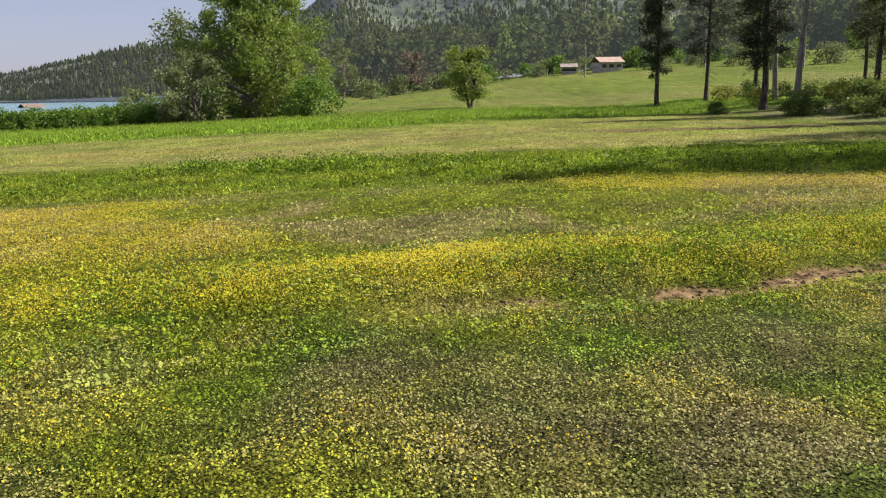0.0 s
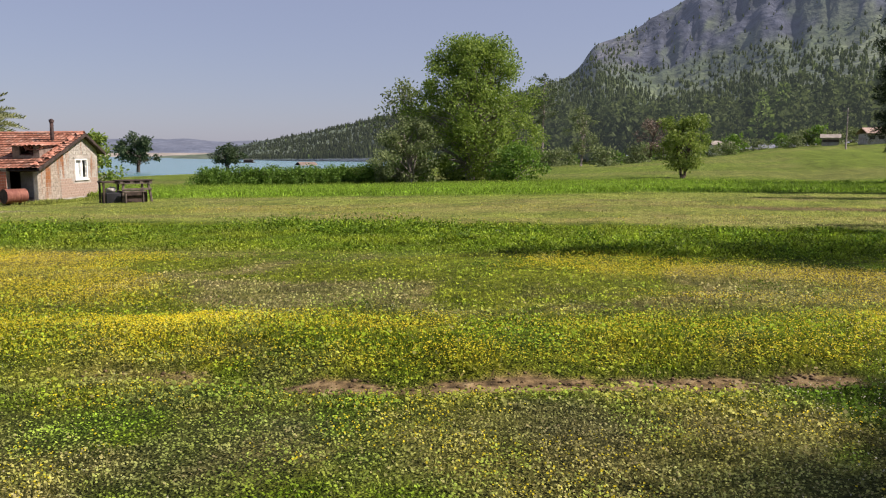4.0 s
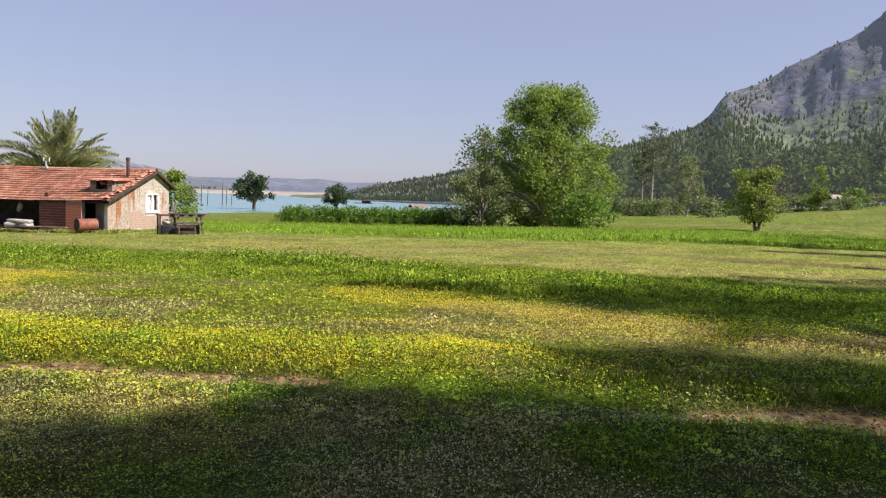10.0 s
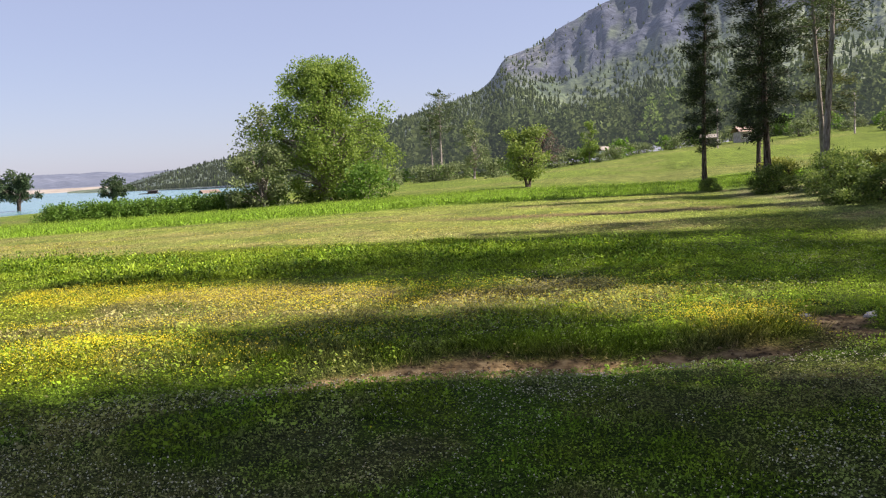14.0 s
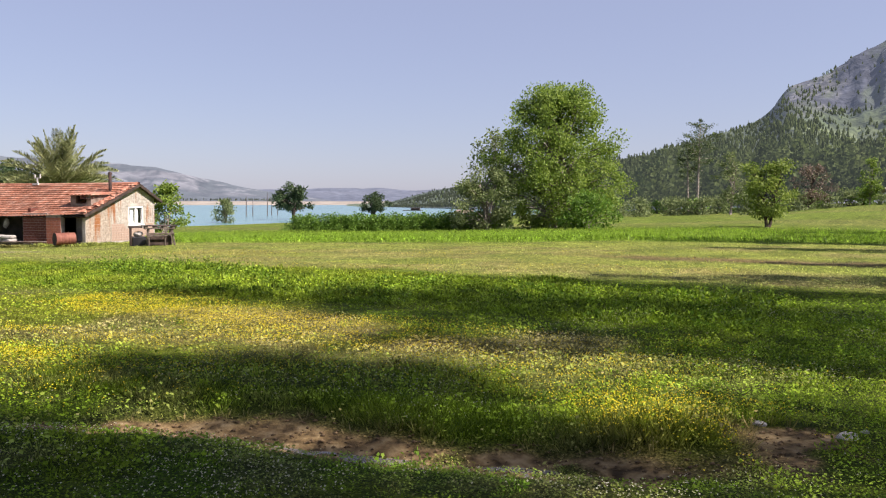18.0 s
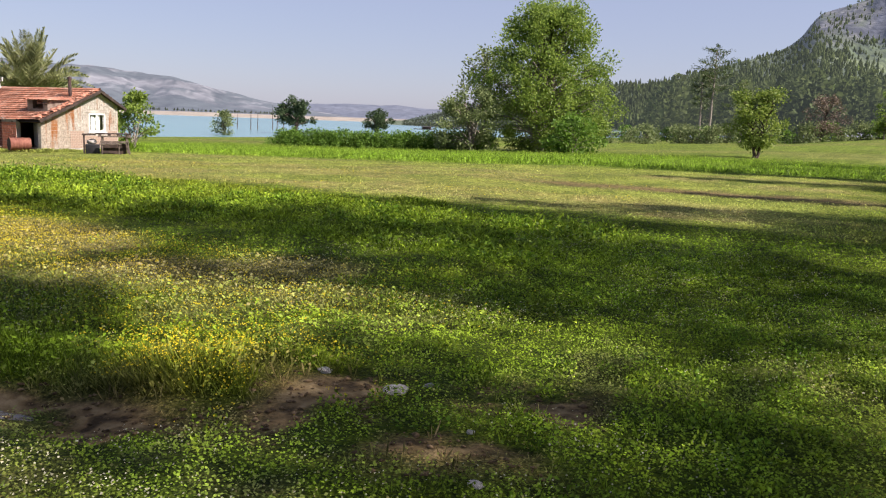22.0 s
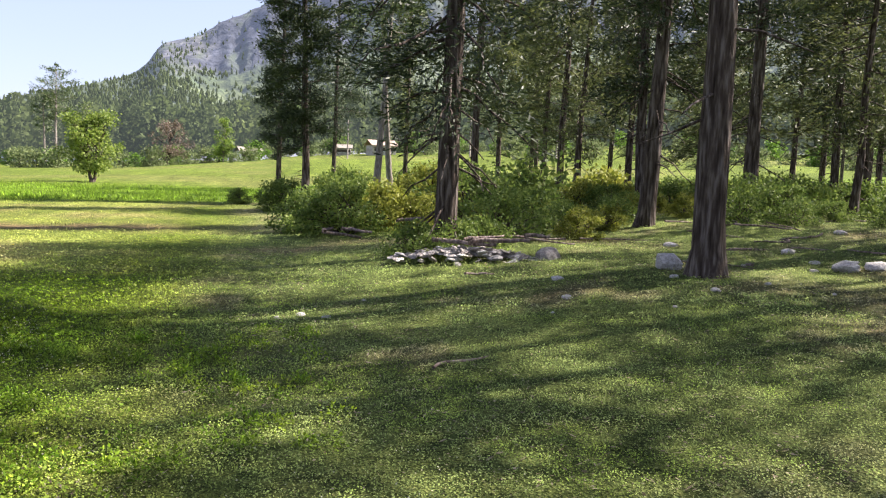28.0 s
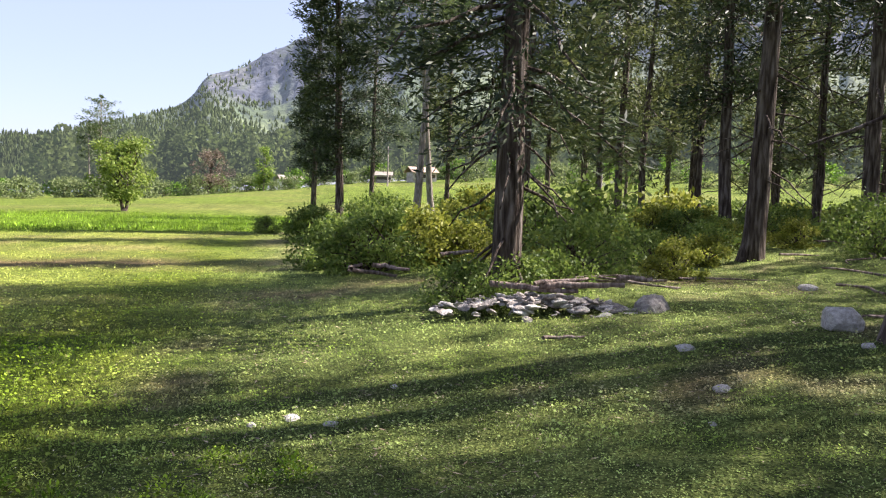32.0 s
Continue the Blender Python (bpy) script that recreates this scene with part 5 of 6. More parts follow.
coursed(panel, -3.93, -2.34, -0.05, 1.59, -0.222, 0.26, 0.145, M_DARKBRICK, "brick", seed=2)


def free(y0, y1, z0, z1):
    lim = min(float(roof_z(max(0, y0))), float(roof_z(y1))) - 0.12
    return z1 < lim and not (y1 > WY0 - 0.1 and y0 < WY1 + 0.1 and z1 > WZ0 - 0.12 and z0 < WZ1 + 0.14)


coursed(gable, 0.02, 2.08, 0.0, 3.2, -0.018, 0.40, 0.20, M_GABLE2, "block", "y", free, 3)
coursed(gable, 2.12, 6.08, 0.0, 1.0, 0.002, 0.28, 0.14, M_PINKBRICK, "brick", "y", free, 4)
coursed(gable, 2.12, 6.08, 1.0, 3.2, 0.002, 0.40, 0.20, M_GABLE, "block", "y", free, 5)


def roof():
    root = part("roof", None, house, "sagging roof of weathered red clay tiles")
    pitch, sag = 0.33, 0.05

    def slope(y0, z0, y1, z1, l0, l1, name):
        """Rows of half-round tiles from eave to ridge; l0 and l1 are where they end at eave and ridge."""
        n = int(np.hypot(y1 - y0, z1 - z0) / pitch)
        xs = np.linspace(0, 1, 300)
        rows_v, tones = [], []
        rng = np.random.default_rng(n)
        for k in range(n):
            tone = 0.62 + 0.55 * rng.random(90)
            pale = rng.random(90) ** 3
            for e, lift in ((0.0, 0.055), (1.0, 0.018)):
                t = (k + e) / n
                ln = l0 + (l1 - l0) * t
                x = 0.28 - (ln + 0.28) * xs
                wave = 0.028 * np.abs(np.sin(x * np.pi / 0.23))
                dip = -sag * np.sin(np.pi * np.clip(-x / 12, 0, 1)) * (1 + 1.6 * (1 - t)) + 0.03 * (vnoise(x, x * 0 + t * 4, 1.2, k) - 0.5)
                q = np.clip((-x / 0.23).astype(int) + 3, 0, 89)
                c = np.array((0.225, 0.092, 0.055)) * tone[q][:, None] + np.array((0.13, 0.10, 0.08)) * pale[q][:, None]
                # shading of the courses painted in: lower edges lightened, upper ones darkened
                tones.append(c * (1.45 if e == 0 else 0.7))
                rows_v.append(np.stack([x, np.full_like(x, y0 + (y1 - y0) * t), z0 + (z1 - z0) * t + lift + wave + dip], -1))
        v = np.concatenate(rows_v)
        m = len(xs)
        i, j = np.meshgrid(np.arange(2 * n - 1), np.arange(m - 1), indexing="ij")
        f = np.stack([i * m + j, i * m + j + 1, (i + 1) * m + j + 1, (i + 1) * m + j], -1).reshape(-1, 4)
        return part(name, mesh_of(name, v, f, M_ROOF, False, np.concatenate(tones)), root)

    slope(-0.35, NEAR_EAVE - 0.13, APEX, 3.30, LONG, 11.2, "tiles")
    slope(DEEP + 0.3, FAR_EAVE - 0.14, APEX, 3.30, LONG, 11.2, "tiles")
    hip_v, hip_f = [(-LONG, -0.35, NEAR_EAVE - 0.2), (-LONG, DEEP + 0.3, FAR_EAVE - 0.2), (-11.2, APEX, 3.32), (-11.2, APEX + 0.02, 3.32)], [(0, 2, 3, 1)]
    part("hip", mesh_of("hip", hip_v, hip_f, M_TILE), root)
    for k in range(34):
        x = 0.2 - k * 0.335
        z = 3.36 - 0.05 * math.sin(math.pi * min(1, max(0, -x / 12)))
        th = np.linspace(0, np.pi, 7)
        v = np.concatenate([np.stack([np.full(7, x + a), APEX + r * np.cos(th), z - 0.03 + r * np.sin(th)], -1) for a, r in ((0.0, 0.115), (-0.36, 0.10))])
        part("ridge_tile", mesh_of("ridge_tile", v, [(i, i + 1, i + 8, i + 7) for i in range(6)], M_TILE, True), root)
    deck = join([([(0.25, -0.33, NEAR_EAVE - 0.22), (-LONG + 0.1, -0.33, NEAR_EAVE - 0.30), (-11.2, APEX, 3.18), (0.25, APEX, 3.22)], [(0, 1, 2, 3)]), ([(0.25, DEEP + 0.28, FAR_EAVE - 0.2), (-LONG + 0.1, DEEP + 0.28, FAR_EAVE - 0.2), (-11.2, APEX, 3.18), (0.25, APEX, 3.22)], [(3, 2, 1, 0)])])
    part("roof_deck", mesh_of("roof_deck", *deck, M_DARKWOOD), root)
    for y0, z0, y1, z1 in ((-0.36, NEAR_EAVE - 0.16, APEX, 3.27), (DEEP + 0.32, FAR_EAVE - 0.15, APEX, 3.27)):
        a = math.atan2(z1 - z0, abs(y1 - y0))
        ln = math.hypot(y1 - y0, z1 - z0)
        sgn = 1 if y1 > y0 else -1
        board("barge_board", root, (0.20, 0.30, 0, ln, -0.11, 0.05), M_DARKWOOD, "", 0.01, pose(0, y0, z0, math.degrees(a) * sgn if sgn > 0 else 180 - math.degrees(a), 0, 0) if sgn > 0 else pose(0.5, y0, z0, math.degrees(a), 0, 180))


roof()
rng = np.random.default_rng(520)
for k in range(30):
    y = rng.uniform(-0.3, 4.2) if k < 20 else rng.uniform(0.8, 1.7)
    x = rng.uniform(-0.25, 0.2) if k < 20 else rng.uniform(-1.75, -0.3)
    z = float(roof_z(max(y, 0.0))) + (0.08 if k < 20 else 0.42)
    th = np.linspace(0, np.pi, 5)
    v = np.concatenate([np.stack([0.11 * np.cos(th), np.full(5, a), 0.05 * np.sin(th)], -1) for a in (-0.17, 0.17)])
    ob = part("broken_tile", mesh_of("broken_tile", v, [(i, i + 1, i + 6, i + 5) for i in range(4)], M_TILE, True), house)
    ob.matrix_basis = pose(x, y, z, 20 + rng.normal() * 9, rng.normal() * 10, rng.normal() * 35)
board("eave_beam", house, (-LONG, 0.0, -0.1, 0.02, 1.38, 1.5), M_DARKWOOD)
for x in (-7.0, -10.7, -14.3):
    board("porch_post", house, (x - 0.07, x + 0.07, -0.02, 0.12, 0, 1.5), M_OLDWOOD)
for k in range(16):
    board("rafter", house, (-0.8 - k * 0.85, -0.72 - k * 0.85, -0.3, 3.0, 1.30, 1.40), M_DARKWOOD, "", 0.006, pose(0, 0, 0.05, 0, 0, 0) @ pose(0, -0.3, 1.35, 20, 0, 0) @ pose(0, 0.3, -1.35))

# window of the gable
win = part("window_1", None, house, "white framed window with drawn white curtains")
cy, cz = (WY0 + WY1) / 2, (WZ0 + WZ1) / 2
for nm, d in (("frame_side", (-0.10, 0.02, WY0, WY0 + 0.09, WZ0, WZ1)), ("frame_side", (-0.10, 0.02, WY1 - 0.09, WY1, WZ0, WZ1)), ("frame_rail", (-0.10, 0.02, WY0 + 0.09, WY1 - 0.09, WZ1 - 0.09, WZ1)), ("frame_rail", (-0.10, 0.02, WY0 + 0.09, WY1 - 0.09, WZ0, WZ0 + 0.09)), ("mullion", (-0.09, 0.015, cy - 0.06, cy + 0.06, WZ0 + 0.09, WZ1 - 0.09)), ("window_sill", (-0.05, 0.07, WY0 - 0.08, WY1 + 0.08, WZ0 - 0.07, WZ0 - 0.005)), ("lintel", (-0.05, 0.035, WY0 - 0.15, WY1 + 0.15, WZ1 + 0.01, WZ1 + 0.10))):
    board(nm, win, d, M_RENDER if nm == "lintel" else M_WHITE_PAINT, "", 0.008)
for a, b in ((WY0 + 0.09, cy - 0.06), (cy + 0.06, WY1 - 0.09)):
    g = part("pane", mesh_of("pane", *box(-0.05, -0.044, a, b, WZ0 + 0.09, WZ1 - 0.09), M_GLASS), win)
    g.visible_shadow = False
for a, b in ((WY0 + 0.32, cy - 0.08), (cy + 0.12, WY1 - 0.32)):
    u = np.linspace(0, 1, 22)
    v = np.concatenate([np.stack([-0.13 + 0.025 * np.sin(u * 26), a + (b - a) * u, np.full(22, z)], -1) for z in (WZ0 + 0.05, WZ1 - 0.05)])
    part("curtain", mesh_of("curtain", v, [(k, k + 1, k + 23, k + 22) for k in range(21)], M_CURTAIN, True), win)
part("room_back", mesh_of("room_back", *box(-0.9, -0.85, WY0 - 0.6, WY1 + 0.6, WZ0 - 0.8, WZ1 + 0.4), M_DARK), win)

# stove pipe, little dormer and roof vent
pipe = part("stove_pipe", mesh_of("stove_pipe", *tube([(-0.95, 3.3, 2.5), (-0.95, 3.3, 3.0), (-0.95, 3.3, 3.85)], [0.10, 0.095, 0.09], 12), M_PIPE, True), house, "rusty dark stove pipe")
part("pipe_cap", mesh_of("pipe_cap", *tube([(-0.95, 3.3, 3.84), (-0.95, 3.3, 3.95), (-0.95, 3.3, 4.02)], [0.12, 0.13, 0.05], 12), M_PIPE, True), pipe)
dormer = part("dormer", mesh_of("dormer", *join([box(-1.7, -1.35, 0.9, 1.0, 1.8, 2.62), box(-0.65, -0.35, 0.9, 1.0, 1.8, 2.62), box(-1.35, -0.65, 0.9, 1.0, 1.8, 2.15), box(-1.7, -1.6, 1.0, 2.2, 1.8, 2.62), box(-0.45, -0.35, 1.0, 2.2, 1.8, 2.62), box(-1.6, -0.45, 2.1, 2.2, 1.9, 2.62)]), M_OLDWOOD), house, "small weathered dormer in the roof")
for k in range(7):
    th = np.linspace(0, np.pi, 6)
    x = -1.78 + k * 0.235
    v = np.concatenate([np.stack([x + 0.12 + 0.12 * np.cos(th), np.full(6, y), 2.62 + z + 0.06 * np.sin(th)], -1) for y, z in ((0.7, 0.0), (2.5, 0.14))])
    part("dormer_tile", mesh_of("dormer_tile", v, [(i, i + 1, i + 7, i + 6) for i in range(5)], M_TILE, True), dormer)
vent = part("roof_vent", mesh_of("roof_vent", *tube([(-7.1, APEX, 3.2), (-7.1, APEX, 3.45), (-7.1, APEX, 3.72)], [0.06, 0.05, 0.05], 10), M_OLDPAINT, True), house, "weathered white vent pipe with a forked cap")
part("cap", mesh_of("cap", *join([box(-7.32, -6.88, APEX - 0.04, APEX + 0.04, 3.70, 3.76), box(-7.33, -7.26, APEX - 0.04, APEX + 0.04, 3.75, 3.95), box(-6.94, -6.87, APEX - 0.04, APEX + 0.04, 3.75, 3.95)]), M_OLDPAINT), vent)
part("flashing", mesh_of("flashing", *box(-7.3, -6.9, APEX - 0.22, APEX + 0.1, 3.28, 3.40), M_OLDPAINT), vent)


def in_yard(x, y, z=0.0, turn=0.0):
    return HOUSE @ pose(x, y, z, 0, 0, turn)


def drum():
    root = thing("oil_drum", in_yard(-0.78, -0.72, 0.25, 60) @ Matrix.Scale(1.12, 4), "rusty oil drum lying on its side against the brick pier", "drum")
    u = np.linspace(-0.45, 0.45, 33)
    r = 0.30 + 0.012 * (np.abs(np.abs(u) - 0.15) < 0.03) + 0.012 * (np.abs(u) > 0.42)
    part("body", mesh_of("body", *tube(np.stack([u, 0 * u, 0 * u], -1), r, 28), M_RUST, True), root)
    th = np.linspace(0, 2 * np.pi, 28, endpoint=False)
    v = np.concatenate([np.stack([0 * th - 0.455, 0.295 * np.cos(th), 0.295 * np.sin(th)], -1), [[-0.45, 0, 0]]])
    part("lid", mesh_of("lid", v, [(28, k, (k + 1) % 28) for k in range(28)], M_DARKWOOD), root, "dark round end of the drum")


drum()


def sacks():
    for k, (x, y, z, lx, ly, lz, tu) in enumerate(((-5.05, -0.9, 0.22, 0.40, 0.27, 0.13, 8), (-4.3, -0.85, 0.21, 0.38, 0.25, 0.12, -14), (-4.95, -0.88, 0.43, 0.38, 0.24, 0.11, -6), (-4.3, -0.9, 0.42, 0.36, 0.23, 0.10, 12))):
        bm = bmesh.new()
        bmesh.ops.create_icosphere(bm, subdivisions=3, radius=1)
        for v in bm.verts:
            c = v.co
            c.x, c.y, c.z = (math.copysign(abs(c.x) ** 0.4, c.x), math.copysign(abs(c.y) ** 0.45, c.y), math.copysign(abs(c.z) ** 0.5, c.z))
            c *= 1 + 0.12 * noise.noise(c * 2.3 + Vector((k * 7, 0, 0)))
        ob = new("sack", mesh_bm("sack", bm, M_SACK, True))
        ob.matrix_world = in_yard(x, y, z - 0.1, tu) @ Matrix.Diagonal((lx, ly, lz, 1))
        tagged(ob, "bulging pale sack stacked before the porch", "sack", "sacks before the porch")
    for k in range(3):
        ob = new("plank", mesh_bm("plank", worn_box(-0.9, 0.9, -0.09, 0.09, 0, 0.05, 0.008), M_OLDWOOD))
        ob.matrix_world = in_yard(-4.3 + 0.9 * k, -1.1 - 0.06 * k, 0.03 + 0.02 * k, 6 * k - 8)
        tagged(ob, "loose grey plank on the ground by the house", "plank", "planks by the house")


sacks()
blue = thing("low_bench", in_yard(-8.3, 0.5, 0.04), "low blue painted bench in the porch", "bench")
board("seat", blue, (-0.9, 0.9, -0.2, 0.25, 0.24, 0.30), M_BLUE)
for x in (-0.8, 0.72):
    board("leg", blue, (x, x + 0.08, -0.15, 0.2, 0, 0.24), M_BLUE)
chest = thing("wooden_chest", in_yard(-10.2, 0.6, 0.04), "brown wooden chest in the porch", "chest")
board("body", chest, (-0.9, 0.7, -0.3, 0.4, 0, 0.34), M_OLDWOOD, "", 0.02)
board("lid", chest, (-0.93, 0.73, -0.33, 0.43, 0.343, 0.40), M_OLDWOOD, "", 0.015)
hanging = new("hanging_bundle", mesh_of("hanging_bundle", *tube([(0, 0, 0.25), (0.05, 0, 0.18), (0, 0.02, 0.0), (-0.04, 0, -0.2), (0, 0, -0.3)], [0.02, 0.1, 0.16, 0.12, 0.03], 9, 0.4, np.random.default_rng(5)), M_SACK, True))
hanging.matrix_world = in_yard(-5.6, 0.3, 1.05)
tagged(hanging, "pale bundle hanging in the porch", "bundle")


def pallet_table():
    """The makeshift table of old pallets beside the gable, with a dark crate under it."""
    root = thing("pallet_table", pose(-23.6, 32.7, float(lie(-23.6, 32.7)), 0, 0, 54), "makeshift table of grey pallets over a dark crate beside the farmhouse", "table")
    for x, lean in ((-0.35, -3), (1.0, 9), (-0.3, -2), (0.95, 6)):
        y = -0.52 if lean in (-3, 9) else 0.45
        board("leg", root, (-0.05, 0.05, 0, 0.1, 0, 0.92), M_PALLET, "", 0.01, pose(x, y, 0, 0, -lean, 0))
    for k in range(4):
        board("deck_board", root, (-0.5, 1.02, -0.58 + k * 0.29, -0.40 + k * 0.29, 0.90, 0.935), M_PALLET)
    for i in range(4):
        for y in (-0.57, -0.04, 0.42):
            board("spacer_block", root, (-0.48 + i * 0.45, -0.34 + i * 0.45, y, y + 0.12, 0.938, 1.04), M_PALLET)
    for k in range(5):
        board("top_board", root, (-0.62, 1.12, -0.6 + k * 0.235, -0.44 + k * 0.235, 1.043 + 0.008 * (k % 2), 1.08 + 0.008 * (k % 2)), M_DARKWOOD)
    board("side_top", root, (-1.25, -0.60, -0.45, 0.35, 0.96, 1.03), M_DARKWOOD)
    for y in (-0.42, 0.26):
        board("side_leg", root, (-1.2, -1.12, y, y + 0.08, 0, 0.955), M_DARKWOOD)
    board("rail", root, (-0.42, 0.98, -0.60, -0.55, 0.60, 0.70), M_PALLET)
    board("bench_seat", root, (-0.45, 0.6, -0.95, -0.66, 0.52, 0.57), M_PALLET)
    for x in (-0.35, 0.45):
        board("bench_leg", root, (x, x + 0.06, -0.9, -0.72, 0, 0.518), M_PALLET)
    crate = board("crate", root, (-1.1, -0.42, -0.5, 0.3, 0, 0.5), M_TARP, "black crate", 0.03)
    board("crate", root, (-0.3, 0.85, -0.3, 0.4, 0, 0.55), M_DARKWOOD, "dark wooden crate", 0.02)
    rng = np.random.default_rng(8)
    bm = bmesh.new()
    bmesh.ops.create_icosphere(bm, subdivisions=3, radius=1)
    for v in bm.verts:
        v.co *= 1 + 0.3 * noise.noise(v.co * 1.8)
        v.co.x, v.co.y, v.co.z = v.co.x * 0.24, v.co.y * 0.2, v.co.z * 0.15
    bag = new("plastic_sack", mesh_bm("plastic_sack", bm, M_SACK, True))
    bag.matrix_world = root.matrix_world @ pose(-0.78, -0.2, 0.63)
    tagged(bag, "crumpled pale plastic sack lying on the black crate", "sack")
    return root


pallet_table()

# ---- far things ----


def far_house(x, y, w, d, h, turn, label, wall, roof_mat):
    root = thing("house", at(x, y, turn), label, "house", "houses beyond the field")
    part("wall", mesh_of("wall", *box(-w, w, -d, d, -1, h), wall), root)
    v = [(-w - 0.4, -d - 0.5, h - 0.1), (w + 0.4, -d - 0.5, h - 0.1), (w + 0.4, 0, h + d * 0.5), (-w - 0.4, 0, h + d * 0.5), (-w - 0.4, d + 0.5, h - 0.1), (w + 0.4, d + 0.5, h - 0.1)]
    f = [(0, 1, 2, 3), (3, 2, 5, 4)]
    top = [(a, b, c + 0.15) for a, b, c in v]
    part("roof", mesh_of("roof", v + top, f + [tuple(i + 6 for i in q) for q in f] + [(0, 1, 7, 6), (4, 5, 11, 10)], roof_mat), root)
    for k in range(3):
        xx = -w + w * 2 * (k + 0.5) / 3
        wn_ = part("window", mesh_of("window", *box(xx - 0.5, xx + 0.5, -d - 0.03, -d + 0.05, h * 0.4, h * 0.78), M_DARK), root)
        part("sill", mesh_of("sill", *box(xx - 0.6, xx + 0.6, -d - 0.1, -d, h * 0.36, h * 0.4 - 0.01), M_WHITE_PAINT), wn_)


far_house(38.5, 170, 2.5, 2.0, 1.9, 12, "small pale house with an orange tiled roof beyond the field", M_RENDER, M_PINKBRICK)
far_house(31.5, 176, 1.5, 1.3, 1.5, -8, "low pale shed beyond the field", M_RENDER, M_SAND)
far_house(12.0, 196, 2.4, 1.8, 2.2, 15, "small white hut among the shrubs at the forest edge", M_WHITE_PAINT, M_SAND)
far_house(-112, 236, 2.6, 2.0, 2.0, 50, "pale hut with a brown roof on the lake shore", M_RENDER, M_OLDWOOD)


def pole(x, y, h, label):
    root = thing("utility_pole", at(x, y), label, "pole", "utility poles")
    part("post", mesh_of("post", *tube([(0, 0, 0), (0, 0, h * 0.5), (0, 0, h)], [0.14, 0.12, 0.09], 8), M_PALEBARK, True), root)
    part("crossarm", mesh_of("crossarm", *box(-0.8, 0.8, -0.06, 0.06, h - 0.6, h - 0.45), M_PALEBARK), root)


for x, y in ((29.5, 150.0), (52.0, 150.0), (62.0, 132.0)):
    pole(x, y, 7.0, "grey utility pole at the far side of the field")

for k, (b, h) in enumerate(((-43.35, 5.0), (-42.9, 4.2), (-41.9, 6.2), (-41.6, 4.8), (-44.3, 3.6), (-41.2, 3.2))):
    r = 205 + 4 * k
    x, y = polar(b, r)
    ob = new("dead_tree", mesh_of("dead_tree", *tube([(0, 0, -1), (0.1, 0, h * 0.5), (0.05, 0.1, h)], [0.12, 0.09, 0.04], 7), M_DARKWOOD, True))
    ob.matrix_world = pose(x + 10.8, y + 3.9, WATER)
    tagged(ob, "bare dead trunk standing in the lake", "dead tree", "dead trunks in the lake")

raft = thing("raft", pose(-165, 290, WATER, 0, 0, 20) @ Matrix.Scale(0.55, 4), "dark floating hut on the lake", "raft")
part("deck", mesh_of("deck", *box(-7, 7, -3, 3, -0.2, 0.5), M_DARKWOOD), raft)
part("cabin", mesh_of("cabin", *box(-1, 5.5, -2, 2, 0.5, 1.9), M_DARKWOOD), raft)
part("cabin_roof", mesh_of("cabin_roof", *box(-1.6, 6.2, -2.5, 2.5, 1.904, 2.15), M_OLDWOOD), raft)

# shrubs along the far edge of the field
olive = plant("far_shrub", broadleaf(601, 3.0, 0.06, 3.0, 0.05, 24, 700, 0.5, 4, 0.34), at(-30, 150), "grey-green shrub at the far edge of the field", "shrub", "shrubs at the field's end", M_SILVER, M_BARK)
dark = plant("far_shrub", broadleaf(602, 3.4, 0.08, 2.6, 0.05, 24, 700, 0.5, 3, 0.34), at(-36, 140), "dark green shrub at the far edge of the field", "shrub", "shrubs at the field's end", M_HEDGE, M_BARK)
rng = np.random.default_rng(603)
for k in range(86):
    b = -24 + 76 * (k + rng.random()) / 86
    r = np.interp(b, (-24, -5, 10, 25, 55), (140, 176, 176, 150, 120)) + rng.normal() * 10 + (k % 3) * 12
    x, y = polar(b, r)
    repeat((olive, olive, dark)[k % 3], at(x + 8, y + 3, 61 * k, 0.55 + 0.6 * rng.random()))


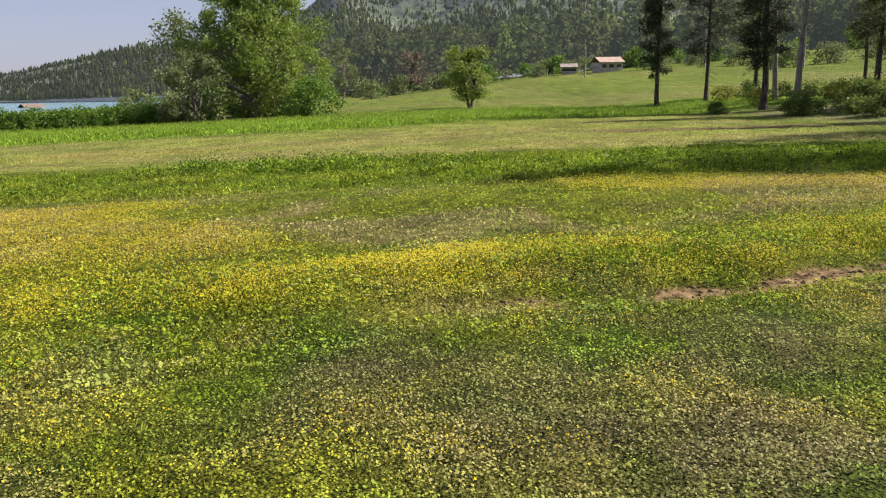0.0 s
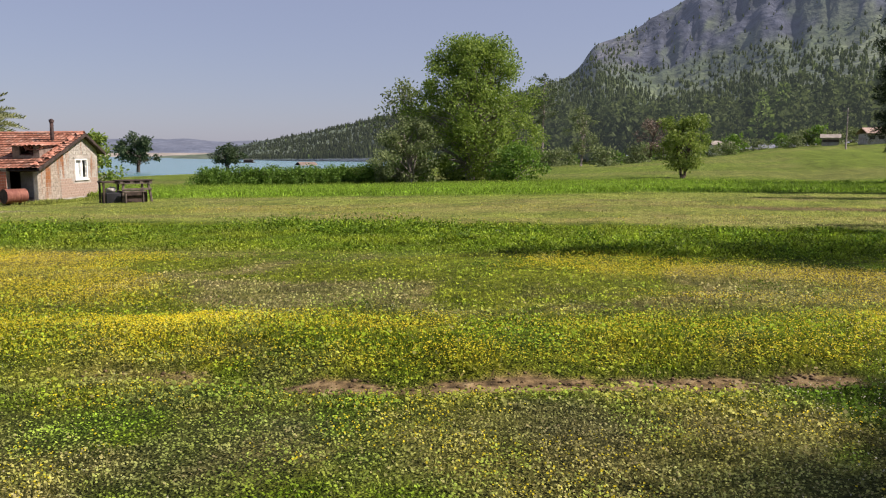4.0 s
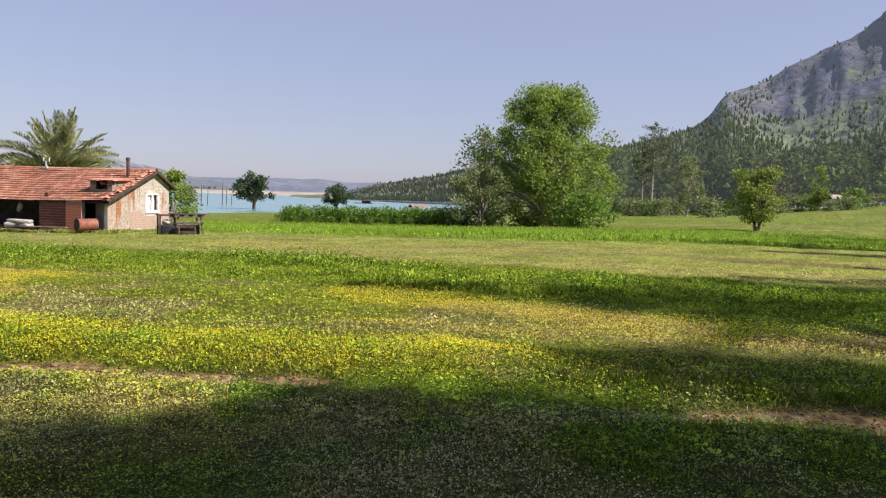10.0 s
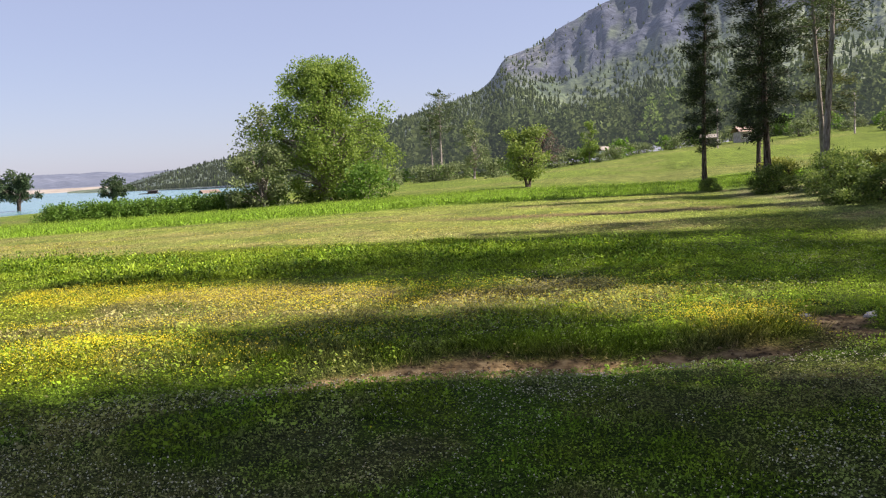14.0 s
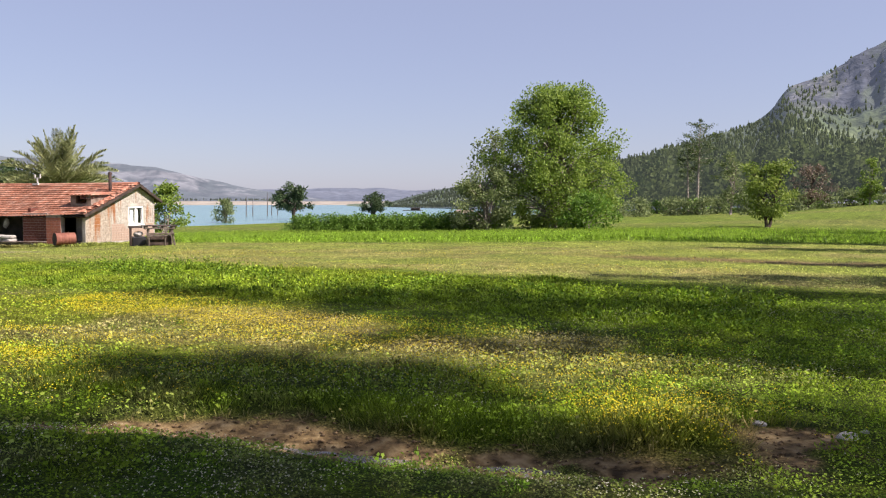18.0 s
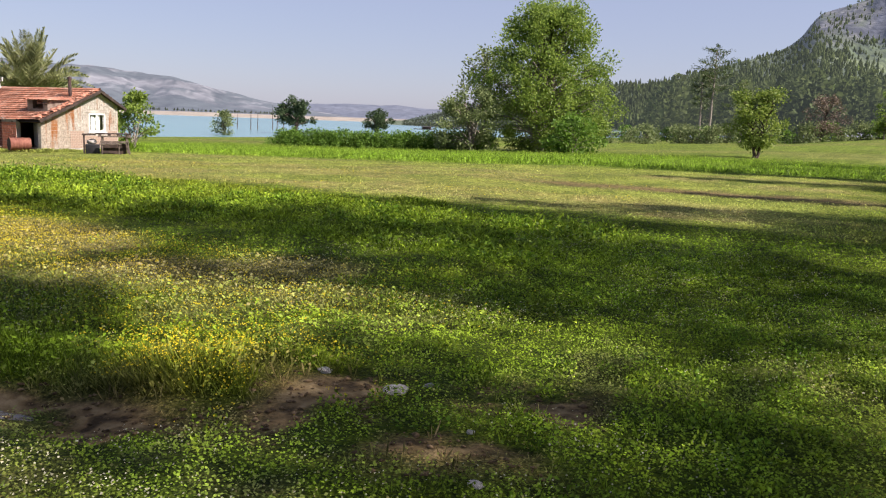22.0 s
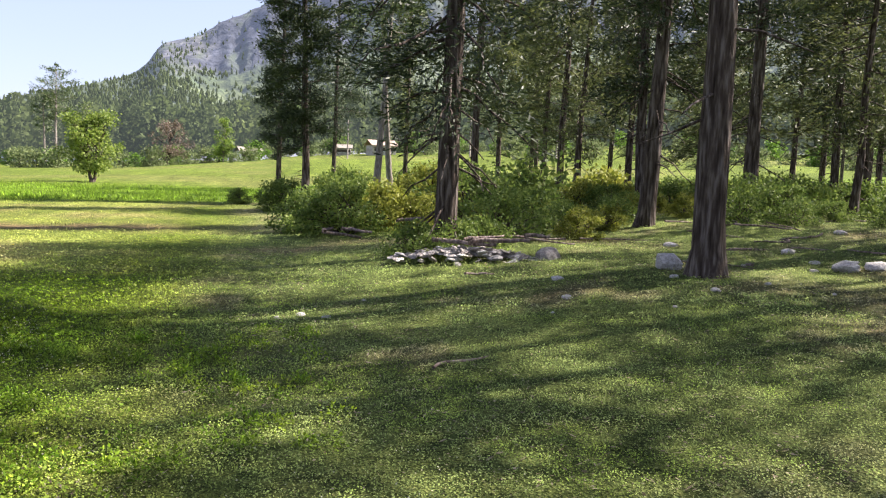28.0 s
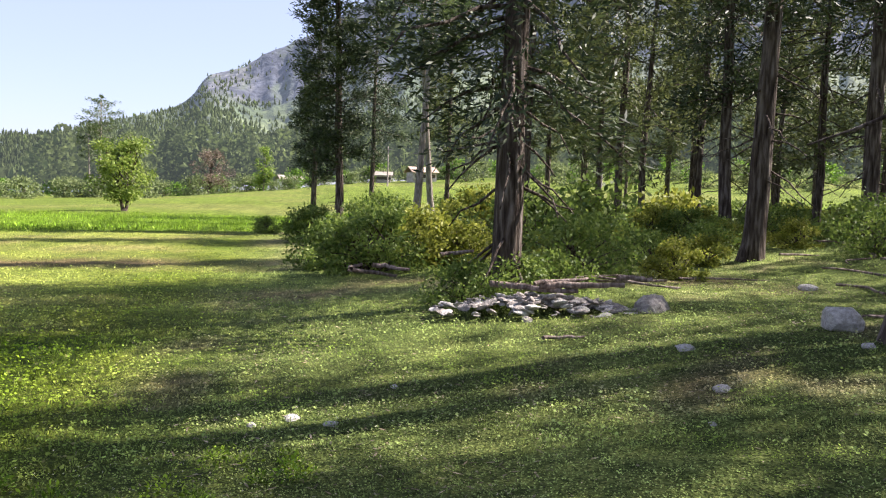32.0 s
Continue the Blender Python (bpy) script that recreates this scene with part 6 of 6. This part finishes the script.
def forest(name, n, seed, pick, size, label, m=5, solid=True):
    """Small conifers all over a hillside, each a ragged cone of leaf sprays."""
    rng = np.random.default_rng(seed)
    x, y, z = pick(rng, n)
    h = size * (0.6 + 0.8 * rng.random(len(x))) * np.interp(np.degrees(np.arctan2(x, y)), (-33, -15), (0.22, 1.0)) * np.interp(np.hypot(x, y), (500, 900), (1.0, 0.65))
    t = rng.random((len(x), m)) ** 0.8
    a = rng.random((len(x), m)) * 6.283
    kind = rng.random(len(x))[:, None] < 0.35
    wide = np.where(kind, 0.30 * np.sin(np.pi * np.clip(t * 0.9 + 0.1, 0, 1)), 0.20 * (1 - t) + 0.03)
    rr = h[:, None] * wide * (0.5 + 0.7 * rng.random(t.shape))
    c = np.stack([x[:, None] + rr * np.cos(a), y[:, None] + rr * np.sin(a), z[:, None] + h[:, None] * (0.12 + 0.85 * t)], -1)
    d = np.stack([np.cos(a), np.sin(a), rng.normal(0.5, 0.7, t.shape)], -1)
    s = (h[:, None] * np.where(kind, 0.19, 0.16) * (1.15 - 0.5 * t) * (1.0 if solid else 0.62)).reshape(-1)
    v, f = leaves(c.reshape(-1, 3), d.reshape(-1, 3), s, s * 0.75, rng)
    side = 6
    k = np.arange(side) * 6.283 / side
    jag = 0.7 + 0.6 * rng.random((len(x), 4, side))
    lev = np.array((0.10, 0.55, 0.42, 1.0))
    wid = np.where(kind[:, :1], np.array((0.10, 0.27, 0.26, 0.05))[None], np.array((0.20, 0.09, 0.14, 0.01))[None])
    ring = np.stack([x[:, None, None] + h[:, None, None] * wid[:, :, None] * jag * np.cos(k), y[:, None, None] + h[:, None, None] * wid[:, :, None] * jag * np.sin(k), z[:, None, None] + h[:, None, None] * lev[None, :, None] + 0 * jag], -1).reshape(-1, 3)
    o = (np.arange(len(x)) * 4 * side)[:, None, None]
    j = np.arange(side)
    cone = np.concatenate([np.stack([o[:, :, 0] + a * side + j, o[:, :, 0] + a * side + (j + 1) % side, o[:, :, 0] + (a + 1) * side + (j + 1) % side, o[:, :, 0] + (a + 1) * side + j], -1).reshape(-1, 4) for a in (0, 2)])
    if solid:
        v, f = join(((v, f), (ring, cone)))
    tone = rng.random((len(x), 1)) * 0.6 + 0.15 + 0.3 * fbm(x, y, 60, 5)[:, None]
    col = np.array((0.040, 0.058, 0.022)) + (np.array((0.13, 0.165, 0.056)) - np.array((0.040, 0.058, 0.022))) * tone ** 1.6
    # trees paler to the right, haze and sun put into their colour
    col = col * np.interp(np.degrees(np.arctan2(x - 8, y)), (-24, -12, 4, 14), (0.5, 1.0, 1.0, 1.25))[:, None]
    lime = (rng.random(len(x)) < 0.02)[:, None]
    col = np.where(lime, np.array((0.15, 0.21, 0.05)), col)
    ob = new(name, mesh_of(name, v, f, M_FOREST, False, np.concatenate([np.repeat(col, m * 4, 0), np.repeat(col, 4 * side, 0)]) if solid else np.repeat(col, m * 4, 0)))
    tagged(ob, label, "forest", "", "stuff")


def on_flank(rng, n):
    b = rng.uniform(-33, 60, n)
    s = rng.random(n) ** 1.15
    x, y, z = hill(b, s)
    k = rng.random(n) > (0.85 - 0.4 * step(-2, -3.4, b)) * rocky(x, y, z) + (s > 0.95) * 0.5 + 0.45 * step(5, 14, b)
    return x[k], y[k], z[k]


def at_foot(rng, n):
    b = rng.uniform(-15, 60, n)
    r = np.interp(b, (-26, -10, 10, 60), (235, 215, 222, 190)) + rng.random(n) * 70
    x, y = polar(b, r)
    x, y = x + 8, y + 3
    return x, y, lie(x, y) - 0.3


forest("forest_on_the_flank", 27000, 611, on_flank, 4.7, "dense pine forest covering the mountain's flank")
forest("forest_edge", 540, 612, at_foot, 14.0, "tall pines at the edge of the forest", 170, False)


def far_bank(rng, n):
    b = rng.uniform(-52, -40.5, n)
    r = 930 + rng.random(n) * 60
    x, y = polar(b, r)
    return x, y, 0 * x + 2.5


forest("forest_across_the_lake", 150, 613, far_bank, 19.0, "dark conifers on the far bank of the lake")

# ---- grass, clover and flowers ----


def scatter(rng, n, x0, x1, y0, y1, keep):
    x, y = rng.uniform(x0, x1, n), rng.uniform(y0, y1, n)
    k = keep(x, y, rng.random(n))
    return x[k], y[k]


def ahead(x, y):
    """The side of the walk that lies open to view."""
    return (y > np.interp(x, (-8, 2, 7, 9.5, 12.2, 14.5, 23), (1.6, 2.4, 3.0, 4.2, 6.2, 9.2, 10.0))) & ((walk_gap(x, y) > 1.3) | (y > 8.6))


def blades(name, x, y, rng, per, tall, wide, fan, label, dens=1.0, curl=0.5, tint=1.0):
    """Tufts of pointed blades, joined into one mesh."""
    c = cover(x, y)
    k = rng.random(len(x)) > 1.25 * c["soil"]
    x, y = x[k], y[k]
    col, h = c["colour"][k], c["height"][k]
    n = len(x)
    az = rng.random((n, per)) * 6.283
    off = fan * rng.random((n, per))
    lean = curl * (0.3 + rng.random((n, per)))
    bx, by = x[:, None] + off * np.cos(az), y[:, None] + off * np.sin(az)
    z = lie(bx, by) - 0.006
    hh = (h * (0.55 + 0.9 * vnoise(x, y, 0.6, 5)))[:, None] * tall * (0.55 + 0.8 * rng.random((n, per)))
    base = np.stack([bx, by, z], -1).reshape(-1, 3)
    d = np.stack([np.cos(az) * lean, np.sin(az) * lean, np.ones_like(az)], -1).reshape(-1, 3)
    hh = hh.reshape(-1)
    v, f = leaves(base, d, hh, np.maximum(hh * wide, 0.006), rng)
    cc = np.repeat(np.repeat(col, per, 0), 4, 0) * tint * (0.75 + 0.5 * np.repeat(rng.random(n * per), 4))[:, None]
    ob = new(name, mesh_of(name, v, f, M_GRASS, False, cc))
    tagged(ob, label, "grass", "", "stuff")


def clover(name, x, y, rng, size, lift, label):
    """Small rounded leaves that lie at all heights over the dark ground, in mottled stands."""
    c = cover(x, y)
    k = rng.random(len(x)) > 1.3 * c["soil"]
    x, y = x[k], y[k]
    col, h = c["colour"][k], c["height"][k]
    n = len(x)
    stand = fbm(x, y, 0.22, 81, 3)
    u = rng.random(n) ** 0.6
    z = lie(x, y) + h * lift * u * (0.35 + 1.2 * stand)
    nrm = unit(np.stack([rng.normal(size=n) * 0.55, rng.normal(size=n) * 0.55, np.ones(n)], -1))
    a = unit(np.cross(nrm, rng.normal(size=(n, 3))))
    b = np.cross(nrm, a)
    s = (size * (0.45 + 0.75 * rng.random(n)) * (1 - 0.3 * step(12, 14, x)))[:, None]
    m = np.stack([x, y, z], -1)
    v = np.stack([m - a * s * 0.5, m + b * s * 0.42, m + a * s * 0.55, m - b * s * 0.42], 1).reshape(-1, 3)
    sprout = np.array((0.19, 0.285, 0.028))
    fresh = (step(0.54, 0.7, fbm(x, y, 0.6, 83)) * 0.6)[:, None]
    col = col + (sprout - col) * fresh
    straw = (rng.random(n) < 0.05 + 0.25 * c["dry"][k])[:, None]
    col = np.where(straw, 0.45 * col + 0.55 * np.array((0.20, 0.15, 0.09)), col)
    # leaves low in the stand darkened, its inner shade painted on
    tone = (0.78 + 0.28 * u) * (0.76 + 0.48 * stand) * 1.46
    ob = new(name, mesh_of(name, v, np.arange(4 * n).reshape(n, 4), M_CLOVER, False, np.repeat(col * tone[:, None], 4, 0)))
    tagged(ob, label, "clover", "", "stuff")


def weed_clumps(name, x, y, r, rng, per, leaf, shade, label):
    """Bushy weeds: each a low dome of broad leaves."""
    n = len(x)
    d = unit(rng.normal(size=(n, per, 3))) * np.array((1, 1, 0.9))
    d[..., 2] = np.abs(d[..., 2])
    q = rng.random((n, per, 1)) ** 0.45 * r[:, None, None]
    c = np.stack([x, y, lie(x, y)], -1)[:, None, :] + d * q
    out = d + rng.normal(size=(n, per, 3)) * 0.7
    ln = leaf * (0.6 + 0.8 * rng.random(n * per))
    v, f = leaves(c.reshape(-1, 3), out.reshape(-1, 3), ln, ln * 0.5, rng)
    green = np.array((0.10, 0.19, 0.014)) + np.array((0.15, 0.15, 0.012)) * rng.random((n, 1)) ** 1.5
    # inner leaves darker than outer ones: the clump's own shade as tint
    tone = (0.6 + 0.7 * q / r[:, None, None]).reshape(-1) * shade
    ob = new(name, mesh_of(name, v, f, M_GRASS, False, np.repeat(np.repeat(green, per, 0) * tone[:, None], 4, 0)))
    tagged(ob, label, "weeds", "", "stuff")


rng = np.random.default_rng(700)
x, y = scatter(rng, 3000000, -9, 24, 1.5, 19, lambda x, y, r: (r < 0.9 * np.clip(1.25 - walk_gap(x, y) / 6, 0, 1)) & ahead(x, y) & (walk_gap(x, y) < 7.5))
clover("clover", x, y, rng, 0.0165, 1.0, "low dense clover and small weeds of the trodden meadow")
x, y = scatter(rng, 460000, -20, 30, 3, 27, lambda x, y, r: (walk_gap(x, y) >= 4.5) & (walk_gap(x, y) < 17) & (r < np.clip(1.7 - walk_gap(x, y) / 10, 0.15, 1)))
clover("meadow_clover", x, y, rng, 0.034, 1.15, "clover and small-leaved weeds of the open meadow")
x, y = scatter(rng, 110000, -8, 23, 1.5, 18, lambda x, y, r: ahead(x, y) & (walk_gap(x, y) < 6.5) & (vnoise(x, y, 0.7, 3) > 0.45) & ((x < 13) | (r < 0.4)))
blades("grass", x, y, rng, 4, 0.75, 0.1, 0.02, "fresh green grass blades in the clover", 1, 0.6, 1.1)
x, y = scatter(rng, 175000, -18, 30, 2, 26, lambda x, y, r: (walk_gap(x, y) >= 4.5) & (walk_gap(x, y) < 15) & (r < np.clip(1.6 - walk_gap(x, y) / 9, 0.12, 1)))
blades("meadow_grass", x, y, rng, 3, 0.75, 0.15, 0.05, "short meadow grass with weeds", 1, 0.8, 1.0)
x, y = scatter(rng, 30000, -42, 34, 14, 44, lambda x, y, r: walk_gap(x, y) >= 14)
blades("far_meadow_grass", x, y, rng, 3, 1.0, 0.2, 0.10, "meadow grass further off", 1, 0.8, 1.05)
x, y = scatter(rng, 52000, -14, 11, 11.5, 21, lambda x, y, r: cover(x, y)["lush"] > 0.35)
blades("weeds", x, y, rng, 4, 0.85, 0.2, 0.08, "lush band of broad-leaved weeds", 1, 1.4, 1.1)
x, y = scatter(rng, 14000, -17, 12, 11.5, 20.5, lambda x, y, r: (cover(x, y)["lush"] > 0.5) & (r < 0.1 + 0.5 * step(0.48, 0.62, fbm(x, y, 1.3, 87))))
weed_clumps("bushy_weeds", x, y, (0.11 + 0.18 * rng.random(len(x)) ** 2) * (1 + 0.8 * step(0, -7, x)), rng, 40, 0.06, 1.0, "bushy green weeds standing in the lush band")
x, y = scatter(rng, 9000, -6, 14, 4.5, 13, lambda x, y, r: (cover(x, y)["soil"] < 0.1) & (y > ditch_y(x) + 0.6) & (r < 0.22 * step(0.5, 0.62, fbm(x, y, 0.9, 89))))
weed_clumps("low_weeds", x, y, 0.05 + 0.07 * rng.random(len(x)), rng, 24, 0.027, 0.95, "small leafy weeds among the yellow flowers")
x, y = scatter(rng, 1500, 8, 14.5, 7.2, 15, lambda x, y, r: (walk_gap(x, y) > 1.2) & (cover(x, y)["soil"] < 0.05) & (r < 0.08 + 0.5 * step(0.5, 0.6, fbm(x, y, 1.1, 92))))
weed_clumps("clover_mounds", x, y, 0.07 + 0.11 * rng.random(len(x)), rng, 80, 0.026, 1.15, "low mounds of leafy clover in the shaded meadow")
x, y = scatter(rng, 28000, -45, 22, 33, 62, lambda x, y, r: cover(x, y)["tall"] > 0.4)
blades("tall_grass", x, y, rng, 4, 0.9, 0.06, 0.16, "tall bright green grass of the unmown strip", 1, 0.35, 1.05)
x, y = scatter(rng, 16000, 4.2, 9.8, 6.6, 9.4, lambda x, y, r: (y - ditch_y(x) > 0.72 + 0.25 * vnoise(x, 0 * x, 0.5, 8)) & (y - ditch_y(x) < 1.35) & (r < 0.25 + step(0.35, 0.6, vnoise(x, y, 0.6, 4))))
blades("bank_grass", x, y, rng, 8, 1.15, 0.06, 0.05, "longer grass hanging over the muddy bank of the ditch", 1, 0.8, 1.0)
u, w = rng.uniform(-14.6, 0.9, 2600), rng.normal(-0.55, 0.3, 2600)
u[1500:], w[1500:] = rng.normal(0.35, 0.25, 1100), rng.uniform(-0.6, 6.4, 1100)
k = np.where(np.arange(2600) < 1500, w < -0.05, u > 0.08) & ~((np.abs(u + 0.8) < 0.6) & (np.abs(w + 0.65) < 0.4))
foot = [HOUSE @ Vector((a, b, 0)) for a, b in zip(u[k], w[k])]
blades("foot_weeds", np.array([q.x for q in foot]), np.array([q.y for q in foot]), rng, 6, 2.8, 0.12, 0.08, "uncut weeds and grass along the foot of the farmhouse", 1, 0.8, 0.9)


def flowers(name, x, y, rng, size, lift, mat, label):
    n = len(x)
    h = cover(x, y)["height"]
    z = lie(x, y) + h * lift * (0.8 + 0.5 * rng.random(n))
    c = np.stack([x, y, z], -1)
    s = (size * (0.7 + 0.7 * rng.random(n)))[:, None]
    tilt = unit(np.stack([rng.normal(size=n) * 0.5, rng.normal(size=n) * 0.5 - 0.35, np.ones(n)], -1))
    a = unit(np.cross(tilt, rng.normal(size=(n, 3))))
    b = np.cross(tilt, a)
    v = np.stack([c + a * s, c + b * s + tilt * s * 0.4, c - a * s, c - b * s + tilt * s * 0.4], 1).reshape(-1, 3)
    ob = new(name, mesh_of(name, v, np.arange(4 * n).reshape(n, 4), mat))
    tagged(ob, label, "wildflowers", "", "stuff")


def in_bloom(x, y, r):
    c = cover(x, y)
    return r < 0.56 * c["yellow"] ** 1.15 * (1 - np.clip(2 * c["soil"], 0, 1))


x, y = scatter(rng, 1500000, -12, 13, 2.5, 13.5, in_bloom)
flowers("yellow_wildflowers", x, y, rng, 0.0053, 1.2, M_YELLOW, "yellow wildflowers in bands across the meadow")
x, y = scatter(rng, 30000, -7, 9, -1, 6, lambda x, y, r: ahead(x, y) & (r < 0.2 * cover(x, y)["yellow"] + 0.015))
flowers("yellow_wildflowers_near", x, y, rng, 0.006, 1.1, M_YELLOW, "small yellow flowers scattered in the clover")
x, y = scatter(rng, 60000, -30, 14, 16, 36, lambda x, y, r: r < 0.35 * cover(x, y)["yellow"])
flowers("yellow_wildflowers_far", x, y, rng, 0.011, 1.1, M_YELLOW, "yellow flowers in the mown part of the meadow")
x, y = scatter(rng, 330000, -7, 22, 1.5, 16, lambda x, y, r: (walk_gap(x, y) < 8) & ahead(x, y) & (cover(x, y)["soil"] < 0.2) & (r < (0.17 * step(13, 11.5, x) + 0.12) * (0.4 + 0.6 * step(1.0, 4.0, x)) * step(0.44, 0.62, fbm(x, y, 1.4, 9))))
flowers("white_clover_flowers", x, y, rng, 0.0042, 1.05, M_WHITE, "tiny white clover flowers in the grass")

x, y = scatter(rng, 150000, 0.5, 12.5, 2.0, 8.0, lambda x, y, r: (y < ditch_y(x) - 0.15) & ahead(x, y) & (r < 0.26 * step(1.5, 4.0, x) * step(0.46, 0.62, fbm(x, y, 1.1, 19))))
flowers("pale_clover_flowers", x, y, rng, 0.0052, 1.0, M_WHITE, "pale clover flowers in the shaded grass south of the ditch")


def litter(x, y, rng):
    """Dry bits of bark, straw and twig lying on the ground under the trees."""
    n = len(x)
    az = rng.random(n) * 6.283
    ln = 0.008 + 0.03 * rng.random(n) ** 3
    z = lie(x, y) + 0.012 + 0.012 * rng.random(n)
    d = np.stack([np.cos(az), np.sin(az), rng.normal(size=n) * 0.15], -1)
    side = np.stack([-np.sin(az), np.cos(az), rng.normal(size=n) * 0.3], -1)
    c = np.stack([x, y, z], -1)
    w = (0.002 + 0.006 * rng.random(n))[:, None]
    ln = ln[:, None]
    v = np.stack([c - d * ln, c + side * w, c + d * ln, c - side * w], 1).reshape(-1, 3)
    tone = rng.random((n, 1))
    col = np.array((0.14, 0.10, 0.07)) + np.array((0.28, 0.25, 0.19)) * tone
    ob = new("dry_litter", mesh_of("dry_litter", v, np.arange(4 * n).reshape(n, 4), M_GRASS, False, np.repeat(col, 4, 0)))
    tagged(ob, "dry bark, straw and twigs strewn on the grove floor", "litter", "", "stuff")


x, y = scatter(rng, 60000, 12.8, 25, 9, 22, lambda x, y, r: ahead(x, y) & (r < 0.06 + 0.5 * step(0.5, 0.66, fbm(x, y, 1.6, 57))))
litter(x, y, rng)


def clods(x, y, size, rng):
    """Lumps of trodden mud and small stones along the ditch."""
    n = len(x)
    o = np.array(((1, 0, 0), (0, 1, 0), (-1, 0, 0), (0, -1, 0), (0, 0, 1), (0, 0, -0.6)), float)
    s = (size * (0.4 + rng.random(n) ** 2))[:, None, None] * (0.6 + 0.7 * rng.random((n, 6, 1))) * np.array((1.2, 1.0, 0.6))
    a = rng.random(n) * 6.283
    v = o[None] * s
    ca, sa = np.cos(a)[:, None], np.sin(a)[:, None]
    v = np.stack([v[..., 0] * ca - v[..., 1] * sa + x[:, None], v[..., 0] * sa + v[..., 1] * ca + y[:, None], v[..., 2] + lie(x, y)[:, None] + 0.004], -1)
    f = np.array([(k, (k + 1) % 4, 4) for k in range(4)] + [((k + 1) % 4, k, 5) for k in range(4)])
    f = (f[None] + (np.arange(n) * 6)[:, None, None]).reshape(-1, 3)
    col = np.array((0.08, 0.052, 0.027)) + np.array((0.13, 0.09, 0.05)) * rng.random((n, 1)) ** 1.5
    ob = new("mud_clods", mesh_of("mud_clods", v.reshape(-1, 3), f, M_EARTH, True, np.repeat(col, 6, 0)))
    tagged(ob, "lumps of trodden brown mud along the ditch", "mud", "", "stuff")


x, y = scatter(rng, 26000, -3, 12.5, 4.8, 10.2, lambda x, y, r: (cover(x, y)["soil"] > 0.3) & (r < 0.7))
clods(x, y, 0.018, rng)
